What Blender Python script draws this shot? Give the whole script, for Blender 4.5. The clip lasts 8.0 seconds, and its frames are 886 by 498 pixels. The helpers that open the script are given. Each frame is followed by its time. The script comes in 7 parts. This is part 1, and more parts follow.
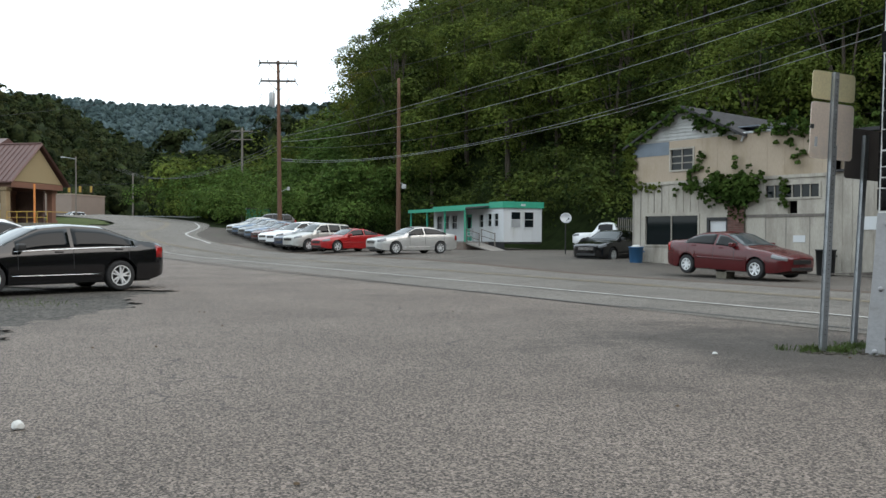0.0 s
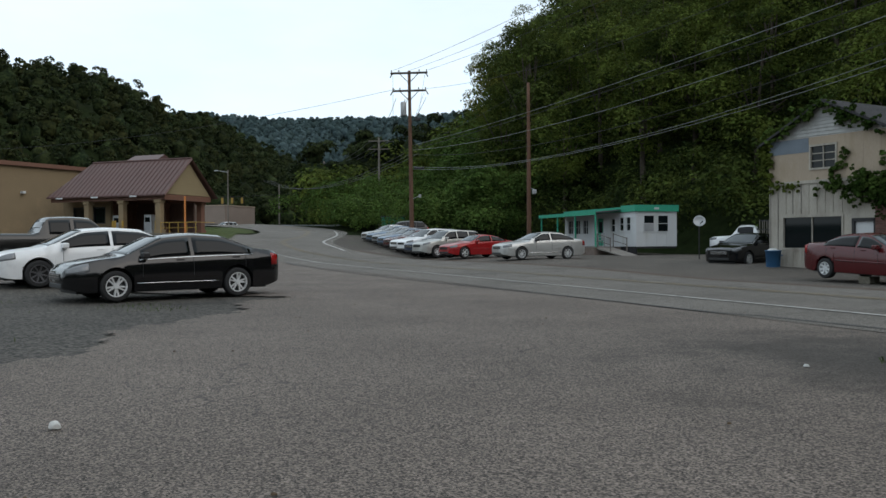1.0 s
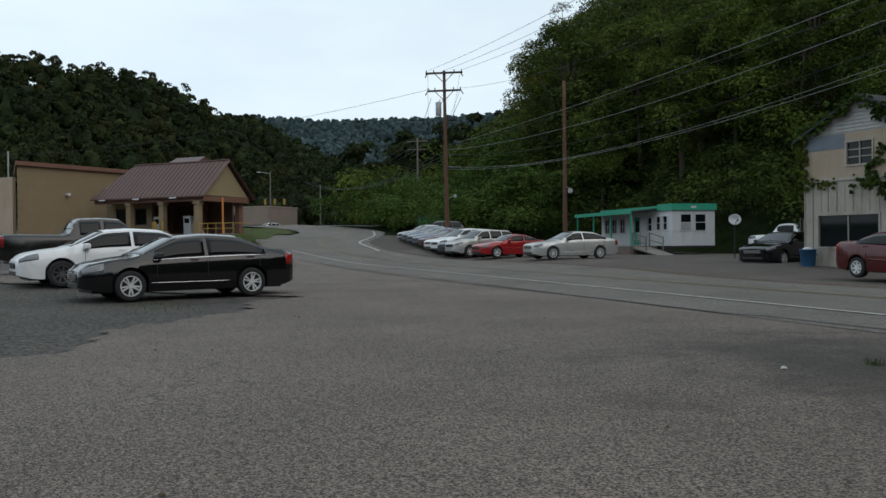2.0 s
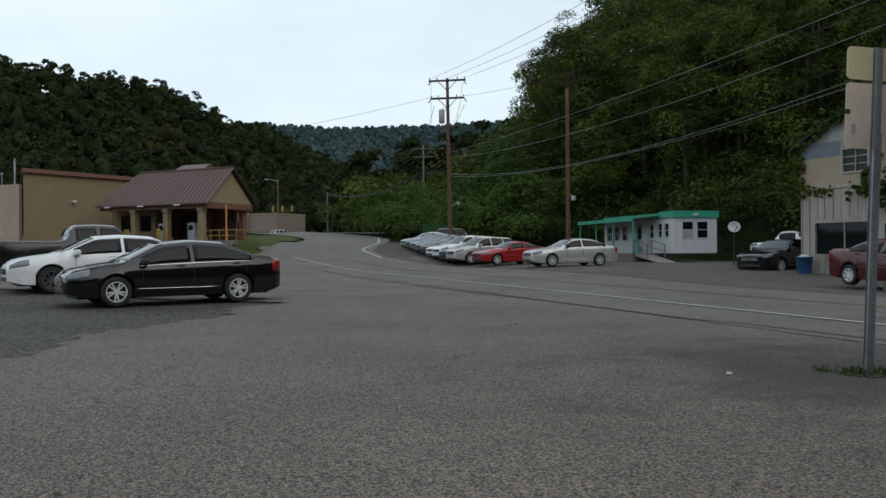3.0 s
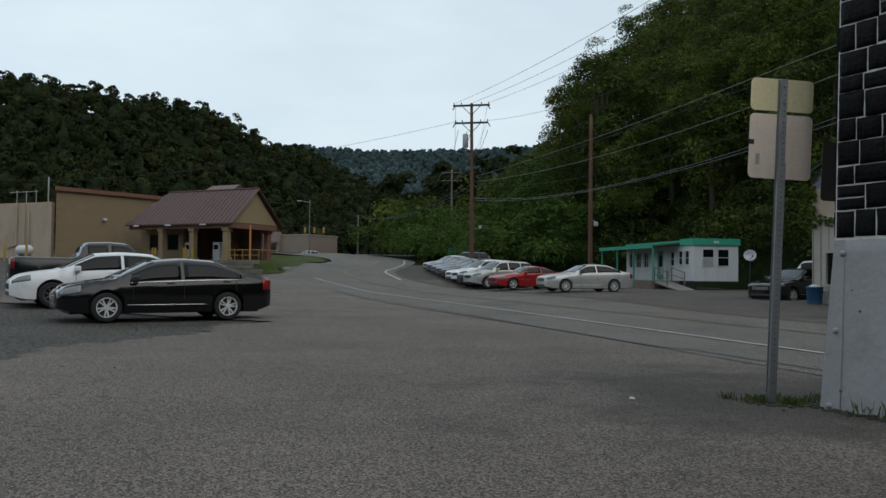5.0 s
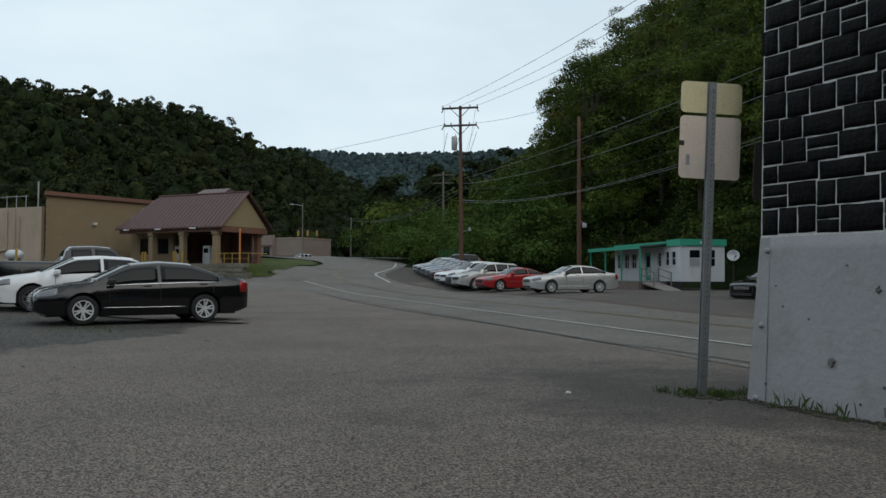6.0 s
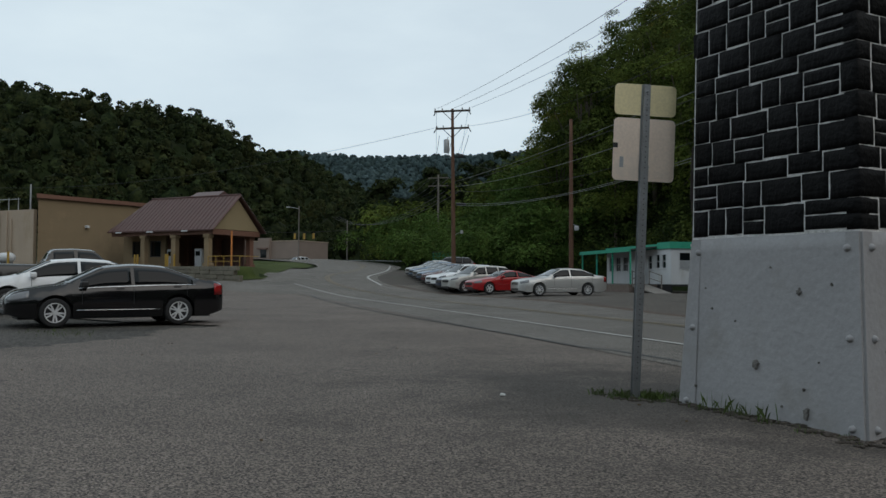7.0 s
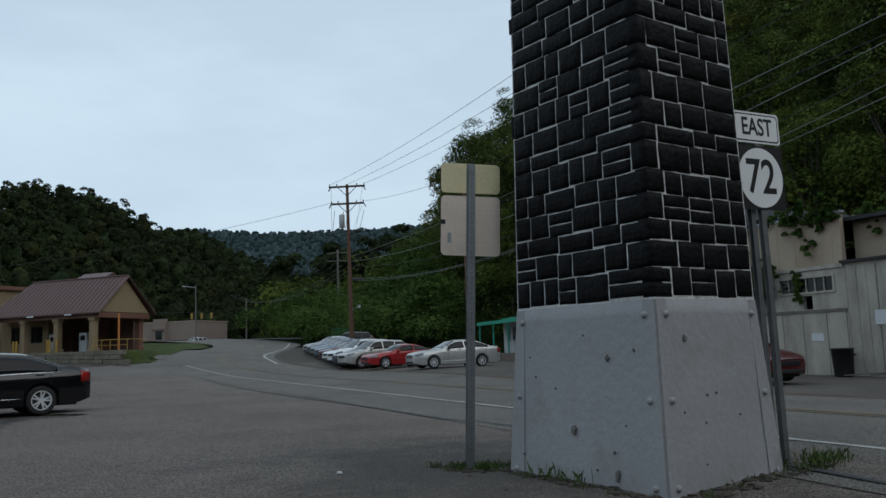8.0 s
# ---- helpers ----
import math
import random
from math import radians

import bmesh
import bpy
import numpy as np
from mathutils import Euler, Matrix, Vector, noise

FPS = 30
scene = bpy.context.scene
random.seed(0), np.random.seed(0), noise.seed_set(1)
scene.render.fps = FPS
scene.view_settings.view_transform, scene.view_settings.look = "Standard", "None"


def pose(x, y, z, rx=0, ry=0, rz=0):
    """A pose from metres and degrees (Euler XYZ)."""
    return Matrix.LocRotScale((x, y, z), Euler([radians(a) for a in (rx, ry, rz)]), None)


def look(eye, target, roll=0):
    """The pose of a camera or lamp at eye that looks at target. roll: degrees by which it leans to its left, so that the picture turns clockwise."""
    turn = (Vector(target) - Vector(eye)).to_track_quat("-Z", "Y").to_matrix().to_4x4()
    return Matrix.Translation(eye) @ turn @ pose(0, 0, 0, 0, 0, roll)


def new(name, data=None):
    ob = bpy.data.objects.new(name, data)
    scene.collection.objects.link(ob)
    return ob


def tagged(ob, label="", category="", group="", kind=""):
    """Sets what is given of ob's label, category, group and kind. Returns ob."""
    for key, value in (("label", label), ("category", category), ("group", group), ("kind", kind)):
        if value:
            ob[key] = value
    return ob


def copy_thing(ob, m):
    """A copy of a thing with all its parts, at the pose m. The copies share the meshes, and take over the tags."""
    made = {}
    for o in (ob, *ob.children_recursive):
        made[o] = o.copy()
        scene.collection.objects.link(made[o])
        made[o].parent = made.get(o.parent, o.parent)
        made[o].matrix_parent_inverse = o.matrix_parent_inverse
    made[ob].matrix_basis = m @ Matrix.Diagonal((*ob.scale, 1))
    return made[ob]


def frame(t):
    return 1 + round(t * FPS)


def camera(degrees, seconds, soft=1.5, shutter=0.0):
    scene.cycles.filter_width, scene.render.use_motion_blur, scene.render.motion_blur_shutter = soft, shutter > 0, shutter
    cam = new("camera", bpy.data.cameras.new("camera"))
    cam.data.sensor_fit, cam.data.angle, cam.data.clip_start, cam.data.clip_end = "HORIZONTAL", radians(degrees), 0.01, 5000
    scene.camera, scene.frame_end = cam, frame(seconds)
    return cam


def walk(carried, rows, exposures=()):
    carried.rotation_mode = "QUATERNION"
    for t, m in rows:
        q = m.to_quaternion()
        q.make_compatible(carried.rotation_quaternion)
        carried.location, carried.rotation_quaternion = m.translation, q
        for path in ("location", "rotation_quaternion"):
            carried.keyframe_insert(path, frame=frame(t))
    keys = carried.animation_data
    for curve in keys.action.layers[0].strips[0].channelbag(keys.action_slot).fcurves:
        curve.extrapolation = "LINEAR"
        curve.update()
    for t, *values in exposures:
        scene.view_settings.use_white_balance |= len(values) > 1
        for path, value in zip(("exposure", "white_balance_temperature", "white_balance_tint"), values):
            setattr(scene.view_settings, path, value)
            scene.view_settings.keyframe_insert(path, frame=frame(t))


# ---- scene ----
cam = camera(56.2, 8.0)
PATH = [
    (0, (-1.325, -0.287, 1.251), (-1.167, 1.707, 1.217), 0.2),
    (0.2, (-1.163, -0.221, 1.238), (-1.143, 1.779, 1.195), 0.0),
    (0.5, (-0.946, -0.121, 1.267), (-0.98, 1.878, 1.224), 0.0),
    (1, (-0.539, -0.069, 1.236), (-0.719, 1.923, 1.217), -0.4),
    (1.5, (-0.181, 0.006, 1.22), (-0.451, 1.987, 1.195), -0.6),
    (1.7, (-0.029, 0.056, 1.218), (-0.306, 2.037, 1.195), -0.6),
    (2.8, (0.687, 0.155, 1.213), (0.375, 2.13, 1.21), -0.5),
    (3, (0.785, 0.131, 1.195), (0.473, 2.107, 1.195), -0.5),
    (3.5, (1.091, 0.201, 1.193), (0.776, 2.176, 1.198), -0.4),
    (4, (1.387, 0.143, 1.179), (1.033, 2.111, 1.22), 0.1),
    (4.2, (1.521, 0.109, 1.197), (1.121, 2.068, 1.255), 0.6),
    (5.3, (2.151, 0.145, 1.166), (1.754, 2.105, 1.222), 0.5),
    (5.5, (2.249, 0.102, 1.158), (1.86, 2.063, 1.214), 0.4),
    (6, (2.567, 0.014, 1.147), (2.177, 1.975, 1.21), 0.2),
    (6.5, (2.873, 0.08, 1.12), (2.483, 2.041, 1.184), 0.3),
    (7, (3.187, 0.134, 1.141), (2.797, 2.094, 1.211), 0.2),
    (7.5, (3.563, 0.072, 1.123), (3.174, 2.032, 1.211), -0.2),
    (7.7, (3.7, 0.084, 1.13), (3.335, 2.047, 1.235), -0.4),
    (7.8, (3.783, 0.08, 1.138), (3.519, 2.055, 1.314), -1.3),
    (7.9, (3.85, 0.086, 1.143), (3.641, 2.063, 1.356), -1.9),
    (8, (3.913, 0.086, 1.154), (3.751, 2.064, 1.396), -2.0),
]
EXPO = [(0.0, 0.80, 7050, 13), (0.35, 0.30, 6900, 13), (1.0, -0.05, 6850, 12), (1.5, -0.26, 6850, 12), (4.2, -0.24, 6900, 12), (5.3, -0.47, 6800, 11), (6.0, -0.38, 6850, 11), (6.5, -0.52, 6850, 11), (7.2, -0.52, 6850, 11), (8.0, -0.60, 6350, 10)]
walk(cam, [(t, look(eye, target, roll)) for t, eye, target, roll in PATH], EXPO)

# ---- place ----
from mathutils import geometry


# ---- light ----
world = bpy.data.worlds.new("evening_sky")
scene.world = world
world.use_nodes = True
wn, wl = world.node_tree.nodes, world.node_tree.links
wn.clear()
w_out = wn.new("ShaderNodeOutputWorld")
w_bg = wn.new("ShaderNodeBackground")
w_sky = wn.new("ShaderNodeTexSky")
w_sky.sky_type = "NISHITA"
w_sky.sun_disc = False
w_sky.sun_elevation = radians(38)
w_sky.sun_rotation = radians(116)
w_sky.air_density, w_sky.dust_density, w_sky.ozone_density = 1.0, 2.0, 1.5
w_co = wn.new("ShaderNodeTexCoord")
w_map = wn.new("ShaderNodeMapping")
w_map.inputs["Scale"].default_value = (1.6, 1.6, 5.0)
w_noise = wn.new("ShaderNodeTexNoise")
w_noise.inputs["Scale"].default_value = 1.7
w_noise.inputs["Detail"].default_value = 7.0
w_noise.inputs["Roughness"].default_value = 0.55
w_ramp = wn.new("ShaderNodeValToRGB")
w_ramp.color_ramp.elements[0].position, w_ramp.color_ramp.elements[0].color = 0.40, (0.76, 0.76, 0.76, 1)
w_ramp.color_ramp.elements[1].position, w_ramp.color_ramp.elements[1].color = 0.72, (0.95, 0.95, 0.95, 1)
w_mix = wn.new("ShaderNodeMixRGB")
w_mix.inputs[2].default_value = (6.0, 7.3, 8.2, 1)
wl.new(w_co.outputs["Generated"], w_map.inputs["Vector"])
wl.new(w_map.outputs["Vector"], w_noise.inputs["Vector"])
wl.new(w_noise.outputs["Fac"], w_ramp.inputs["Fac"])
wl.new(w_ramp.outputs["Color"], w_mix.inputs[0])
wl.new(w_sky.outputs["Color"], w_mix.inputs[1])
wl.new(w_mix.outputs["Color"], w_bg.inputs["Color"])
w_bg.inputs["Strength"].default_value = 0.165
wl.new(w_bg.outputs["Background"], w_out.inputs["Surface"])
sun = new("sun", bpy.data.lights.new("sun", "SUN"))
sun.data.energy, sun.data.angle, sun.data.color = 0.65, radians(60), (1.0, 0.93, 0.86)
sun.matrix_world = look((0, 0, 60), (-30 * math.sin(radians(116)), -30 * math.cos(radians(116)), 60 - 30 * math.tan(radians(38))))


# ---- materials ----
def mat(name, color, rough=0.8, metal=0.0, var=0.25, scale=3.0, fine=60.0, bump=0.0, bump_scale=80.0, tint=None, island=0.0, objrand=0.0, coat=0.0, spec=0.5, stretch=(1, 1, 1), stain=None, stain_scale=0.6, stain_amount=0.0):
    m = bpy.data.materials.new(name)
    m.use_nodes = True
    nt = m.node_tree
    n, l = nt.nodes, nt.links
    b = n["Principled BSDF"]
    b.inputs["Roughness"].default_value = rough
    b.inputs["Metallic"].default_value = metal
    b.inputs["Specular IOR Level"].default_value = spec
    if coat:
        b.inputs["Coat Weight"].default_value = coat
        b.inputs["Coat Roughness"].default_value = 0.06
    tc = n.new("ShaderNodeTexCoord")
    mp = n.new("ShaderNodeMapping")
    mp.inputs["Scale"].default_value = stretch
    l.new(tc.outputs["Object"], mp.inputs["Vector"])
    n1 = n.new("ShaderNodeTexNoise")
    n1.inputs["Scale"].default_value, n1.inputs["Detail"].default_value = scale, 5.0
    n2 = n.new("ShaderNodeTexNoise")
    n2.inputs["Scale"].default_value, n2.inputs["Detail"].default_value = fine, 3.0
    l.new(mp.outputs["Vector"], n1.inputs["Vector"])
    l.new(mp.outputs["Vector"], n2.inputs["Vector"])
    add = n.new("ShaderNodeMath")
    add.operation = "ADD"
    l.new(n1.outputs["Fac"], add.inputs[0])
    l.new(n2.outputs["Fac"], add.inputs[1])
    rng = n.new("ShaderNodeMapRange")
    rng.inputs["From Min"].default_value, rng.inputs["From Max"].default_value = 0.6, 1.4
    l.new(add.outputs[0], rng.inputs["Value"])
    mx = n.new("ShaderNodeMixRGB")
    c = Vector(color)
    t = Vector(tint) if tint else c * (1 + var)
    mx.inputs[1].default_value = (*(c * (1 - var)), 1)
    mx.inputs[2].default_value = (*t, 1)
    l.new(rng.outputs["Result"], mx.inputs[0])
    out = mx.outputs["Color"]
    if stain:
        n3 = n.new("ShaderNodeTexNoise")
        n3.inputs["Scale"].default_value, n3.inputs["Detail"].default_value, n3.inputs["Roughness"].default_value = stain_scale, 8.0, 0.65
        l.new(mp.outputs["Vector"], n3.inputs["Vector"])
        r3 = n.new("ShaderNodeMapRange")
        r3.inputs["From Min"].default_value, r3.inputs["From Max"].default_value = 0.62 - 0.2 * stain_amount, 0.72
        l.new(n3.outputs["Fac"], r3.inputs["Value"])
        m3 = n.new("ShaderNodeMixRGB")
        m3.inputs[2].default_value = (*stain, 1)
        l.new(r3.outputs["Result"], m3.inputs[0])
        l.new(out, m3.inputs[1])
        out = m3.outputs["Color"]
    if island or objrand:
        hv = n.new("ShaderNodeHueSaturation")
        if island:
            src = n.new("ShaderNodeNewGeometry").outputs["Random Per Island"]
        else:
            src = n.new("ShaderNodeObjectInfo").outputs["Random"]
        r4 = n.new("ShaderNodeMapRange")
        k = island or objrand
        r4.inputs["To Min"].default_value, r4.inputs["To Max"].default_value = 1 - k, 1 + k
        l.new(src, r4.inputs["Value"])
        l.new(r4.outputs["Result"], hv.inputs["Value"])
        if island:
            r5 = n.new("ShaderNodeMapRange")
            r5.inputs["To Min"].default_value, r5.inputs["To Max"].default_value = 0.485, 0.515
            l.new(src, r5.inputs["Value"])
            l.new(r5.outputs["Result"], hv.inputs["Hue"])
        l.new(out, hv.inputs["Color"])
        out = hv.outputs["Color"]
    l.new(out, b.inputs["Base Color"])
    if bump:
        bp = n.new("ShaderNodeBump")
        bp.inputs["Strength"].default_value = bump
        bp.inputs["Distance"].default_value = 0.02
        nb = n.new("ShaderNodeTexNoise")
        nb.inputs["Scale"].default_value, nb.inputs["Detail"].default_value = bump_scale, 4.0
        l.new(mp.outputs["Vector"], nb.inputs["Vector"])
        l.new(nb.outputs["Fac"], bp.inputs["Height"])
        l.new(bp.outputs["Normal"], b.inputs["Normal"])
    return m


def asphalt(name, base, pale, crack=0.7, chip=88.0, lo=0.22, hi=1.95):
    """Worn asphalt: stone chips, broad stains, oil spots and fine cracks."""
    m = mat(name, base, 0.9, var=0.35, scale=0.35, fine=55.0, bump=0.9, bump_scale=70.0, tint=pale, stain=tuple(0.55 * v for v in base), stain_scale=0.22, stain_amount=0.35)
    n, l = m.node_tree.nodes, m.node_tree.links
    b = n["Principled BSDF"]
    src = b.inputs["Base Color"].links[0].from_socket
    tc = n.new("ShaderNodeTexCoord")
    chips = n.new("ShaderNodeTexVoronoi")
    chips.inputs["Scale"].default_value = chip
    l.new(tc.outputs["Object"], chips.inputs["Vector"])
    sep = n.new("ShaderNodeSeparateColor")
    l.new(chips.outputs["Color"], sep.inputs[0])
    rg = n.new("ShaderNodeMapRange")
    rg.inputs["From Min"].default_value = 0.0
    rg.inputs["To Min"].default_value, rg.inputs["To Max"].default_value = lo, hi
    l.new(sep.outputs[0], rg.inputs["Value"])
    # dark pits between the chips
    pit = n.new("ShaderNodeMath")
    pit.operation = "GREATER_THAN"
    pit.inputs[1].default_value = 0.80
    l.new(sep.outputs[1], pit.inputs[0])
    deep = n.new("ShaderNodeMapRange")
    deep.inputs["To Min"].default_value, deep.inputs["To Max"].default_value = 1.12, 0.32
    l.new(pit.outputs[0], deep.inputs["Value"])
    grain = n.new("ShaderNodeMath")
    grain.operation = "MULTIPLY"
    l.new(rg.outputs["Result"], grain.inputs[0])
    l.new(deep.outputs["Result"], grain.inputs[1])
    hv = n.new("ShaderNodeHueSaturation")
    l.new(grain.outputs[0], hv.inputs["Value"])
    l.new(src, hv.inputs["Color"])
    # cracks
    wob = n.new("ShaderNodeTexNoise")
    wob.inputs["Scale"].default_value, wob.inputs["Detail"].default_value = 1.5, 6.0
    l.new(tc.outputs["Object"], wob.inputs["Vector"])
    mixv = n.new("ShaderNodeMixRGB")
    mixv.blend_type = "ADD"
    mixv.inputs[0].default_value = 0.9
    l.new(tc.outputs["Object"], mixv.inputs[1])
    l.new(wob.outputs["Color"], mixv.inputs[2])
    vo = n.new("ShaderNodeTexVoronoi")
    vo.feature = "DISTANCE_TO_EDGE"
    vo.inputs["Scale"].default_value = 0.22
    l.new(mixv.outputs["Color"], vo.inputs["Vector"])
    cr = n.new("ShaderNodeMapRange")
    cr.inputs["From Min"].default_value, cr.inputs["From Max"].default_value = 0.0008, 0.004
    cr.inputs["To Min"].default_value, cr.inputs["To Max"].default_value = crack, 0.0
    l.new(vo.outputs["Distance"], cr.inputs["Value"])
    gate = n.new("ShaderNodeTexNoise")
    gate.inputs["Scale"].default_value = 0.5
    l.new(tc.outputs["Object"], gate.inputs["Vector"])
    gr = n.new("ShaderNodeMapRange")
    gr.inputs["From Min"].default_value, gr.inputs["From Max"].default_value = 0.46, 0.60
    l.new(gate.outputs["Fac"], gr.inputs["Value"])
    mul = n.new("ShaderNodeMath")
    mul.operation = "MULTIPLY"
    l.new(cr.outputs["Result"], mul.inputs[0])
    l.new(gr.outputs["Result"], mul.inputs[1])
    dk = n.new("ShaderNodeMixRGB")
    dk.inputs[2].default_value = (0.02, 0.02, 0.02, 1)
    l.new(mul.outputs[0], dk.inputs[0])
    l.new(hv.outputs["Color"], dk.inputs[1])
    l.new(dk.outputs["Color"], b.inputs["Base Color"])
    return m


def foliage(name, dark, light):
    m = mat(name, dark, 0.8, var=0.35, scale=0.28, fine=1.2, tint=light, island=0.28, spec=0.06)
    b = m.node_tree.nodes["Principled BSDF"]
    n, l = m.node_tree.nodes, m.node_tree.links
    n["Map Range"].inputs["From Min"].default_value, n["Map Range"].inputs["From Max"].default_value = 0.80, 1.20
    thin = n.new("ShaderNodeBsdfTranslucent")
    l.new(b.inputs["Base Color"].links[0].from_socket, thin.inputs["Color"])
    both = n.new("ShaderNodeMixShader")
    both.inputs[0].default_value = 0.3
    l.new(b.outputs[0], both.inputs[1])
    l.new(thin.outputs[0], both.inputs[2])
    l.new(both.outputs[0], n["Material Output"].inputs["Surface"])
    return m


def glass_mat(name, color, rough=0.04):
    return mat(name, color, rough, var=0.15, scale=2.0, spec=0.24)


M_LOT = asphalt("lot_asphalt", (0.121, 0.097, 0.081), (0.166, 0.136, 0.116))
def darkened_around(m, spot, radius, amount):
    """Darkens the asphalt around one spot, with a ragged outline."""
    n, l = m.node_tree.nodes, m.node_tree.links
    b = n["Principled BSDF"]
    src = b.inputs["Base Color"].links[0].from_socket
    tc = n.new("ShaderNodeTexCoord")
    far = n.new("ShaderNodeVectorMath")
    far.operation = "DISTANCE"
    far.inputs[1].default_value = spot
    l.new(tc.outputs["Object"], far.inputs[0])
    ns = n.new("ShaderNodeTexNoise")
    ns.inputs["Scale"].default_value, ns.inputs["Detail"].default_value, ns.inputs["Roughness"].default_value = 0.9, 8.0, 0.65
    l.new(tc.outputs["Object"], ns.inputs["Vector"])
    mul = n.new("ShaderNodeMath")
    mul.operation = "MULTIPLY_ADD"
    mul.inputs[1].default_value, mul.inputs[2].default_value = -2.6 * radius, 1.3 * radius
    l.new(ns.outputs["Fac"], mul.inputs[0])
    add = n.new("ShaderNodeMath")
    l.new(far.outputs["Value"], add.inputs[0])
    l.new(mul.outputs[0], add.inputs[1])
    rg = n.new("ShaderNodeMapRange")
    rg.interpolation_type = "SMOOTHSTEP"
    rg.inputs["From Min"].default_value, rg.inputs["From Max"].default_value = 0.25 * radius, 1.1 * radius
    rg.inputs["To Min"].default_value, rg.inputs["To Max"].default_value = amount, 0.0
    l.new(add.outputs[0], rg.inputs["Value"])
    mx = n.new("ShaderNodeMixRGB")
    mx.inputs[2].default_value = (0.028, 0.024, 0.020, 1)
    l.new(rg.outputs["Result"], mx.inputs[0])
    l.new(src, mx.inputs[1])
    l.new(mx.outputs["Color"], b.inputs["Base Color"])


darkened_around(M_LOT, (3.7, 8.6, 0.0), 3.3, 0.65)
M_ROAD = asphalt("road_asphalt", (0.128, 0.114, 0.099), (0.160, 0.145, 0.127), 0.2)
M_PATCH = mat("tar_seam", (0.028, 0.028, 0.029), 0.7, var=0.4, scale=2.0, fine=40, bump=0.4)
M_GRAVEL = asphalt("grey_gravel", (0.036, 0.031, 0.026), (0.078, 0.069, 0.058), 0.0, 24.0, 0.25, 2.0)
M_DIRT = mat("bare_dirt", (0.058, 0.047, 0.038), 0.95, var=0.4, scale=1.2, fine=25, bump=0.9, bump_scale=30, stain=(0.05, 0.055, 0.03), stain_scale=0.5, stain_amount=0.4)
M_LITTER = mat("brown_leaf_litter", (0.075, 0.048, 0.034), 0.95, var=0.5, scale=2.5, fine=30, bump=0.9, bump_scale=35, stain=(0.10, 0.085, 0.07), stain_scale=1.2, stain_amount=0.8)
M_GROUND = mat("forest_ground", (0.018, 0.027, 0.009), 0.95, spec=0.05, var=0.5, scale=0.06, fine=1.5, bump=0.6, bump_scale=3.0, stain=(0.026, 0.026, 0.012), stain_scale=0.08, stain_amount=0.3)
M_GRASS = mat("grass_blades", (0.058, 0.086, 0.022), 0.7, var=0.4, scale=2.0, fine=20, island=0.35, spec=0.2)
M_LAWN = mat("mown_lawn", (0.040, 0.062, 0.016), 0.9, var=0.35, scale=1.0, fine=25, bump=0.8, bump_scale=20, tint=(0.075, 0.092, 0.026), spec=0.1)
M_WHITE_LINE = mat("worn_white_road_paint", (0.38, 0.37, 0.35), 0.8, var=0.3, scale=1.5, fine=30, stain=(0.16, 0.15, 0.145), stain_scale=3.0, stain_amount=0.5)
M_YELLOW_LINE = mat("worn_yellow_road_paint", (0.20, 0.145, 0.065), 0.8, var=0.3, scale=1.5, fine=30, stain=(0.125, 0.118, 0.11), stain_scale=2.0, stain_amount=1.0)
M_STONE = mat("black_painted_stone", (0.0042, 0.0042, 0.0046), 0.6, var=0.5, scale=6, fine=45, bump=1.0, bump_scale=22, objrand=0.35, spec=0.12)
M_MORTAR = mat("white_painted_mortar", (0.62, 0.61, 0.60), 0.8, var=0.25, scale=9, fine=60, bump=0.8, bump_scale=40, stain=(0.22, 0.21, 0.20), stain_scale=6.0, stain_amount=0.4)
M_CONC = mat("white_painted_concrete", (0.315, 0.31, 0.315), 0.75, var=0.10, scale=1.2, fine=30, bump=0.45, bump_scale=14, stain=(0.265, 0.255, 0.245), stain_scale=2.2, stain_amount=0.45)
M_CHIP = mat("bare_concrete_chip", (0.15, 0.14, 0.13), 0.95, var=0.4, scale=20, fine=90, bump=0.9)
M_GALV = mat("galvanised_steel", (0.27, 0.28, 0.29), 0.42, metal=0.85, var=0.25, scale=7, fine=70, bump=0.15)
M_ALU = mat("weathered_bare_aluminium", (0.88, 0.73, 0.62), 0.36, metal=0.75, var=0.12, scale=2.5, fine=40, stain=(0.76, 0.66, 0.58), stain_scale=2.0, stain_amount=0.5)
M_ALU_Y = mat("yellowed_bare_aluminium", (0.78, 0.68, 0.42), 0.36, metal=0.75, var=0.15, scale=3.0, fine=40)
M_SIGN_W = mat("white_sign_sheet", (0.78, 0.78, 0.77), 0.45, var=0.05, scale=4)
M_SIGN_K = mat("black_sign_sheet", (0.012, 0.012, 0.013), 0.45, var=0.2, scale=4)
M_DARKSIGN = mat("dark_weathered_sign_back", (0.10, 0.085, 0.08), 0.6, metal=0.3, var=0.2, scale=3)
M_POLE = mat("creosoted_pole_wood", (0.115, 0.058, 0.036), 0.9, var=0.4, scale=2.0, fine=30, bump=0.7, bump_scale=20, stretch=(6, 6, 0.5))
M_POLE_GREY = mat("weathered_grey_wood", (0.16, 0.14, 0.125), 0.9, var=0.35, scale=2.0, fine=30, bump=0.6, stretch=(5, 5, 0.6))
M_ARM = mat("dark_weathered_crossarm", (0.07, 0.058, 0.05), 0.9, var=0.35, scale=3.0, fine=30, bump=0.5)
M_BARK = mat("tree_bark", (0.07, 0.055, 0.042), 0.95, var=0.4, scale=3, fine=20, bump=1.0, bump_scale=12, stretch=(3, 3, 0.6))
M_WIRE = mat("dark_cable", (0.02, 0.02, 0.022), 0.6, var=0.2)
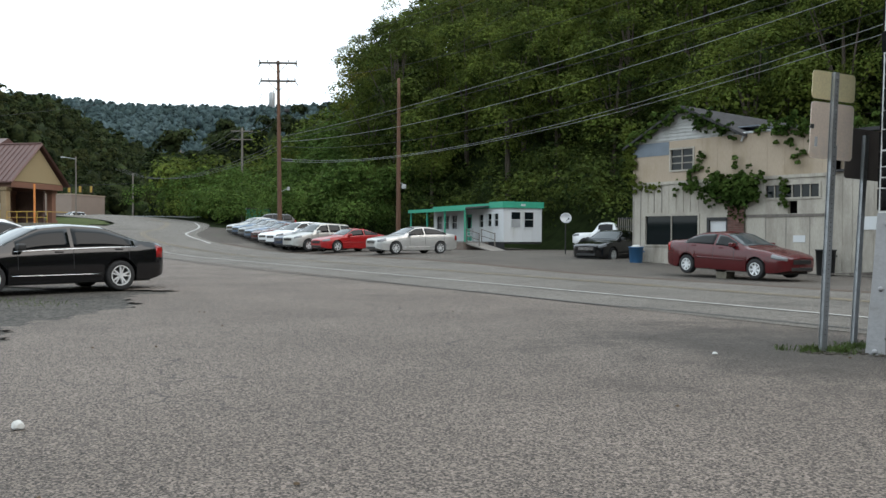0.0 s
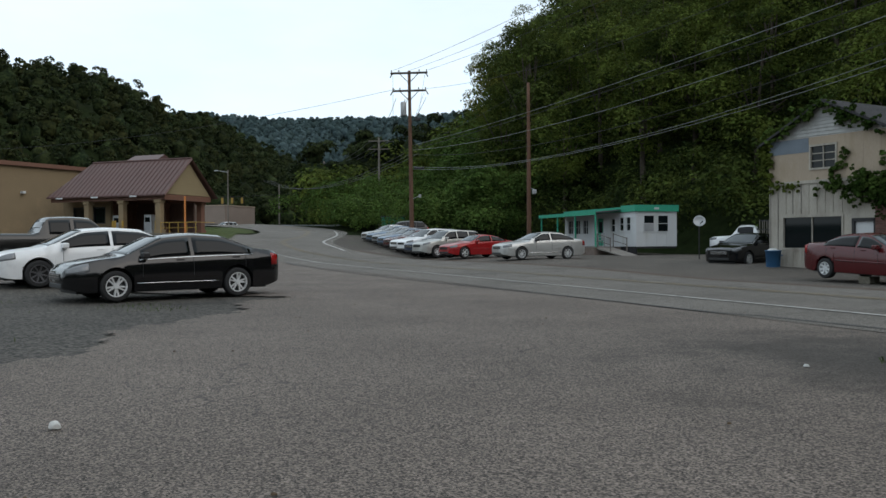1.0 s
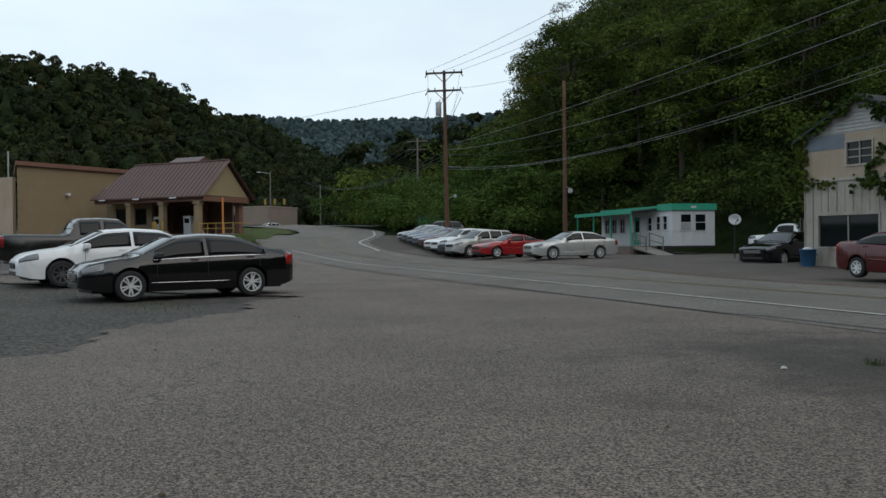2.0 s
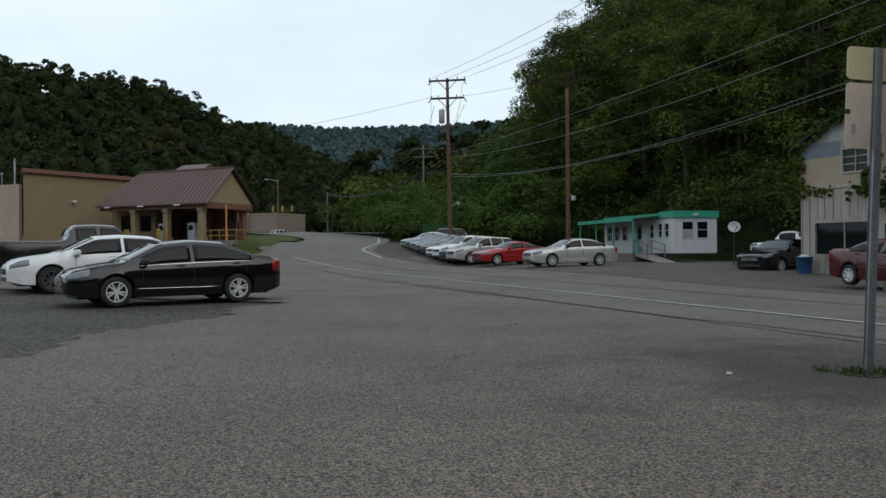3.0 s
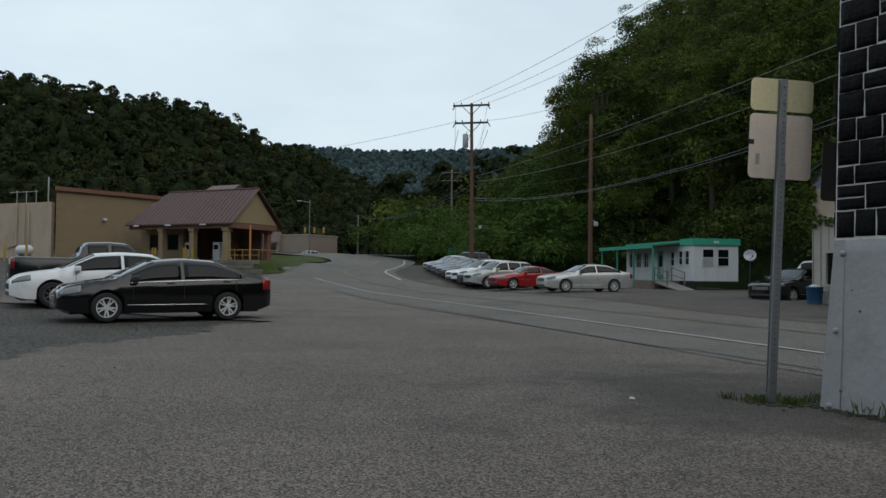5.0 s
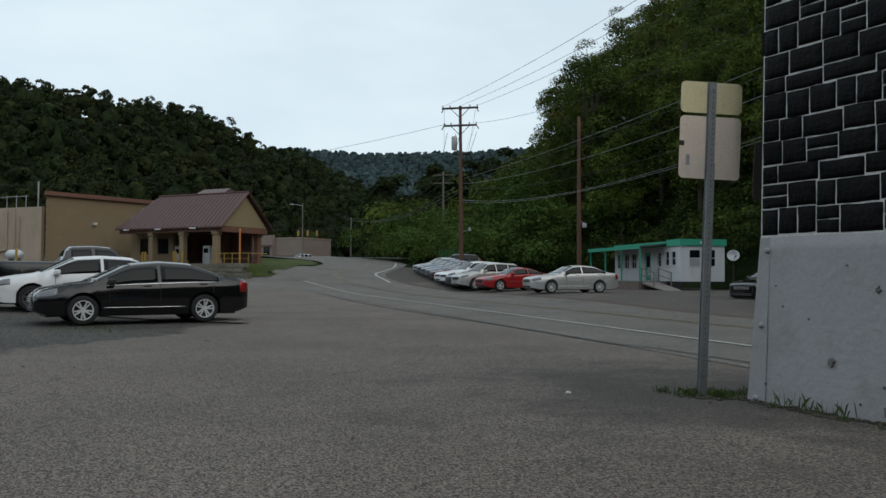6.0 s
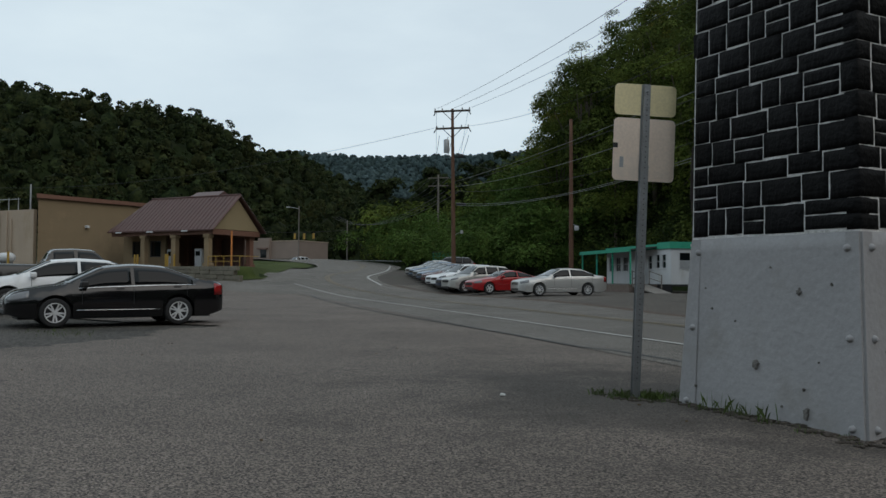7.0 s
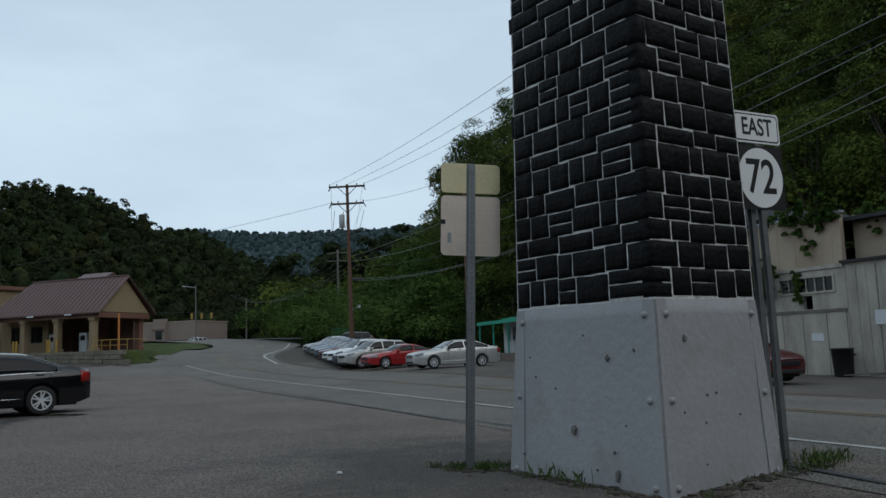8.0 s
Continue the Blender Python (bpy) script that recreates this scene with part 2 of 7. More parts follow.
M_WIRE_L = mat("bare_aluminium_cable", (0.22, 0.23, 0.23), 0.5, metal=0.6, var=0.2)
M_METAL_D = mat("dark_painted_metal", (0.03, 0.03, 0.032), 0.5, metal=0.4, var=0.3)
M_METAL_G = mat("grey_painted_metal", (0.36, 0.37, 0.38), 0.5, metal=0.3, var=0.15)
M_CERAMIC = mat("glazed_insulator", (0.25, 0.24, 0.23), 0.25, var=0.1)
M_TAN = mat("tan_painted_board", (0.39, 0.31, 0.235), 0.85, var=0.12, scale=1.0, fine=20, bump=0.2, bump_scale=10, stain=(0.30, 0.23, 0.15), stain_scale=0.9, stain_amount=0.6, stretch=(1, 1, 0.35))
M_PALEWOOD = mat("peeling_cream_siding", (0.40, 0.365, 0.315), 0.9, var=0.2, scale=2.5, fine=30, bump=0.4, bump_scale=15, stain=(0.23, 0.20, 0.17), stain_scale=1.3, stain_amount=0.75, stretch=(1, 1, 0.25))
M_BLUEBOARD = mat("faded_blue_sheathing", (0.17, 0.20, 0.235), 0.85, var=0.2, scale=2)
M_GREYCLAP = mat("weathered_white_clapboard", (0.48, 0.48, 0.47), 0.85, var=0.15, scale=2, stain=(0.25, 0.24, 0.22), stain_scale=1.5, stain_amount=0.6)
M_ROOFDARK = mat("old_asphalt_shingle", (0.055, 0.054, 0.056), 0.95, spec=0.15, var=0.3, scale=2, fine=25, bump=0.6)
M_BRICKRED = mat("old_red_brick", (0.135, 0.065, 0.054), 0.9, var=0.3, scale=3, fine=25, bump=0.5, objrand=0.25)
M_SLATE = mat("cobbled_stone_skirting", (0.16, 0.12, 0.10), 0.9, var=0.45, scale=4, fine=18, bump=0.8, bump_scale=8)
M_GLASS = glass_mat("dark_window_glass", (0.006, 0.009, 0.010))
M_GLASS_CAR = glass_mat("tinted_car_glass", (0.005, 0.006, 0.007), 0.03)
M_WSCREEN = glass_mat("windscreen_glass", (0.05, 0.06, 0.065), 0.03)
M_WHITE = mat("white_vinyl_panel", (0.56, 0.57, 0.58), 0.6, var=0.06, scale=1.5, stain=(0.5, 0.5, 0.48), stain_scale=1.0, stain_amount=0.4, stretch=(1, 1, 0.3))
M_GREEN = mat("bright_green_painted_trim", (0.02, 0.30, 0.19), 0.55, var=0.12, scale=2)
M_GREENSIGN = mat("green_sign_sheet", (0.01, 0.17, 0.10), 0.5, var=0.1)
M_DECK = mat("grey_deck_boards", (0.21, 0.19, 0.17), 0.9, var=0.3, scale=2, fine=20, bump=0.3)
M_ROOFRED = mat("maroon_standing_seam_metal", (0.088, 0.042, 0.036), 0.45, metal=0.25, var=0.12, scale=0.8, fine=12)
M_BANK = mat("ochre_stucco", (0.225, 0.165, 0.098), 0.9, var=0.08, scale=0.8, fine=40, bump=0.2, bump_scale=30, stain=(0.30, 0.22, 0.13), stain_scale=0.3, stain_amount=0.4)
M_BANKTRIM = mat("terracotta_trim", (0.17, 0.082, 0.055), 0.7, var=0.1)
M_GABLE = mat("yellow_lap_siding", (0.30, 0.235, 0.135), 0.8, var=0.08, scale=1)
M_RETAIN = mat("mossy_stone_wall", (0.15, 0.135, 0.105), 0.95, var=0.4, scale=1.5, fine=12, bump=0.9, bump_scale=8)
M_YPAINT = mat("yellow_safety_paint", (0.36, 0.22, 0.035), 0.5, var=0.15)
M_OPAINT = mat("orange_painted_steel", (0.55, 0.19, 0.05), 0.5, var=0.15)
M_FARBLD = mat("pinkish_block_wall", (0.24, 0.185, 0.155), 0.9, var=0.1, scale=0.5, fine=6)
M_FARDARK = mat("dark_brick_wall", (0.15, 0.09, 0.075), 0.9, var=0.2, scale=0.6, fine=6)
M_TYRE = mat("tyre_rubber", (0.018, 0.018, 0.019), 0.85, var=0.25, scale=8)
M_RIM = mat("alloy_wheel", (0.68, 0.69, 0.70), 0.4, metal=0.35, var=0.1, scale=6)
M_RIM_D = mat("dark_alloy_wheel", (0.18, 0.18, 0.19), 0.35, metal=0.8, var=0.1, scale=6)
M_PLASTIC = mat("black_plastic_trim", (0.016, 0.016, 0.017), 0.55, var=0.2)
M_CHROME = mat("chrome", (0.78, 0.78, 0.79), 0.12, metal=1.0, var=0.05)
M_LAMP = mat("clear_headlamp", (0.15, 0.155, 0.165), 0.12, var=0.15, scale=15, spec=0.8)
M_TAIL = mat("red_tail_lamp", (0.30, 0.012, 0.012), 0.15, var=0.2, scale=10)
M_AMBER = mat("amber_lamp", (0.6, 0.20, 0.02), 0.2, var=0.1)
M_BLUEBIN = mat("blue_plastic_bin", (0.035, 0.13, 0.27), 0.55, var=0.15)
M_BLACKBIN = mat("black_plastic_bin", (0.02, 0.021, 0.022), 0.55, var=0.2)
M_TRASH = mat("dirty_white_paper", (0.55, 0.55, 0.53), 0.9, var=0.15, scale=8)
M_LEAF_A = foliage("broadleaf_foliage", (0.034, 0.056, 0.013), (0.125, 0.158, 0.032))
M_LEAF_B = foliage("yellowing_foliage", (0.062, 0.08, 0.014), (0.165, 0.155, 0.03))
M_LEAF_C = foliage("bright_shrub_foliage", (0.044, 0.085, 0.018), (0.092, 0.145, 0.034))
M_LEAF_D = foliage("dark_foliage", (0.026, 0.044, 0.013), (0.094, 0.122, 0.028))
M_LEAF_FAR = foliage("distant_woodland", (0.014, 0.024, 0.011), (0.04, 0.052, 0.019))
M_LEAF_MID = foliage("dull_distant_woodland", (0.019, 0.028, 0.012), (0.052, 0.058, 0.020))
# the blue of distant air is mixed into this leaf colour
M_LEAF_HAZE = foliage("haze_tinted_woodland", (0.052, 0.085, 0.092), (0.074, 0.112, 0.112))


# ---- mesh helpers ----
def part(name, bm, material, parent=None, label="", smooth=False):
    me = bpy.data.meshes.new(name)
    bm.normal_update()
    bm.to_mesh(me)
    bm.free()
    for m in material if isinstance(material, (list, tuple)) else [material]:
        me.materials.append(m)
    if smooth:
        me.polygons.foreach_set("use_smooth", [True] * len(me.polygons))
    ob = new(name, me)
    if parent:
        ob.parent = parent
    if label:
        tagged(ob, label)
    return ob


def grid_mesh(name, verts, faces, material, parent=None, smooth=False):
    me = bpy.data.meshes.new(name)
    v = np.asarray(verts, dtype=np.float32).reshape(-1, 3)
    fc = np.asarray(faces, dtype=np.int32)
    k = fc.shape[1]
    me.vertices.add(len(v))
    me.vertices.foreach_set("co", v.ravel())
    me.loops.add(fc.size)
    me.loops.foreach_set("vertex_index", fc.ravel())
    me.polygons.add(len(fc))
    me.polygons.foreach_set("loop_start", np.arange(0, fc.size, k, dtype=np.int32))
    me.polygons.foreach_set("loop_total", np.full(len(fc), k, dtype=np.int32))
    me.update(calc_edges=True)
    me.materials.append(material)
    if smooth:
        me.polygons.foreach_set("use_smooth", [True] * len(me.polygons))
    ob = new(name, me)
    if parent:
        ob.parent = parent
    return ob


def box(bm, x0, y0, z0, x1, y1, z1, bevel=0.0):
    g = bmesh.ops.create_cube(bm, size=1.0)
    vs = g["verts"]
    for v in vs:
        v.co = Vector((x0 + (v.co.x + 0.5) * (x1 - x0), y0 + (v.co.y + 0.5) * (y1 - y0), z0 + (v.co.z + 0.5) * (z1 - z0)))
    if bevel:
        es = list({e for v in vs for e in v.link_edges})
        bmesh.ops.bevel(bm, geom=es, offset=bevel, segments=2, affect="EDGES", profile=0.5)
    return bm


def boxes(*rows, bevel=0.0):
    bm = bmesh.new()
    for r in rows:
        box(bm, *r, bevel=bevel)
    return bm


def rod(bm, a, b, r0, r1=None, seg=10):
    a, b = Vector(a), Vector(b)
    r1 = r0 if r1 is None else r1
    d = b - a
    q = d.to_track_quat("Z", "Y").to_matrix()
    rings = []
    for p, r in ((a, r0), (b, r1)):
        rings.append([bm.verts.new(p + q @ Vector((r * math.cos(2 * math.pi * i / seg), r * math.sin(2 * math.pi * i / seg), 0))) for i in range(seg)])
    for i in range(seg):
        j = (i + 1) % seg
        bm.faces.new((rings[0][i], rings[0][j], rings[1][j], rings[1][i]))
    bm.faces.new(rings[0][::-1])
    bm.faces.new(rings[1])
    return bm


def rods(rows, seg=8):
    bm = bmesh.new()
    for a, b, r in rows:
        rod(bm, a, b, r, seg=seg)
    return bm


def turned(profile, seg=16):
    """A turned shape about z from (radius, height) pairs."""
    bm = bmesh.new()
    rings = [[bm.verts.new((r * math.cos(2 * math.pi * i / seg), r * math.sin(2 * math.pi * i / seg), z)) for i in range(seg)] for r, z in profile]
    for a, b in zip(rings, rings[1:]):
        for i in range(seg):
            j = (i + 1) % seg
            bm.faces.new((a[i], a[j], b[j], b[i]))
    bm.faces.new(rings[0][::-1])
    bm.faces.new(rings[-1])
    return bm


def thing(name, m, label, category, group="", kind=""):
    ob = new(name)
    ob.empty_display_size = 0.2
    ob.matrix_world = m
    return tagged(ob, label, category, group, kind)


def frame_at(origin, along):
    """A pose with its x axis along a ground direction."""
    a = Vector((along[0], along[1], 0)).normalized()
    return Matrix.Translation(origin) @ Matrix.Rotation(math.atan2(a.y, a.x), 4, "Z")


def text_part(words, size, material, parent, m, name="lettering", bold=0.0):
    cu = bpy.data.curves.new(name, "FONT")
    cu.body, cu.size, cu.align_x, cu.align_y, cu.extrude, cu.offset = words, size, "CENTER", "CENTER", 0.001, bold
    ob = new(name, cu)
    dg = bpy.context.evaluated_depsgraph_get()
    me = bpy.data.meshes.new_from_object(ob.evaluated_get(dg))
    bpy.data.objects.remove(ob)
    me.materials.clear()
    me.materials.append(material)
    t = new(name, me)
    t.parent = parent
    t.matrix_basis = m
    return t


# ---- the lie of the land ----
def sm(a, b, v):
    t = np.clip((np.asarray(v, float) - a) / (b - a), 0, 1)
    return t * t * (3 - 2 * t)


DX, DY = -0.457, 0.889      # the way of the road past the tower
def us(x, y):
    """Metres across and along the road."""
    return np.asarray(x) * 0.889 + np.asarray(y) * 0.457, np.asarray(x) * DX + np.asarray(y) * DY


def terrace_edge(v):
    """How far the bank's terrace reaches towards the road, v metres behind its front."""
    return 15.0 - 0.62 * np.clip(v, 0, 30)


def base_height(x, y):
    x, y = np.asarray(x, float), np.asarray(y, float)
    u, s = us(x, y)
    w = y - x
    soft = lambda v, k: k * np.log1p(np.exp(np.clip(v / k, -40, 40)))
    z = 0.055 * soft(w - 59, 2.5) - 0.022 * soft(w - 82, 6) - 0.033 * soft(w - 215, 15)
    z = z * sm(34, 14, u - 0.25 * np.clip(s - 50, 0, 60)) + z * 0.15 * sm(14, 34, u - 0.25 * np.clip(s - 50, 0, 60))
    z = z + 0.22 * sm(15.5, 21, u) * sm(28, 40, y) - 0.12 * sm(15, 18, u) * sm(36, 26, y)
    z = z + 0.05 * np.exp(-((x - 6.6) ** 2 + (y - 8.2) ** 2) / 0.8) - 0.05 * np.exp(-((x - 5.2) ** 2 + (y - 6.3) ** 2) / 0.5)
    # the gravel rises gently away from the forecourt
    perp = -0.69 * (x + 9.0) + 0.724 * (y - 16.8)
    z = z + 0.26 * sm(-1, 7, perp) * sm(-7.5, -12, x) * sm(5, 1, u) * sm(42, 34, y)
    # bank terrace
    bu, bv = (x + 36.2) * 0.963 - (y - 60.8) * 0.27, (x + 36.2) * 0.27 + (y - 60.8) * 0.963
    inb = sm(-22, -18, bu) * sm(0.0, -0.9, bu - terrace_edge(bv)) * sm(-2.4, -2.0, bv) * sm(26, 20, bv)
    return z * (1 - inb) + 1.88 * inb


def wob(x, y, f):
    return np.sin(x * f + 1.3) * np.cos(y * f * 1.17 + 0.4) + 0.5 * np.sin(x * f * 2.3 + y * f * 1.9 + 2.0)


def height(x, y):
    x, y = np.asarray(x, float), np.asarray(y, float)
    u, s = us(x, y)
    z = base_height(x, y)
    # steep wooded hill beyond the road
    foot = 37.5 - 4.0 * sm(58, 84, s) + 1.2 * wob(x, y, 0.08)
    rise = np.clip(u - foot, 0, None)
    end = sm(150, 95, s - 0.5 * np.clip(u - 40, 0, 60))
    z = z + np.minimum(rise * 0.78, 70 + 0.1 * rise) * end + 5 * sm(0, 30, rise) * sm(95, 150, s) * sm(190, 130, s)
    # hill on the far side of the valley, at the other hand
    hl = sm(-68, -192, x + 0.12 * (y - 260)) * sm(105, 300, y) * sm(900, 500, y)
    z = z + hl * (72.5 + 6 * wob(x, y, 0.021))
    # valley head and the ridge behind
    z = z + 22 * sm(170, 420, y + 0.2 * x) * sm(330, 60, x + 0.1 * y) * (1 - 0.75 * hl) * (0.85 + 0.10 * wob(x, y, 0.013))
    z = z + 131 * sm(520, 1050, y) * (1 + 0.10 * wob(x, y, 0.0065))
    # unseen rise added behind the walker, so that reflections stay dark
    z = z + 15 * sm(-32, -60, y)
    return z


# ---- ground ----
def spaced(lo, hi, step, far_lo, far_hi):
    mid = list(np.arange(lo, hi + 1e-6, step))
    out, v, d = [], lo, step
    while v > far_lo:
        d *= 1.16
        v -= d
        out.append(v)
    out2, v, d = [], hi, step
    while v < far_hi:
        d *= 1.16
        v += d
        out2.append(v)
    return np.array(out[::-1] + mid + out2)


def sheet(name, xs, ys, material, lift=0.0, fn=height, label="", category="", kind="structure"):
    X, Y = np.meshgrid(xs, ys)
    Z = fn(X, Y) + lift
    idx = np.arange(X.size).reshape(X.shape)
    faces = np.stack([idx[:-1, :-1], idx[:-1, 1:], idx[1:, 1:], idx[1:, :-1]], -1).reshape(-1, 4)
    ob = grid_mesh(name, np.stack([X, Y, Z], -1), faces, material, smooth=True)
    return tagged(ob, label, category, kind=kind)


sheet("ground", spaced(-62, 42, 1.3, -1900, 1900), spaced(-14, 112, 1.3, -1500, 2600), M_GROUND, -0.05, fn=lambda x, y: height(x, y) - 0.16 * sm(1.5, 0.3, height(x, y) - base_height(x, y)) * sm(165, 150, y) * sm(-75, -65, x),
      label="leaf-covered earth of the valley floor and the hills", category="ground")


def smooth_path(pts):
    """A line through the points, in steps of about a metre."""
    P = [Vector(p) for p in pts]
    path = []
    ext = [P[0] * 2 - P[1]] + P + [P[-1] * 2 - P[-2]]
    for i in range(1, len(ext) - 2):
        a, b, c, d = ext[i - 1:i + 3]
        n = max(2, int((c - b).length / 1.0))
        for k in range(n):
            t = k / n
            path.append(0.5 * ((2 * b) + (c - a) * t + (2 * a - 5 * b + 4 * c - d) * t * t + (3 * b - a - 3 * c + d) * t ** 3))
    path.append(P[-1])
    return path


def strip(name, pts, lo, hi, material, lift, nu=6, label="", category="road", kind="structure", parent=None):
    """A ribbon that follows a line on the ground, from lo to hi metres to its right-hand side."""
    path = smooth_path(pts)
    verts = []
    for i, p in enumerate(path):
        t = (path[min(i + 1, len(path) - 1)] - path[max(i - 1, 0)]).normalized()
        nrm = Vector((t.y, -t.x))
        for k in range(nu + 1):
            q = p + nrm * (lo + (hi - lo) * k / nu)
            verts.append((q.x, q.y, 0.0))
    V = np.array(verts)
    V[:, 2] = base_height(V[:, 0], V[:, 1]) + lift
    n = len(path)
    idx = np.arange(n * (nu + 1)).reshape(n, nu + 1)
    faces = np.stack([idx[:-1, :-1], idx[:-1, 1:], idx[1:, 1:], idx[1:, :-1]], -1).reshape(-1, 4)
    ob = grid_mesh(name, V, faces, material, parent, smooth=True)
    return tagged(ob, label, category, kind=kind)


ROAD = [(41, -50), (21.3, -11.8), (8.2, 14.1), (-4.2, 38.4), (-9.3, 47.6), (-15.6, 56.0), (-19.4, 65.5), (-20.6, 76), (-24, 90), (-33, 106), (-52, 122), (-85, 134), (-140, 142)]
strip("road", ROAD, -4.95, 4.0, M_ROAD, 0.016, label="worn grey two-lane asphalt road curving uphill", category="road")
strip("road_edge_line", ROAD[:6], -3.06, -2.94, M_WHITE_LINE, 0.030, nu=1, label="worn white painted edge line on the road", category="road marking")
strip("road_edge_line", ROAD[5:9], 3.1, 3.3, M_WHITE_LINE, 0.030, nu=1, label="worn white painted edge line on the bend", category="road marking")
strip("road_centre_line", ROAD[:11], -0.16, -0.07, M_YELLOW_LINE, 0.030, nu=1, label="faded yellow painted centre line on the road", category="road marking")
strip("road_centre_line", ROAD[:11], 0.07, 0.16, M_YELLOW_LINE, 0.030, nu=1, label="faded yellow painted centre line on the road", category="road marking")
strip("road_edge_litter", ROAD[1:6], 3.95, 4.5, M_LITTER, 0.021, nu=2, label="brown leaf litter and grit along the road's edge", category="litter")
strip("road_seam", [(35, -40), (17.5, -14.0), (4.72, 10.85), (2.72, 14.05), (0.9, 17.5), (-4.9, 27.9), (-9.5, 37.0), (-13.5, 45.5)], -0.045, 0.045, M_PATCH, 0.0215, nu=1, label="dark tar seam where the lot meets the road", category="road marking")


ROAD_LINE = smooth_path(ROAD)[::4]


def road_side(x, y):
    """Metres from the road's middle, negative on the forecourt's side."""
    x, y = np.asarray(x, float), np.asarray(y, float)
    best, side = np.full(x.shape, 1e9), np.zeros(x.shape)
    for (ax, ay), (bx, by) in zip(ROAD_LINE, ROAD_LINE[1:]):
        dx, dy = bx - ax, by - ay
        t = np.clip(((x - ax) * dx + (y - ay) * dy) / (dx * dx + dy * dy), 0, 1)
        d = np.hypot(x - ax - t * dx, y - ay - t * dy)
        sg = np.sign((x - ax) * dy - (y - ay) * dx)
        side = np.where(d < best, sg, side)
        best = np.minimum(best, d)
    return best * side


def field(name, inside, x0, x1, y0, y1, step, material, lift, label, category, xstep=0):
    """A patch of surfacing: the cells of a grid that lie inside an outline."""
    xs, ys = np.arange(x0, x1 + step, xstep or step), np.arange(y0, y1 + step, step)
    X, Y = np.meshgrid(xs, ys)
    Z = base_height(X, Y) + lift
    idx = np.arange(X.size).reshape(X.shape)
    cx, cy = (X[:-1, :-1] + X[1:, 1:]) / 2, (Y[:-1, :-1] + Y[1:, 1:]) / 2
    keep = inside(cx, cy) & (np.abs(road_side(cx, cy)) > 3.7)
    faces = np.stack([idx[:-1, :-1], idx[:-1, 1:], idx[1:, 1:], idx[1:, :-1]], -1)[keep]
    used, inv = np.unique(faces, return_inverse=True)
    V = np.stack([X, Y, Z], -1).reshape(-1, 3)[used]
    ob = grid_mesh(name, V, inv.reshape(-1, 4), material, smooth=True)
    return tagged(ob, label, category, kind="structure")


def lot_edge(y):
    """Where the broken edge of the asphalt runs beside the gravel."""
    return -5.85 + 0.28 * np.sin(y * 1.3 + 2.2) - 15.0 * sm(18.0, 21.5, y)


def lot_in(x, y):
    u, s = us(x, y)
    return (u < 10.0) & (y > -14) & (y < 52) & (x > lot_edge(y) + 0.12 * np.sin(x * 3 + y * 2.1) + 0.10 * np.sin(y * 7.3)) & (s < 50 + 0.3 * np.sin(u))


def gravel_in(x, y):
    u, s = us(x, y)
    return (u < 9.0) & (y > -14) & ((x + 36.2) * 0.27 + (y - 60.8) * 0.963 < -3.3) & (x > -60)


def apron_in(x, y):
    u, s = us(x, y)
    return (u > 15.5) & (u < 36.5 + np.sin(s * 0.5)) & (s > -30) & (s < 58 + 0.12 * (u - 16) + 0.7 * np.sin(u)) & (y > -6)


def verge_in(x, y):
    u, s = us(x, y)
    return (u > 15.0) & (u < 31 + np.sin(s * 0.4)) & (s > 50) & (s < 76 + np.sin(u))


field("gravel_lot", gravel_in, -60, 8, -14, 64, 0.5, M_GRAVEL, -0.025, "grey gravel parking area with weeds at its edge", "gravel")
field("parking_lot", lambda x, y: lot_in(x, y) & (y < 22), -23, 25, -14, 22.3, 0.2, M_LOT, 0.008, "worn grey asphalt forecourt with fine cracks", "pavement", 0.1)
field("parking_lot", lambda x, y: lot_in(x, y) & (y > 21.8), -22, 4, 21.5, 52, 0.4, M_LOT, 0.007, "worn grey asphalt beside the road", "pavement")
field("roadside_apron", apron_in, -30, 45, -6, 90, 0.4, asphalt("apron_asphalt", (0.076, 0.063, 0.052), (0.112, 0.095, 0.080), 0.3), 0.012, "dusty asphalt apron before the shops", "pavement")
field("bank_drive", lambda x, y: ((x + 36.2) * 0.963 - (y - 60.8) * 0.27 > terrace_edge((x + 36.2) * 0.27 + (y - 60.8) * 0.963) + 0.1) & (road_side(x, y) < 0) & (road_side(x, y) > -11), -32, -13, 46, 77, 0.4, M_ROAD, 0.012, "asphalt drive from the road up to the bank", "pavement")
def bank_frame(x, y):
    return (x + 36.2) * 0.963 - (y - 60.8) * 0.27, (x + 36.2) * 0.27 + (y - 60.8) * 0.963


def terrace_in(x, y, lo, hi):
    a, b = bank_frame(x, y)
    d = a - terrace_edge(b)
    return (d > lo) & (d < hi) & (b > -2.0) & (b < 22) & (a > -21)


field("terrace_paving", lambda x, y: terrace_in(x, y, -60, -0.9), -60, -15, 48, 88, 0.4, M_ROAD, 0.015, "grey asphalt of the bank's terrace", "pavement")
field("terrace_slope", lambda x, y: terrace_in(x, y, -1.2, 0.4), -40, -15, 48, 84, 0.2, M_LAWN, 0.06, "grassy slope at the edge of the bank's terrace", "lawn")
field("lawn", lambda x, y: (road_side(x, y) < -5.6 + 0.2 * np.sin(y)) & (road_side(x, y) > -15) & (y > 79 + 0.1 * (x + 30)), -48, -24, 77, 100, 0.4, M_LAWN, 0.03, "mown green lawn beside the bank drive", "lawn")
field("roadside_verge", verge_in, -40, 10, 45, 90, 0.5, M_DIRT, 0.006, "bare earth verge beside the parked cars", "verge")


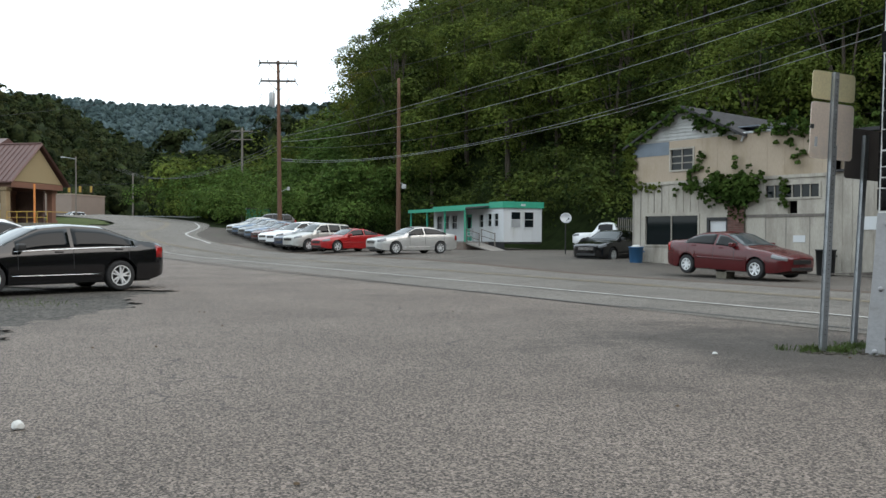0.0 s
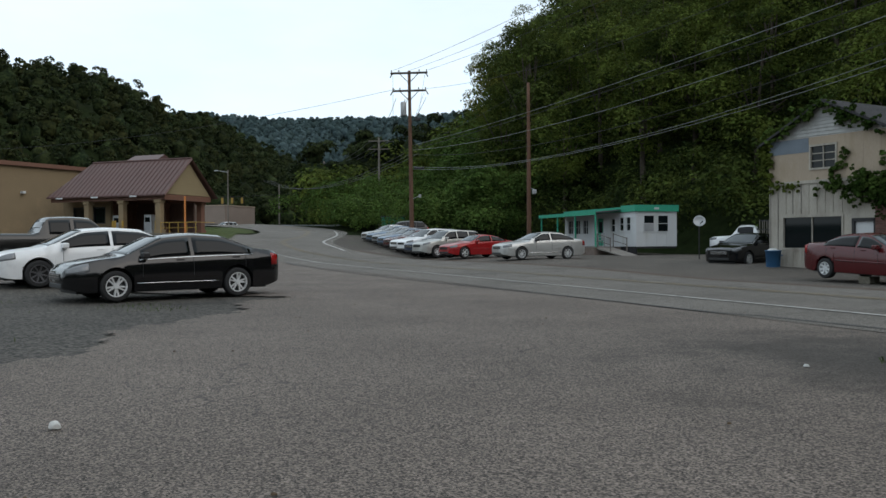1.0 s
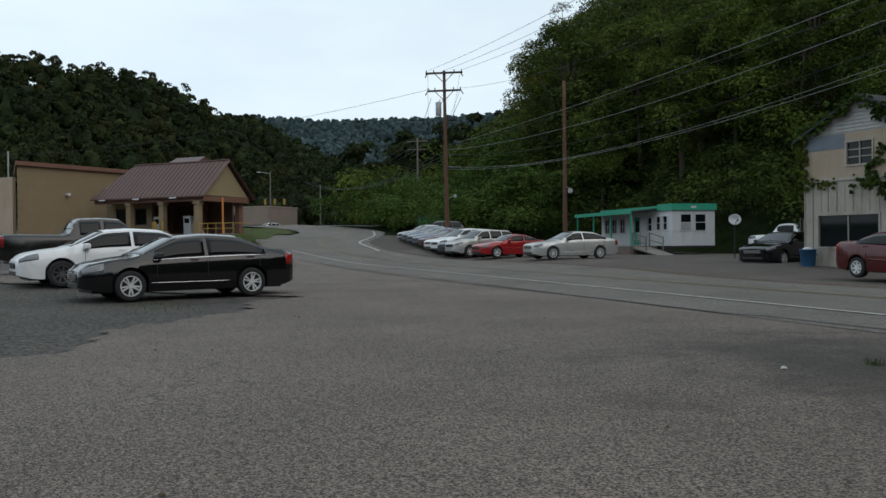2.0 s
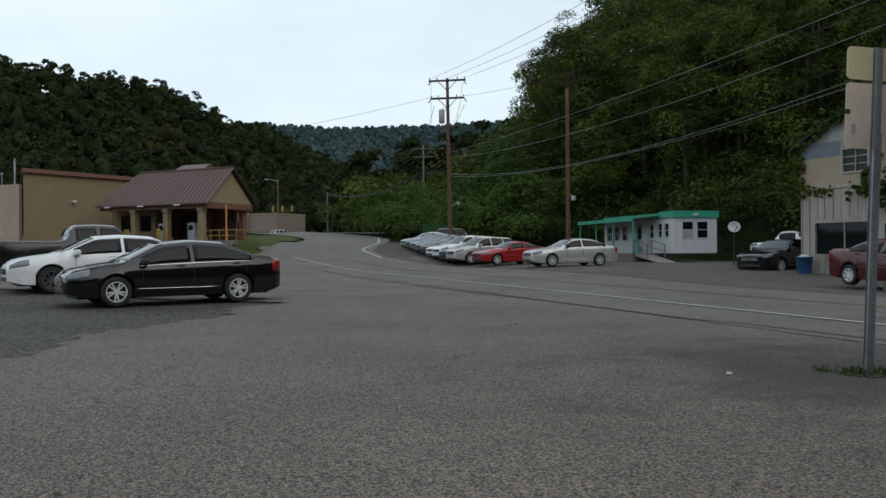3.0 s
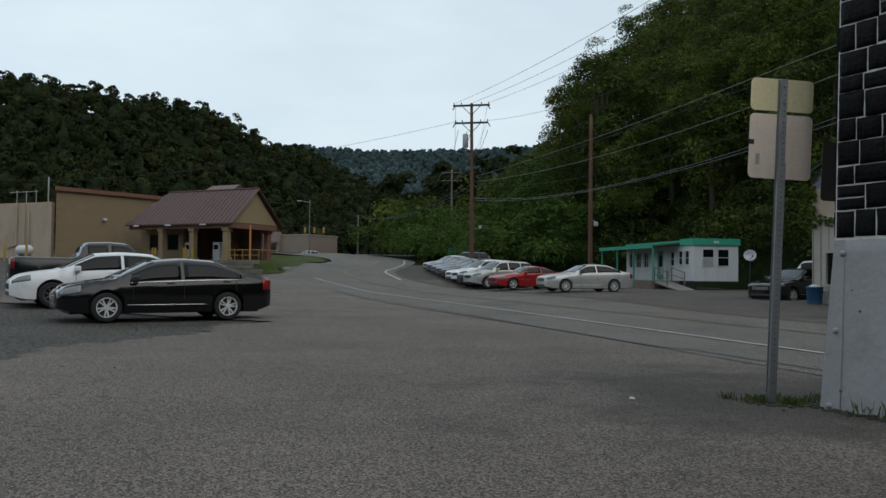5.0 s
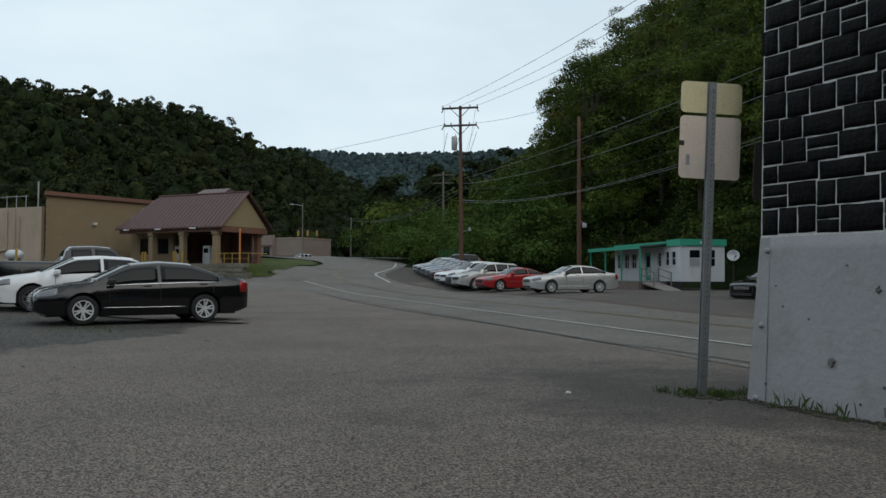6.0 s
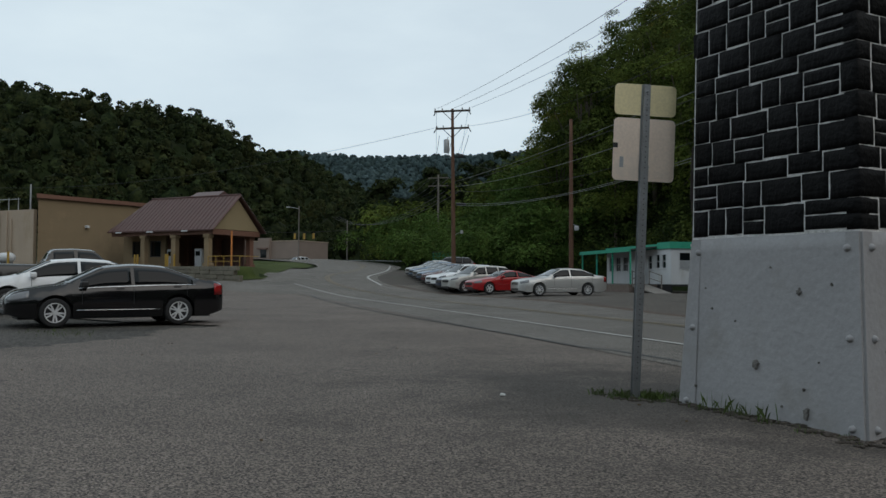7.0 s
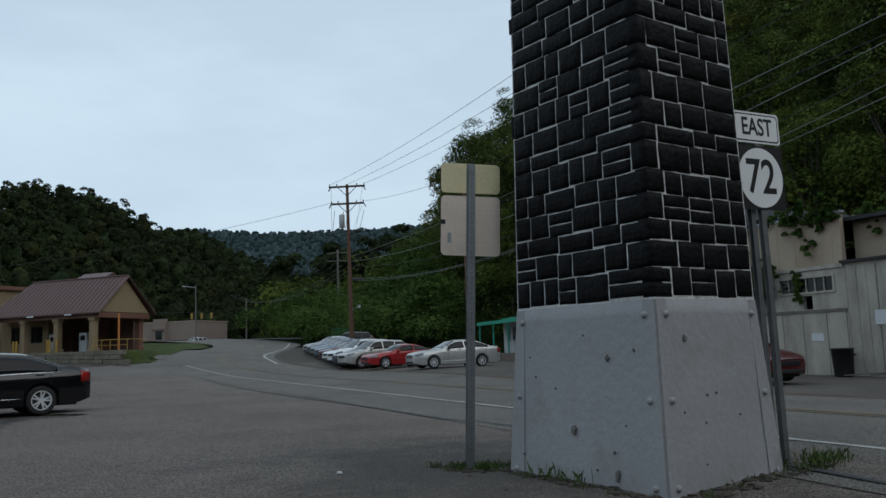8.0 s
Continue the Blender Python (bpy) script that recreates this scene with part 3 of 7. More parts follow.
# ---- woods ----
def leaf_cloud(centres, radii, per, size, flat=0.75, seed=0, up=0.35, open_side=None):
    """Leaf sprays scattered through the shells of many clumps: each a blade of its own."""
    r = np.random.default_rng(seed)
    n = len(centres)
    C = np.repeat(np.asarray(centres, float), per, 0)
    R = np.repeat(np.asarray(radii, float), per)
    d = r.normal(size=(n * per, 3))
    d /= np.linalg.norm(d, axis=1)[:, None]
    d[:, 2] = np.where(d[:, 2] < -0.35, -d[:, 2], d[:, 2])
    if open_side is not None:
        # foliage grows towards the light of the valley
        o = np.asarray(open_side, float)
        k = d @ o
        d -= np.where(k < -0.2, 2 * k, 0)[:, None] * o
    rad = R * (0.62 + 0.46 * r.random(n * per) ** 0.6)
    pos = C + d * rad[:, None] * np.array([1, 1, flat])
    nor = d * 1.1 + r.normal(size=d.shape) * 0.42 + np.array([0, 0, up])
    nor /= np.linalg.norm(nor, axis=1)[:, None]
    a = np.cross(nor, r.normal(size=d.shape))
    a /= np.linalg.norm(a, axis=1)[:, None]
    b = np.cross(nor, a)
    sz = size * (0.55 + 0.9 * r.random(n * per))[:, None] * np.clip(R / np.mean(R), 0.7, 1.4)[:, None]
    ph = r.random(n * per)[:, None] * 6.283
    tri = [pos + sz * (0.75 + 0.5 * r.random(n * per)[:, None]) * (a * np.cos(ph + k * 2.094) + b * np.sin(ph + k * 2.094)) for k in range(3)]
    V = np.stack(tri, 1).reshape(-1, 3)
    F = np.arange(len(V)).reshape(-1, 3)
    return V, F


def crown_clumps(x, y, z, h, spread, r, n):
    """Clumps of one broad crown: a tall dome of uneven masses."""
    out, rad = [], []
    for i in range(n):
        k = i / max(1, n - 1)
        lev = 0.28 + 0.66 * k
        reach = spread * (1.0 - 0.75 * max(0, k - 0.35) ** 1.3) * (0.55 + 0.45 * min(1, k * 3))
        a = r.random() * 6.283
        q = reach * math.sqrt(r.random()) * 0.85
        out.append((x + q * math.cos(a), y + q * math.sin(a), z + h * lev + r.normal() * 0.4))
        rad.append(spread * (0.34 + 0.20 * r.random()) * (1.08 - 0.30 * k))
    return out, rad


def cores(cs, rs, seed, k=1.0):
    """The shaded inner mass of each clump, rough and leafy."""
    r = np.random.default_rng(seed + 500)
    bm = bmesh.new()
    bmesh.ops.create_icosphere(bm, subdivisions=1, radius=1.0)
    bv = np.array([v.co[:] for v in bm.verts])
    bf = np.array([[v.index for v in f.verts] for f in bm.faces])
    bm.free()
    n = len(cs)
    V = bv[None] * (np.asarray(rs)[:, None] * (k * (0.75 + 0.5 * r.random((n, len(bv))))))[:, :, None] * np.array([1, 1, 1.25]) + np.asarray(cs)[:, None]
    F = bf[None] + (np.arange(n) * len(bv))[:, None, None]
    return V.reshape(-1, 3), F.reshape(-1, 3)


def woods(name, spots, material, clumps, per, size, label, seed, hmin, hmax, kind="stuff", trunks=True, core=0.0, open_side=None, slim=1.0):
    r = np.random.default_rng(seed)
    cs, rs, kc, kr = [], [], [], []
    bm = bmesh.new()
    for x, y in spots:
        z = float(height(x, y))
        h = hmin + (hmax - hmin) * r.random()
        c, q = crown_clumps(x, y, z, h, slim * h * (0.29 + 0.11 * r.random()), r, clumps)
        cs += c
        rs += q
        kc.append((x, y, z + 0.52 * h))
        kr.append(core * h)
        if trunks:
            rod(bm, (x, y, z - 0.3), (x + r.normal() * 0.4, y + r.normal() * 0.4, z + h * 0.75), 0.018 * h, 0.005 * h, 6)
            for c1 in c[1::3]:
                rod(bm, (x, y, z + h * 0.35), c1, 0.007 * h, 0.002 * h, 5)
    V, F = leaf_cloud(cs, rs, per, size, seed=seed, open_side=open_side)
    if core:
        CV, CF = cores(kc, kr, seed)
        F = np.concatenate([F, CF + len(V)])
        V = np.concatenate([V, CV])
    ob = grid_mesh(name, V, F, material)
    tagged(ob, label, "trees", kind=kind)
    if trunks:
        tagged(part("tree_trunks", bm, M_BARK), "dark bare trunks among the hillside trees", "trunks", kind="stuff")
    else:
        bm.free()
    return ob


def scatter(n, x0, x1, y0, y1, test, gap, seed):
    r = np.random.default_rng(seed)
    out = []
    cell = {}
    for _ in range(n * 40):
        x, y = x0 + (x1 - x0) * r.random(), y0 + (y1 - y0) * r.random()
        if not test(x, y):
            continue
        k = (int(x // gap), int(y // gap))
        if any((x - a) ** 2 + (y - b) ** 2 < gap * gap for i in (-1, 0, 1) for j in (-1, 0, 1) for a, b in cell.get((k[0] + i, k[1] + j), ())):
            continue
        cell.setdefault(k, []).append((x, y))
        out.append((x, y))
        if len(out) >= n:
            break
    return out


def hill_test(lo, hi, s0=-40, s1=98):
    def test(x, y):
        u, s = us(x, y)
        f = 37.5 - 4.0 * float(sm(58, 84, s)) + 1.2 * float(wob(x, y, 0.08))
        return f + lo < u < f + hi and s0 < s < s1 and x > -0.03 * y - 0.5
    return test


front = scatter(76, -60, 75, -30, 130, hill_test(2.6, 14, -40, 110), 4.0, 3)
back = scatter(190, -60, 120, -30, 180, hill_test(12, 55, -40, 140), 5.0, 4)
OPEN = Vector((-0.62, -0.50, 0.60)).normalized()
HILL_A, HILL_D = "dense green broadleaf trees climbing the steep hillside", "dark green broadleaf trees on the steep hillside"
woods("hillside_trees", front[::3], M_LEAF_A, 26, 480, 0.105, HILL_A, 11, 12, 18, open_side=OPEN, slim=0.88)
woods("hillside_trees", front[1::3], M_LEAF_D, 26, 480, 0.105, HILL_D, 12, 11, 18, open_side=OPEN, slim=0.88)
woods("hillside_trees", front[2::3], M_LEAF_A, 26, 480, 0.105, HILL_A, 14, 11, 17, open_side=OPEN, slim=0.88)
woods("hillside_trees", back[::4], M_LEAF_A, 19, 225, 0.155, HILL_A, 15, 12, 18, open_side=OPEN, slim=0.9)
woods("hillside_trees", back[1::4], M_LEAF_D, 19, 225, 0.155, HILL_D, 16, 12, 18, open_side=OPEN, slim=0.9)
woods("hillside_trees", back[2::4], M_LEAF_B, 19, 225, 0.155, "yellow-green broadleaf trees on the steep hillside", 13, 12, 17, open_side=OPEN, slim=0.9)
woods("hillside_trees", back[3::4], M_LEAF_D, 19, 225, 0.155, HILL_D, 17, 13, 19, open_side=OPEN, slim=0.9)


def belt(name, spots, material, hmin, hmax, per, size, label, seed):
    """Low shrubs: clumps that reach the ground."""
    r = np.random.default_rng(seed)
    cs, rs = [], []
    for x, y in spots:
        z = float(height(x, y))
        h = hmin + (hmax - hmin) * r.random()
        for i in range(5):
            k = 0.2 + 0.6 * r.random()
            cs.append((x + r.normal() * h * 0.35, y + r.normal() * h * 0.35, z + h * k))
            rs.append(h * (0.28 + 0.2 * r.random()))
    V, F = leaf_cloud(cs, rs, per, size, seed=seed, flat=0.9, open_side=OPEN)
    return tagged(grid_mesh(name, V, F, material), label, "shrubs", kind="stuff")


belt("hill_foot_shrubs", scatter(360, -40, 60, -10, 130, hill_test(1.1, 14, -5, 105), 2.0, 21), M_LEAF_D, 2.2, 4.8, 150, 0.115, "tangled green undergrowth at the foot of the hill", 31)
belt("bright_roadside_shrubs", scatter(90, -45, 10, 78, 150, lambda x, y: us(x, y)[0] > 24 + 0.12 * max(0, us(x, y)[1] - 80) and 72 < us(x, y)[1] < 125 and us(x, y)[0] < 46, 2.6, 22), M_LEAF_C, 3.0, 6.5, 330, 0.125, "bright green vine-covered shrubs beside the bend", 32)
belt("bright_roadside_shrubs", scatter(60, -60, 10, 90, 170, lambda x, y: 24 < us(x, y)[0] < 50 and 100 < us(x, y)[1] < 150 and x > -0.23 * y, 3.2, 23), M_LEAF_A, 4.0, 9.0, 220, 0.2, "green shrubs and small trees beside the bend", 33)


def far_test(x, y):
    return height(x, y) - base_height(x, y) > 4 and y > 150 and us(x, y)[0] > -400


mid = scatter(1000, -330, 120, 150, 420, lambda x, y: x > -0.95 * y - 10 and x < 0.18 * y and far_test(x, y), 6.3, 41)
FAR = "distant green woodland covering the valley sides"
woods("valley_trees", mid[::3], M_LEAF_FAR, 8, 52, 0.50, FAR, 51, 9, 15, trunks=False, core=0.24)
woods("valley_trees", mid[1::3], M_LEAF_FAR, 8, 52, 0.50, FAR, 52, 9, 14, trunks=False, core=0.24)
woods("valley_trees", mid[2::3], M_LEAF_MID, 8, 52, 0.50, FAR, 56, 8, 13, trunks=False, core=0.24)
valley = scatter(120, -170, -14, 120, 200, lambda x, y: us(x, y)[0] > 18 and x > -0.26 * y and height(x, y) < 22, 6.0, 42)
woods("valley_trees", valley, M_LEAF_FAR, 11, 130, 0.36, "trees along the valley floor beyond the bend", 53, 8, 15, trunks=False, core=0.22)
ridge = scatter(600, -420, 180, 420, 640, lambda x, y: -0.62 * y < x < 0.25 * y and height(x, y) > 20, 11.0, 43)
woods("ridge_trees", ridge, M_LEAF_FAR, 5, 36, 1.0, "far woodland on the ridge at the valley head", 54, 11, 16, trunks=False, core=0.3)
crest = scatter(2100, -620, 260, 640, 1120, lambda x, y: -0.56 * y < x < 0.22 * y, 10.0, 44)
woods("ridge_trees", crest, M_LEAF_HAZE, 3, 30, 1.5, "woodland on the farthest ridge, blue haze put into its colour", 55, 9, 13, trunks=False, core=0.42)


# ---- stone tower on its painted base ----
TC, TL1, TL2 = Vector((5.02, 6.65, -0.12)), 1.90, 1.52
E1, E2 = Vector((-0.64, 0.768, 0)), Vector((0.768, 0.64, 0))
tower = thing("stone_tower", Matrix((( E2.x, E1.x, 0, TC.x), (E2.y, E1.y, 0, TC.y), (0, 0, 1, TC.z), (0, 0, 0, 1))), "black-painted stone tower with white joints on a white concrete base", "tower")
# in the tower's frame x runs along the road-facing side and y along the side that faces the forecourt
TOP = 1.64
INS = 0.10


def base_block(z0, z1, i0, i1, grow=0.0):
    bm = bmesh.new()
    lo = [bm.verts.new(p) for p in ((i0, i0, z0), (TL2 - i0, i0, z0), (TL2 - i0, TL1 - i0, z0), (i0, TL1 - i0, z0))]
    hi = [bm.verts.new(p) for p in ((i1, i1, z1), (TL2 - i1, i1, z1), (TL2 - i1, TL1 - i1, z1), (i1, TL1 - i1, z1))]
    bm.faces.new(lo[::-1])
    bm.faces.new(hi)
    for i in range(4):
        bm.faces.new((lo[i], lo[(i + 1) % 4], hi[(i + 1) % 4], hi[i]))
    return bm


bm = base_block(-0.25, TOP, -0.005, INS)
bmesh.ops.bevel(bm, geom=list(bm.edges), offset=0.018, segments=2, affect="EDGES")
bmesh.ops.subdivide_edges(bm, edges=[e for e in bm.edges if e.calc_length() > 0.5], cuts=14, use_grid_fill=True)
for v in bm.verts:
    v.co += 0.010 * noise.noise_vector(v.co * 2.2) + 0.004 * noise.noise_vector(v.co * 9)
part("base", bm, M_CONC, tower, "white-painted concrete base with bolted plates", smooth=True)


def on_base(side, a, h, off=0.0):
    """A place on the base: side 'f' faces the forecourt (a along y), 's' faces up the road (a along x)."""
    k = INS * (h / TOP)
    return Vector((k - off, a, h)) if side == "f" else Vector((a, k - off, h))


# corner plates, a little proud of the concrete
for side, L in (("f", TL1), ("s", TL2)):
    for a0, a1 in ((0.02, 0.22), (L - 0.22, L - 0.02)):
        bm = bmesh.new()
        q = []
        for off in (0.006, -0.02):
            for a, h in ((a0, 0.02), (a1, 0.02), (a1, TOP - 0.02), (a0, TOP - 0.02)):
                k = INS * h / TOP
                a_in = min(max(a, k + 0.012), L - k - 0.012)
                q.append(bm.verts.new(on_base(side, a_in, h, off)))
        bmesh.ops.convex_hull(bm, input=q)
        part("corner_plate", bm, M_CONC, tower)
    for a in (0.11, L - 0.11):
        for h in (0.16, 0.82, 1.50):
            k = INS * h / TOP
            aa = a + (k if a < 0.5 else -k)
            p = on_base(side, aa, h)
            bm = turned([(0.030, -0.01), (0.030, 0.014), (0.020, 0.020), (0.019, 0.032), (0.012, 0.036)], 8)
            b = part("bolt", bm, M_CONC, tower, smooth=True)
            b.matrix_basis = Matrix.Translation(p) @ (Matrix.Rotation(-math.pi / 2, 4, "Y") if side == "f" else Matrix.Rotation(math.pi / 2, 4, "X"))
# chipped spots
rc = random.Random(5)
for side, L, spots in (("f", TL1, ((1.02, 0.55, 0.055), (0.52, 0.22, 0.075), (0.55, 0.40, 0.03), (1.52, 1.0, 0.022), (1.60, 1.18, 0.016), (0.62, 1.16, 0.045), (0.33, 1.22, 0.03), (1.25, 0.9, 0.02), (0.42, 0.62, 0.02), (0.9, 1.36, 0.025), (1.68, 0.3, 0.03), (0.75, 0.24, 0.02))),
                       ("s", TL2, ((0.55, 0.62, 0.02), (0.72, 0.85, 0.022), (0.4, 1.3, 0.045), (0.6, 0.84, 0.025), (1.0, 0.66, 0.018), (0.3, 0.72, 0.02), (0.5, 0.3, 0.02)))):
    for a, h, r0 in spots:
        bm = bmesh.new()
        ring = []
        for i in range(11):
            t = 2 * math.pi * i / 11
            rr = (0.62 if r0 > 0.04 else 0.42) * r0 * (0.4 + 0.9 * rc.random())
            ring.append((rr * math.cos(t) * 0.8, rr * math.sin(t)))
        vs = [bm.verts.new(on_base(side, a + x, h + y, 0.013)) for x, y in ring]
        vi = [bm.verts.new(on_base(side, a + x * 0.6, h + y * 0.6, 0.0135)) for x, y in ring]
        vb = [bm.verts.new(on_base(side, a + x, h + y, -0.03)) for x, y in ring]
        for i in range(11):
            j = (i + 1) % 11
            bm.faces.new((vs[i], vs[j], vi[j], vi[i]))
            bm.faces.new((vb[i], vb[j], vs[j], vs[i]))
        bm.faces.new(vi)
        part("chipped_spot", bm, M_CHIP, tower, "chipped paint showing bare concrete")

# stone shaft: white joint core with black stones set round it
SH0, SH1 = TOP, 8.6
S_IN, S_TAPER = 0.115, 0.016
bm = bmesh.new()


def shaft_in(z):
    return S_IN + S_TAPER * (z - SH0)


for z0, z1 in ((SH0 - 0.02, SH1),):
    a, b = shaft_in(z0) - 0.008, shaft_in(z1) - 0.008
    bm.free()
    bm = base_block(z0, z1, a, b)
bmesh.ops.subdivide_edges(bm, edges=[e for e in bm.edges if e.calc_length() > 3], cuts=60)
part("joint_core", bm, M_MORTAR, tower, "white-painted mortar between the stones")
stone_meshes = {}


def stone(w, h, d, var):
    """A rough-faced stone lying in x (width) and z (height), its face towards -y."""
    bm = bmesh.new()
    nx, nz = 6, 4
    grid = []
    for k in range(nz + 1):
        row = []
        for i in range(nx + 1):
            x, z = w * i / nx, h * k / nz
            edge = i in (0, nx) or k in (0, nz)
            y = -0.012 if edge else -0.024 - 0.014 * (noise.noise(Vector((x * 15 + var * 3.1, z * 15, var))) + 0.2)
            jx = 0.006 * noise.noise(Vector((x * 9 + var, z * 9, 4)))
            row.append(bm.verts.new((x + jx, y, z + 0.006 * noise.noise(Vector((x * 8, z * 8 + var, 9))))))
        grid.append(row)
    for k in range(nz):
        for i in range(nx):
            bm.faces.new((grid[k][i], grid[k][i + 1], grid[k + 1][i + 1], grid[k + 1][i]))
    loop = [grid[0][i] for i in range(nx + 1)] + [grid[k][nx] for k in range(1, nz + 1)] + [grid[nz][i] for i in range(nx - 1, -1, -1)] + [grid[k][0] for k in range(nz - 1, 0, -1)]
    rear = [bm.verts.new((v.co.x, d, v.co.z)) for v in loop]
    for i in range(len(loop)):
        j = (i + 1) % len(loop)
        bm.faces.new((loop[j], loop[i], rear[i], rear[j]))
    me = bpy.data.meshes.new("stone")
    bm.normal_update()
    bm.to_mesh(me)
    bm.free()
    me.materials.append(M_STONE)
    me.polygons.foreach_set("use_smooth", [True] * len(me.polygons))
    return me


def courses(r, z0, z1):
    out, z = [], z0
    while z < z1 - 0.05:
        h = r.choice((0.15, 0.20, 0.22, 0.24, 0.17))
        out.append((z, min(h, z1 - z)))
        z += h
    return out


JOINT = 0.014
rs_ = random.Random(12)
lay = courses(rs_, SH0, 8.5)


def wall_stones(face, L, limit):
    """The stones of one side of the shaft, course by course; some courses are split in two."""
    for ci, (z, h) in enumerate(lay):
        if z > limit:
            break
        i0 = shaft_in(z + h / 2)
        x, end = i0 - (0.016 if face == "s" else 0), L - i0 + (0.016 if face == "f" else 0)
        first = True
        while x < end - 0.02:
            w = rs_.uniform(0.17, 0.40) if h > 0.18 else rs_.uniform(0.22, 0.5)
            if first and ci % 2 == 0:
                w *= 0.6
            first = False
            if end - x - w < 0.14:
                w = end - x
            pieces = [(x, z, w, h)]
            if h > 0.21 and rs_.random() < 0.22 and w > 0.2:
                pieces = [(x, z, w, h / 2), (x, z + h / 2, w, h / 2)]
            for px, pz, pw, ph in pieces:
                tilt = 0.008 * math.sin(px * 7 + pz * 3)
                me = stone(pw - JOINT, ph - JOINT * 0.8, 0.10, rs_.random() * 50)
                ob = new("stone", me)
                ob.parent = tower
                i1 = shaft_in(pz)
                local = Matrix.Translation((px + (JOINT / 2 if px > i0 - 0.01 else 0), i1, pz + JOINT * 0.4 + tilt)) @ Matrix.Rotation(-math.atan(S_TAPER), 4, "X")
                yield ob, local
            x += w


# side up the road (y = 0), side to the forecourt (x = 0), then the two unseen sides
for ob, m in wall_stones("s", TL2, 6.6):
    ob.matrix_basis = m
for ob, m in wall_stones("f", TL1, 6.6):
    # mirror across the corner so that the face looks along -x
    ob.matrix_basis = Matrix.Translation((0, TL1, 0)) @ Matrix.Rotation(-math.pi / 2, 4, "Z") @ m
for name, L, m0 in (("n", TL2, Matrix.Translation((TL2, TL1, 0)) @ Matrix.Rotation(math.pi, 4, "Z")), ("e", TL1, Matrix.Translation((TL2, 0, 0)) @ Matrix.Rotation(math.pi / 2, 4, "Z"))):
    bm = bmesh.new()
    for z, h in lay:
        i0 = shaft_in(z)
        x = i0
        while x < L - i0 - 0.02:
            w = min(rs_.uniform(0.2, 0.42), L - i0 - x)
            box(bm, x + 0.011, i0 - 0.03, z + 0.01, x + max(w, 0.05) - 0.011, i0 + 0.08, z + h - 0.01)
            x += w
    o = part("stone_course", bm, M_STONE, tower)
    o.matrix_basis = m0
    tagged(o, kind="stuff")
part("cap", boxes((shaft_in(8.5) - 0.08, shaft_in(8.5) - 0.08, 8.5, TL2 - shaft_in(8.5) + 0.08, TL1 - shaft_in(8.5) + 0.08, 8.72), bevel=0.03), M_CONC, tower)


# ---- signs ----
def round_panel(w, h, r, t):
    """A thin sign panel in x and z with rounded corners, its back at y = 0."""
    bm = bmesh.new()
    pts = []
    for cx, cz, a0 in ((w / 2 - r, h / 2 - r, 0), (-w / 2 + r, h / 2 - r, 90), (-w / 2 + r, -h / 2 + r, 180), (w / 2 - r, -h / 2 + r, 270)):
        for k in range(6):
            a = radians(a0 + 18 * k)
            pts.append((cx + r * math.cos(a), cz + r * math.sin(a)))
    f = [bm.verts.new((x, 0, z)) for x, z in pts]
    b = [bm.verts.new((x, t, z)) for x, z in pts]
    bm.faces.new(f)
    bm.faces.new(b[::-1])
    for i in range(len(pts)):
        j = (i + 1) % len(pts)
        bm.faces.new((f[j], f[i], b[i], b[j]))
    return bm


def u_post(height_, holes=True):
    """A perforated steel channel post standing on z = 0, its open side towards +y."""
    bm = bmesh.new()
    prof = [(-0.045, 0.03), (-0.032, 0.03), (-0.026, 0.0), (0.026, 0.0), (0.032, 0.03), (0.045, 0.03), (0.045, 0.026), (0.035, 0.026), (0.030, -0.005), (-0.030, -0.005), (-0.035, 0.026), (-0.045, 0.026)]
    lo = [bm.verts.new((x, y, -0.3)) for x, y in prof]
    hi = [bm.verts.new((x, y, height_)) for x, y in prof]
    n = len(prof)
    for i in range(n):
        j = (i + 1) % n
        bm.faces.new((lo[j], lo[i], hi[i], hi[j]))
    return bm


def post_holes(h, y):
    bm = bmesh.new()
    z = 0.2
    while z < h - 0.03:
        rod(bm, (0, y, z), (0, y - 0.003, z), 0.0055, seg=6)
        z += 0.05
    return bm


def lean(p, dx, dy, yaw):
    """A pose at p, turned by yaw degrees, that leans dx and dy metres per metre of height."""
    up = Vector((dx, dy, 1)).normalized()
    x = Vector((math.cos(radians(yaw)), math.sin(radians(yaw)), 0))
    y = up.cross(x).normalized()
    x = y.cross(up)
    return Matrix(((x.x, y.x, up.x, p[0]), (x.y, y.y, up.y, p[1]), (x.z, y.z, up.z, p[2]), (0, 0, 0, 1)))


s1 = thing("road_sign", lean((3.44, 8.23, 0.0), 0.041, 0.002, 17), "bare metal backs of two road sign panels on a galvanised post", "road sign")
part("post", u_post(3.0), M_GALV, s1, "perforated galvanised steel post")
part("post_sleeve", boxes((-0.036, -0.012, -0.1, 0.036, -0.006, 2.22)), M_GALV, s1)
tagged(part("hole_row", post_holes(2.95, -0.0125), M_METAL_D, s1), kind="stuff")
for nm, zc, w, h, m in (("upper_panel", 2.855, 0.605, 0.30, M_ALU_Y), ("lower_panel", 2.375, 0.605, 0.60, M_ALU)):
    o = part(nm, round_panel(w, h, 0.045, 0.004), m, s1, "yellowed bare aluminium panel" if nm[0] == "u" else "bare aluminium panel back")
    o.location = (0.0, 0.033, zc)
part("sticker", boxes((-0.235, 0.0285, 2.20, -0.2, 0.0325, 2.30)), M_METAL_G, s1, "small grey sticker")
part("clip", boxes((-0.305, 0.024, 2.385, -0.26, 0.0325, 2.43)), M_METAL_D, s1, "dark metal clip")
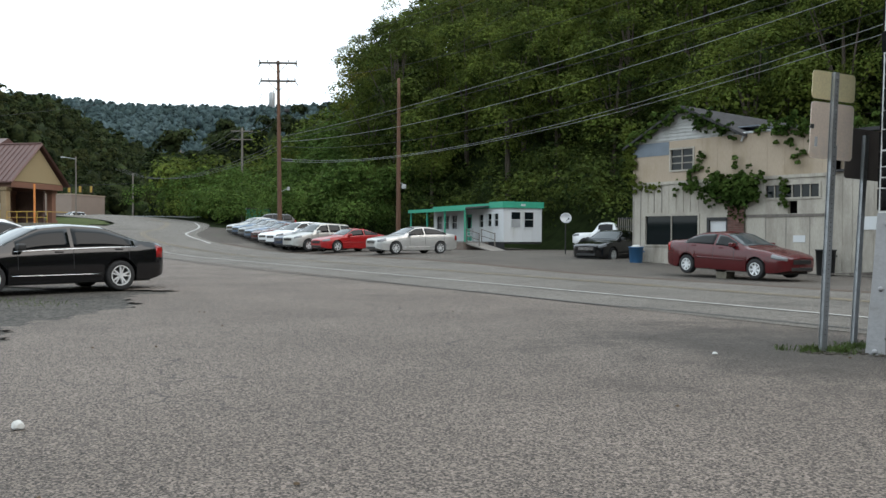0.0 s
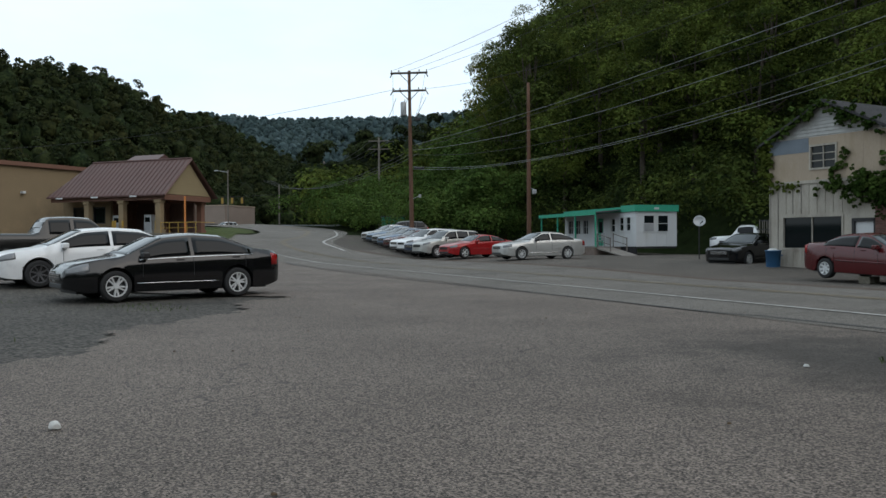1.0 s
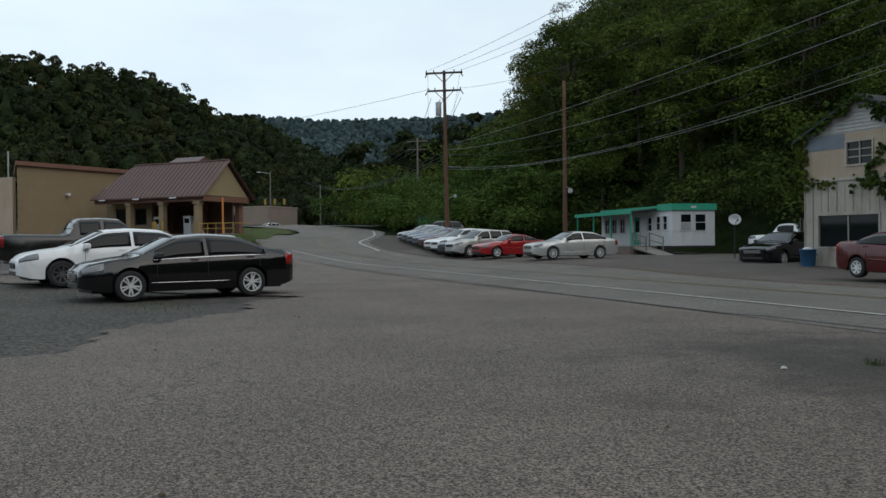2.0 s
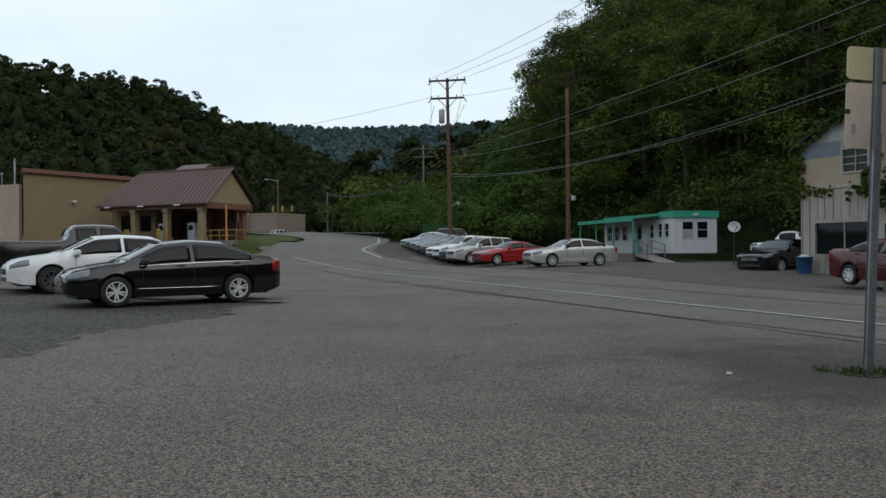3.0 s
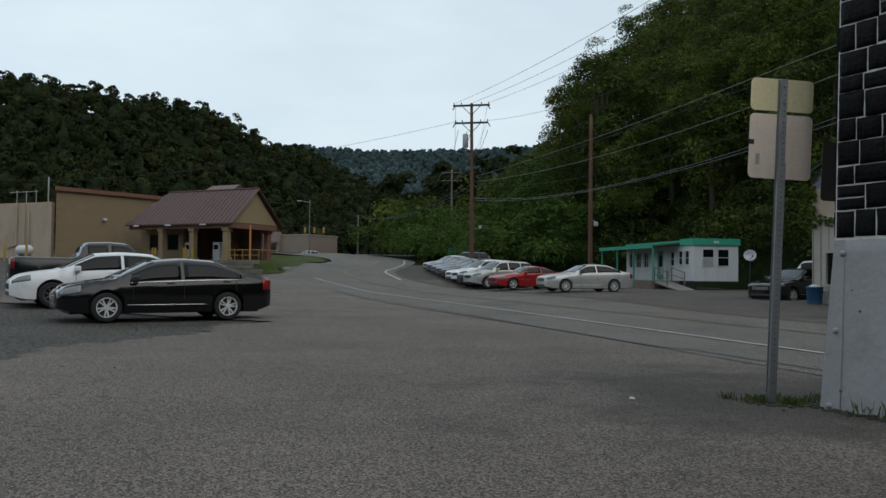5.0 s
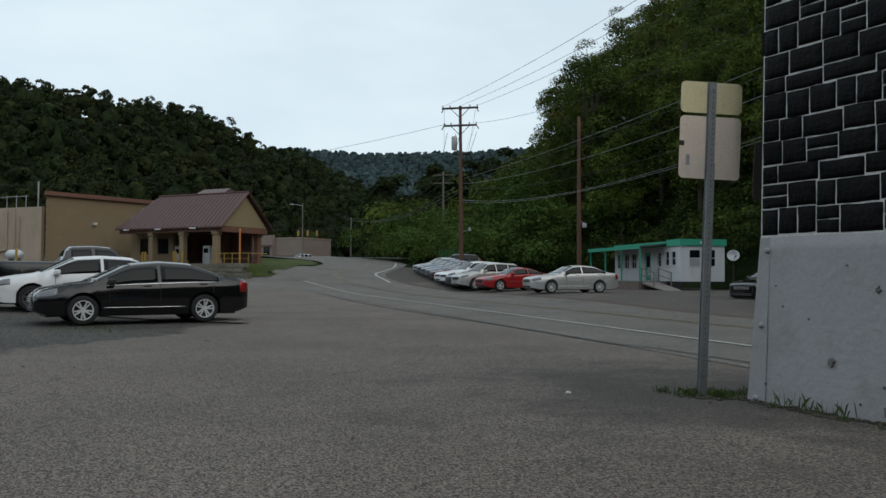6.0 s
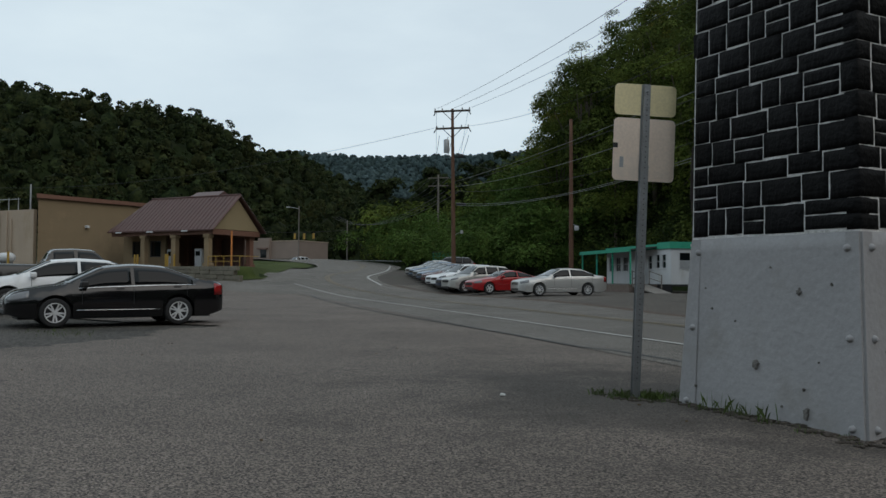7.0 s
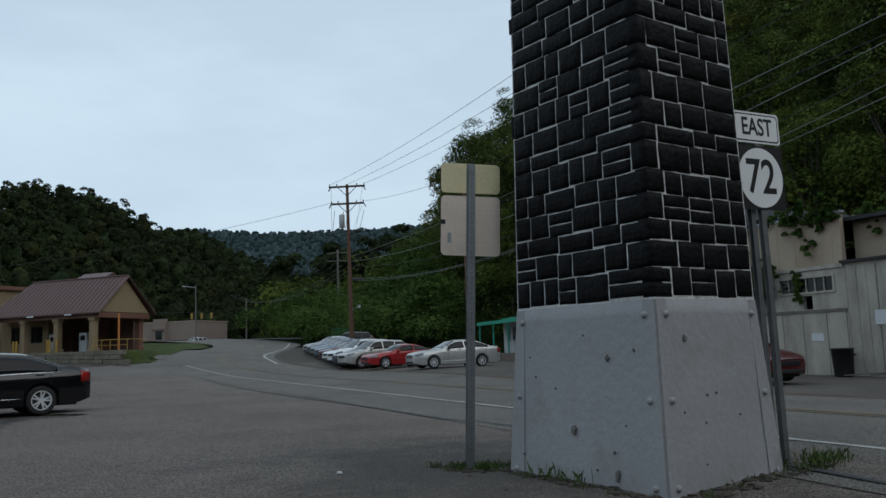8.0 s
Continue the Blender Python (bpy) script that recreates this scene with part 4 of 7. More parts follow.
for z in (2.15, 2.6, 2.78, 2.93):
    o = part("bolt", turned([(0.011, 0), (0.011, 0.010), (0.006, 0.014)], 6), M_GALV, s1)
    o.matrix_basis = Matrix.Translation((0.0, -0.006, z)) @ Matrix.Rotation(math.pi / 2, 4, "X")

s2 = thing("route_sign", lean((6.30, 7.92, 0.05), -0.012, 0.01, 32), "black and white route marker below a white direction plate", "road sign")
part("post", u_post(3.22), M_GALV, s2, "galvanised steel post")
o = part("post", u_post(3.0), M_GALV, s2)
o.location = (-0.09, 0.04, 0)
o = part("direction_plate", round_panel(0.60, 0.30, 0.035, 0.004), M_SIGN_W, s2, "white plate lettered EAST in black")
o.location = (0, -0.012, 3.08)
bm = round_panel(0.565, 0.265, 0.03, 0.0012)
o2 = part("border", bm, M_SIGN_K, o)
o2.location = (0, -0.0016, 0)
o2 = part("field", round_panel(0.540, 0.240, 0.026, 0.0012), M_SIGN_W, o)
o2.location = (0, -0.0030, 0)
text_part("EAST", 0.205, M_SIGN_K, o, Matrix.Translation((0, -0.0048, 0)) @ Matrix.Rotation(math.pi / 2, 4, "X") @ Matrix.Diagonal((0.88, 1.15, 1, 1)), bold=0.003)
o = part("route_marker", round_panel(0.61, 0.61, 0.04, 0.004), M_SIGN_K, s2, "black square with a white disc lettered 72")
o.location = (0, -0.012, 2.60)
o2 = part("disc", turned([(0.285, 0), (0.285, 0.0015)], 48), M_SIGN_W, o)
o2.matrix_basis = Matrix.Rotation(math.pi / 2, 4, "X")
text_part("72", 0.46, M_SIGN_K, o, Matrix.Translation((0, -0.003, -0.005)) @ Matrix.Rotation(math.pi / 2, 4, "X") @ Matrix.Diagonal((0.85, 1.0, 1, 1)), bold=0.006)

s3 = thing("side_sign", lean((4.20, 8.91, 0.0), 0.05, 0.0, 20), "dark weathered back of a small road sign on a post", "road sign")
part("post", u_post(2.42), M_GALV, s3)
o = part("panel", round_panel(0.60, 0.58, 0.04, 0.004), M_DARKSIGN, s3, "dark weathered panel back")
o.location = (0.0, 0.034, 2.2)


# ---- old two-storey shop ----
HA, HB = Vector((0.564, -0.826, 0)), Vector((0.826, 0.564, 0))
house = thing("old_shop", Matrix(((HA.x, HB.x, 0, 9.70), (HA.y, HB.y, 0, 34.90), (0, 0, 1, -0.12), (0, 0, 0, 1))), "derelict cream two-storey shop overgrown with vines", "building")
# local x along the front, y into the building, z up from its floor


def wall_with_holes(x0, x1, z0, z1, holes, y0=0.0, y1=0.2):
    """Solid wall with rectangular openings, as blocks between the sorted cuts."""
    bm = bmesh.new()
    xs = sorted({x0, x1, *[h[0] for h in holes], *[h[1] for h in holes]})
    zs = sorted({z0, z1, *[h[2] for h in holes], *[h[3] for h in holes]})
    for a, b in zip(xs, xs[1:]):
        for c, d in zip(zs, zs[1:]):
            if not any(h[0] <= (a + b) / 2 <= h[1] and h[2] <= (c + d) / 2 <= h[3] for h in holes):
                box(bm, a, y0, c, b, y1, d)
    bmesh.ops.remove_doubles(bm, verts=bm.verts, dist=0.0005)
    return bm


part("lower_wall", wall_with_holes(0, 8.65, -0.2, 3.55, [(0.62, 3.34, 0.92, 2.26), (3.72, 4.60, 0.0, 2.04), (6.12, 8.30, 2.72, 3.32), (7.05, 7.42, 2.2, 2.66)]), M_PALEWOOD, house, "peeling cream vertical siding")
part("upper_wall", wall_with_holes(0, 8.65, 3.55, 5.28, [(1.88, 3.08, 4.01, 4.98)]), M_TAN, house, "tan painted board wall")
part("storey_band", boxes((-0.04, -0.05, 3.50, 8.66, 0.0, 3.62)), M_PALEWOOD, house)
part("wing_wall", wall_with_holes(8.65, 14.0, -0.2, 3.62, []), M_PALEWOOD, house)
part("wing_upper_wall", boxes((8.65, 0.7, 3.62, 14.0, 0.9, 5.25)), M_TAN, house, "tan boards above the wing")
part("wing_roof", boxes((8.6, -0.15, 3.62, 14.1, 0.75, 3.70)), M_ROOFDARK, house)
part("side_wall", boxes((0, 0.2, -0.2, 0.2, 9.0, 5.1)), M_PALEWOOD, house)
part("side_wall", boxes((13.8, 0.2, -0.2, 14.0, 9.0, 5.1)), M_PALEWOOD, house)
part("back_wall", boxes((0, 9.0, -0.2, 14.0, 9.2, 5.1)), M_PALEWOOD, house)
part("parapet_cap", boxes((5.0, -0.04, 5.28, 8.7, 0.24, 5.36)), M_METAL_G, house)
# battens
bx = 0.05
rb = random.Random(3)
while bx < 13.9:
    lo, hi = -0.15, 3.5
    if 0.55 < bx < 3.4:
        part("batten", boxes((bx, -0.02, 2.34, bx + 0.03, 0.0, hi)), M_DECK if rb.random() < 0.45 else M_PALEWOOD, house)
        part("batten", boxes((bx, -0.02, lo, bx + 0.035, 0.0, 0.86)), M_PALEWOOD, house)
    elif 3.6 < bx < 5.45:
        part("batten", boxes((bx, -0.02, 2.62, bx + 0.03, 0.0, hi)), M_DECK if rb.random() < 0.45 else M_PALEWOOD, house)
    elif 5.4 < bx < 8.6:
        pass
    else:
        part("batten", boxes((bx, -0.02, lo, bx + 0.03, 0.0, hi)), M_DECK if rb.random() < 0.45 else M_PALEWOOD, house)
    bx += 0.36 + rb.uniform(-0.04, 0.04)
for k in range(8):
    x = 3.4 + 0.7 * k
    part("board_joint", boxes((x, -0.008, 3.63, x + 0.03, 0.0, 5.27)), M_TAN, house)
# gable
bm = bmesh.new()
pr = [(0.05, 5.28), (5.1, 5.28), (2.6, 6.56)]
f = [bm.verts.new((x, 0.02, z)) for x, z in pr] + [bm.verts.new((x, 0.2, z)) for x, z in pr]
bmesh.ops.convex_hull(bm, input=f)
gable = part("gable", bm, M_GREYCLAP, house, "weathered white clapboard gable")
for k in range(9):
    z = 5.33 + 0.135 * k
    h = (z - 5.28) / 1.28
    a, b = 0.05 + 2.55 * h, 5.1 - 2.5 * h
    if b - a > 0.2:
        part("clapboard", boxes((a, -0.004 - 0.012, z, b, 0.02, z + 0.02)), M_GREYCLAP, gable)
part("blue_panel", boxes((0.02, -0.012, 4.72, 1.85, 0.0, 5.27)), M_BLUEBOARD, house, "faded blue sheathing panel")
for sgn, x0, z0, x1, z1 in ((-1, 2.6, 6.66, -0.35, 5.14), (1, 2.6, 6.66, 5.4, 5.26)):
    bm = bmesh.new()
    vs = []
    for y in (-0.3, 9.3):
        for x, z in ((x0, z0), (x1, z1), (x1, z1 - 0.1), (x0, z0 - 0.1)):
            vs.append(bm.verts.new((x, y, z)))
    bmesh.ops.convex_hull(bm, input=vs)
    part("roof", bm, M_ROOFDARK, house, "dark worn shingle roof")
part("flat_roof", boxes((5.0, 0.24, 5.0, 13.8, 9.0, 5.12)), M_ROOFDARK, house)
part("torn_tarp", boxes((4.6, 0.6, 5.62, 5.5, 2.4, 5.66)), M_BLUEBOARD, house, "torn pale blue tarpaulin scrap")
part("downpipe", rods([((5.15, -0.06, 5.3), (5.35, -0.08, 5.28), 0.04), ((5.35, -0.08, 5.28), (5.2, -0.08, 5.0), 0.04)]), M_WHITE, house, "broken white drainpipe")


def window(parent, x0, x1, z0, z1, cols, rows, mf, name="window", y=0.05, bar=0.035, glass=None):
    w = part(name, boxes((x0, y - 0.09, z0, x0 + 0.07, y + 0.06, z1), (x1 - 0.07, y - 0.09, z0, x1, y + 0.06, z1), (x0 + 0.07, y - 0.09, z0, x1 - 0.07, y + 0.06, z0 + 0.07), (x0 + 0.07, y - 0.09, z1 - 0.07, x1 - 0.07, y + 0.06, z1)), mf, parent)
    W, H = x1 - x0 - 0.14, z1 - z0 - 0.14
    for i in range(1, cols):
        x = x0 + 0.07 + W * i / cols
        part("glazing_bar", boxes((x - bar / 2, y - 0.05, z0 + 0.07, x + bar / 2, y + 0.03, z1 - 0.07)), mf, w)
    for i in range(1, rows):
        z = z0 + 0.07 + H * i / rows
        part("glazing_bar", boxes((x0 + 0.07, y - 0.045, z - bar / 2, x1 - 0.07, y + 0.025, z + bar / 2)), mf, w)
    for i in range(cols):
        part("pane", boxes((x0 + 0.07 + W * i / cols + bar / 2, y, z0 + 0.07, x0 + 0.07 + W * (i + 1) / cols - bar / 2, y + 0.008, z1 - 0.07)), glass or M_GLASS, w)
    return w


window(house, 0.62, 3.34, 0.92, 2.26, 2, 1, M_PALEWOOD, "shop_window")
window(house, 1.88, 3.08, 4.01, 4.98, 2, 3, M_PALEWOOD, "upper_window")
window(house, 6.12, 8.30, 2.72, 3.32, 6, 1, M_PALEWOOD, "garage_window")
d = part("door", boxes((3.78, 0.06, 0.0, 4.54, 0.12, 1.98), bevel=0.01), M_WHITE, house, "dirty white door")
part("door_frame", boxes((3.68, -0.03, 0, 3.78, 0.1, 2.1), (4.54, -0.03, 0, 4.64, 0.1, 2.1), (3.68, -0.03, 1.98, 4.64, 0.1, 2.1)), M_METAL_D, house, "dark door frame")
# dark sheet hung behind the openings in place of the room's shade
part("opening_backing", boxes((5.5, 0.6, 2.0, 8.6, 0.65, 3.5)), M_METAL_D, house, "dark sheet for the unlit interior")
g = part("garage_door", boxes((5.45, -0.03, -0.1, 8.62, 0.0, 2.08)), M_PALEWOOD, house, "boarded cream garage door")
for k, x in enumerate((6.2, 7.0, 7.9)):
    part("door_joint", boxes((x, -0.042, -0.1, x + 0.025, -0.03, 2.06)), M_DECK, g)
part("lintel", boxes((5.4, -0.06, 2.08, 8.66, -0.003, 2.18)), M_POLE_GREY, house)
part("wall_patch", boxes((7.3, -0.045, 1.15, 7.75, -0.03, 1.4)), M_WHITE, house)
part("wall_patch", boxes((9.6, -0.035, 1.6, 10.4, -0.02, 2.05)), M_WHITE, house)
# brick pier by the door
pier = part("brick_pier", boxes((4.66, -0.10, -0.15, 5.36, 0.0, 2.6)), M_RETAIN, house, "crumbling red brick pier")
for r in range(30):
    z = -0.1 + r * 0.088
    off = 0.12 if r % 2 else 0.0
    for c in range(4):
        x0 = max(4.665, 4.665 + c * 0.235 - off)
        x1 = min(5.355, 4.665 + c * 0.235 - off + 0.222)
        if x1 - x0 > 0.04 and z < 2.5:
            part("brick", boxes((x0, -0.115, z, x1, -0.09, z + 0.075)), M_BRICKRED, pier)


# ---- climbing plants on the shop ----
def vine(name, blobs, per, size, seed, label="green climbing vine hanging on the shop wall", m=None):
    r = random.Random(seed)
    bits = [(house.matrix_world @ Vector((b[0] + r.gauss(0, 0.75 * b[3]), b[1] + r.uniform(-0.5, 0.1) * b[3], b[2] + r.gauss(0, 0.75 * b[3]))), b[3] * r.uniform(0.2, 0.6)) for b in blobs for _ in range(6)]
    V, F = leaf_cloud([p for p, _ in bits], [q for _, q in bits], max(8, per // 6), size, seed=seed, flat=1.0)
    return tagged(grid_mesh(name, V, F, m or M_LEAF_C), label, "vine", kind="stuff")


rv = random.Random(8)
vine("wall_vine", [(4.9 + rv.gauss(0, 0.58), -0.12 - 0.2 * rv.random(), 3.2 + rv.gauss(0, 0.30), rv.uniform(0.10, 0.24)) for _ in range(70)] + [(4.0 + 0.07 * k, -0.1, 2.9 + rv.gauss(0, 0.25), 0.08) for k in range(28)] + [(5.1 + rv.gauss(0, 0.12), -0.1, 2.8 - 0.09 * k, 0.07) for k in range(10)], 130, 0.05, 61, "bushy green vine over the shop's brick pier", M_LEAF_C)
vine("wall_vine", [(3.0 + rv.gauss(0, 0.22), -0.08, 3.2 + 0.2 * k, 0.16) for k in range(8)] + [(2.2 + 0.2 * k, -0.08, 3.35 + rv.gauss(0, 0.1), 0.14) for k in range(8)], 240, 0.042, 62)
vine("wall_vine", [(-0.15 + rv.gauss(0, 0.15), -0.05, 3.4 + 0.2 * k, 0.22) for k in range(14)] + [(0.3 + 0.2 * k, -0.05, 3.35 + rv.gauss(0, 0.1), 0.12) for k in range(6)], 300, 0.045, 63, "vine climbing the shop's corner", M_LEAF_A)
vine("roof_vine", [(-0.3 + 0.28 * k, -0.2, 5.25 + 0.128 * k * 0.98 + rv.gauss(0, 0.08), 0.2) for k in range(11)] + [(2.7 + 0.2 * k, -0.2, 6.5 - 0.1 * k + rv.gauss(0, 0.1), 0.17) for k in range(12)] + [(3.4 + rv.gauss(0, 0.2), -0.1, 5.9 + rv.gauss(0, 0.2), 0.17) for k in range(6)], 260, 0.045, 64, "vine along the shop's gable edge")
vine("roof_vine", [(6.1 + 0.25 * k, -0.05, 5.4 + rv.gauss(0, 0.1), 0.2) for k in range(11)] + [(7.6 + rv.gauss(0, 0.25), -0.1, 5.1 + rv.gauss(0, 0.25), 0.2) for k in range(10)] + [(9.0 + 0.3 * k, 0.6, 5.35 + rv.gauss(0, 0.12), 0.25) for k in range(14)], 260, 0.05, 65, "vine hanging over the shop's parapet")
vine("wall_vine", [(6.9 + rv.gauss(0, 0.08), -0.06, 3.35 - 0.12 * k, 0.10) for k in range(8)], 90, 0.05, 66)

# ---- site office trailer ----
TF = Vector((-0.38, 0.925, 0))
TS = Vector((0.925, 0.38, 0))
tz = 0.24
tr = thing("office_trailer", Matrix(((TF.x, TS.x, 0, 7.13), (TF.y, TS.y, 0, 55.0), (0, 0, 1, tz), (0, 0, 0, 1))), "white office trailer with bright green fascia and porch", "trailer")
TLEN, TW = 10.6, 3.05
part("front_wall", wall_with_holes(0, TLEN, 0.55, 2.85, [(0.55, 1.25, 1.55, 2.55), (1.45, 2.15, 1.55, 2.55), (2.6, 3.3, 1.5, 2.5), (4.4, 5.3, 0.6, 2.55), (6.6, 7.5, 1.4, 2.5), (7.9, 8.8, 1.4, 2.5), (9.1, 10.0, 1.4, 2.5)], 0, 0.1), M_WHITE, tr, "white panelled wall")
part("end_wall", boxes((0, 0.1, 0.55, 0.1, TW, 2.85)), M_WHITE, tr)
part("end_wall", boxes((TLEN - 0.1, 0.1, 0.55, TLEN, TW, 2.85)), M_WHITE, tr)
part("back_wall", boxes((0.1, TW - 0.1, 0.55, TLEN - 0.1, TW, 2.85)), M_WHITE, tr)
part("floor_frame", boxes((0.02, 0.1, 0.42, TLEN - 0.02, TW - 0.02, 0.55)), M_METAL_D, tr)
for y in (0.02, 0.76, 1.52, 2.28, 3.0):
    part("panel_strip", boxes((-0.02, y, 0.55, 0.0, y + 0.05, 2.85)), M_WHITE, tr)
part("fascia", boxes((-0.12, -0.12, 2.85, 1.75, -0.05, 3.28), (-0.12, -0.05, 2.85, -0.05, TW + 0.1, 3.28)), M_GREEN, tr, "bright green fascia board")
part("fascia", boxes((1.75, -0.06, 2.86, TLEN + 0.1, 0.0, 3.2)), M_GREEN, tr)
part("roof", boxes((-0.05, -0.05, 2.85, TLEN + 0.1, TW + 0.08, 2.98)), M_ROOFDARK, tr)
part("vent", boxes((-0.14, 1.3, 2.98, -0.12, 1.65, 3.12)), M_WHITE, tr)
for y0, y1 in ((0.55, 1.35), (1.6, 2.4)):
    w = part("end_window", boxes((-0.04, y0, 1.5, 0.0, y1, 2.62)), M_WHITE, tr)
    part("pane", boxes((-0.048, y0 + 0.05, 2.08, -0.04, y1 - 0.05, 2.57)), M_GLASS, w)
    part("pane", boxes((-0.048, y0 + 0.05, 1.55, -0.04, y1 - 0.05, 2.04)), M_METAL_G if y0 < 1 else M_GLASS, w)
for x0, x1, z0, z1 in ((0.55, 1.25, 1.55, 2.55), (1.45, 2.15, 1.55, 2.55), (2.6, 3.3, 1.5, 2.5), (6.6, 7.5, 1.4, 2.5), (7.9, 8.8, 1.4, 2.5), (9.1, 10.0, 1.4, 2.5)):
    window(tr, x0, x1, z0, z1, 2 if x0 > 6 else 1, 2, M_WHITE, "front_window", y=0.04)
d = part("door", boxes((4.45, 0.04, 0.6, 5.25, 0.09, 2.5), bevel=0.01), M_GREEN, tr, "green door")
part("pane", boxes((4.6, 0.03, 1.5, 5.1, 0.04, 2.3)), M_GLASS, d)
# porch
bm = bmesh.new()
vs = [bm.verts.new(p) for p in ((1.75, 0.0, 3.06), (10.9, 0.0, 3.0), (10.9, -2.0, 2.78), (1.75, -2.0, 2.84), (1.75, 0.0, 2.98), (10.9, 0.0, 2.92), (10.9, -2.0, 2.70), (1.75, -2.0, 2.76))]
bmesh.ops.convex_hull(bm, input=vs)
part("porch_roof", bm, M_ROOFDARK, tr, "dark shed roof over the porch")
part("porch_fascia", boxes((1.7, -2.06, 2.68, 10.95, -2.0, 2.92)), M_GREEN, tr)
for x in (1.9, 4.9, 7.8, 10.7):
    part("porch_post", boxes((x, -1.95, 0.55, x + 0.09, -1.86, 2.72)), M_GREEN, tr, "green timber post")
for k in range(16):
    part("deck_board", boxes((2.0, -2.0 + k * 0.125, 0.5, 10.8, -2.0 + k * 0.125 + 0.118, 0.545)), M_DECK, tr)
part("skirting", boxes((2.0, -1.98, -0.1, 10.8, -1.9, 0.5), (1.98, -1.9, -0.1, 2.06, 0, 0.5)), M_SLATE, tr, "rough brown stone skirting")
part("skirting", boxes((0.02, 0.04, -0.1, TLEN, 0.1, 0.45)), M_METAL_D, tr)
# ramp and its rails
bm = bmesh.new()
vs = [bm.verts.new(p) for p in ((2.0, -0.55, 0.5), (2.0, -1.75, 0.5), (-1.3, -1.75, 0.0), (-1.3, -0.55, 0.0), (2.0, -0.55, 0.38), (2.0, -1.75, 0.38), (-1.3, -1.75, -0.06), (-1.3, -0.55, -0.06))]
bmesh.ops.convex_hull(bm, input=vs)
part("ramp", bm, M_DECK, tr, "sloping grey timber ramp")
for y in (-0.55, -1.75):
    part("ramp_rail", rods([((2.0, y, 0.5), (2.0, y, 1.45), 0.04), ((0.2, y, 0.25), (0.2, y, 1.15), 0.04), ((2.0, y, 1.4), (0.2, y, 1.1), 0.03), ((2.0, y, 0.95), (0.2, y, 0.68), 0.025)]), M_POLE_GREY, tr)


def porch_chair(m):
    c = thing("porch_chair", m, "dark metal porch chair beside the office wall", "chair", "porch chairs")
    part("seat", boxes((-0.25, -0.25, 0.40, 0.25, 0.25, 0.44), bevel=0.01), M_METAL_G, c)
    part("backrest", boxes((-0.25, 0.23, 0.44, 0.25, 0.27, 0.95), bevel=0.01), M_METAL_G, c)
    for x in (-0.22, 0.22):
        for y in (-0.22, 0.22):
            part("leg", rods([((x, y, 0), (x, y, 0.41), 0.015)]), M_METAL_D, c)
        part("armrest", rods([((x, -0.24, 0.62), (x, 0.24, 0.64), 0.018), ((x, -0.24, 0.4), (x, -0.24, 0.62), 0.014)]), M_METAL_G, c)
    return c


pc = porch_chair(tr.matrix_world @ Matrix.Translation((3.6, -0.7, 0.545)))
copy_thing(pc, tr.matrix_world @ Matrix.Translation((5.9, -0.6, 0.545)) @ Matrix.Rotation(0.3, 4, "Z"))
copy_thing(pc, tr.matrix_world @ Matrix.Translation((9.3, -0.7, 0.545)) @ Matrix.Rotation(-0.2, 4, "Z"))
pl = thing("potted_plant", tr.matrix_world @ Matrix.Translation((8.4, -1.6, 0.545)), "small green plant in a dark pot on the porch", "plant")
part("pot", turned([(0.12, 0), (0.17, 0.3), (0.18, 0.3), (0.15, 0.28)], 12), M_METAL_D, pl)
V, F = leaf_cloud([(0, 0, 0.45), (0.08, 0.05, 0.55), (-0.07, 0, 0.5)], [0.2, 0.15, 0.15], 50, 0.06, seed=5)
grid_mesh("foliage", V, F, M_LEAF_C, pl)

# ---- drive-through bank ----
BA = Vector((0.963, -0.27, 0))
BB = Vector((0.27, 0.963, 0))
bz = 1.86
bank = thing("drive_through_bank", Matrix(((BA.x, BB.x, 0, -36.2), (BA.y, BB.y, 0, 60.8), (0, 0, 1, bz), (0, 0, 0, 1))), "ochre stucco bank with a maroon metal canopy roof", "building")
EV, RG, CL, CD = 2.95, 5.72, 10.7, 5.2
bm = bmesh.new()
ridge_y = CD / 2
for y0, z0, y1, z1 in ((-0.45, EV - 0.05, ridge_y, RG), (CD + 0.45, EV - 0.05, ridge_y, RG)):
    vs = [bm.verts.new(p) for p in ((-0.1, y0, z0), (CL + 0.3, y0, z0), (CL + 0.3, y1, z1), (1.6, y1, z1), (-0.1, y0, z0 - 0.1), (CL + 0.3, y0, z0 - 0.1), (CL + 0.3, y1, z1 - 0.1), (1.6, y1, z1 - 0.1))]
    for q in ((0, 1, 2, 3), (4, 7, 6, 5), (0, 4, 5, 1), (1, 5, 6, 2), (2, 6, 7, 3), (3, 7, 4, 0)):
        bm.faces.new([vs[i] for i in q])
roof = part("canopy_roof", bm, M_ROOFRED, bank, "maroon standing-seam metal roof")
for k in range(27):
    x = 0.05 + 0.405 * k
    top = 1.0 if x > 1.6 else (x + 0.1) / 1.7
    y1, z1 = -0.45 + (ridge_y + 0.45) * top, EV - 0.05 + (RG - EV + 0.05) * top
    part("seam", rods([((x, -0.45, EV - 0.03), (x, y1, z1 + 0.02), 0.022)], 5), M_ROOFRED, roof)
part("ridge_cap", rods([((1.6, ridge_y, RG + 0.02), (CL + 0.3, ridge_y, RG + 0.02), 0.07)], 6), M_ROOFRED, roof)
bm = bmesh.new()
vs = [bm.verts.new(p) for p in ((CL, 0, EV), (CL, CD, EV), (CL, ridge_y, RG - 0.25), (CL - 0.15, 0, EV), (CL - 0.15, CD, EV), (CL - 0.15, ridge_y, RG - 0.25))]
bmesh.ops.convex_hull(bm, input=vs)
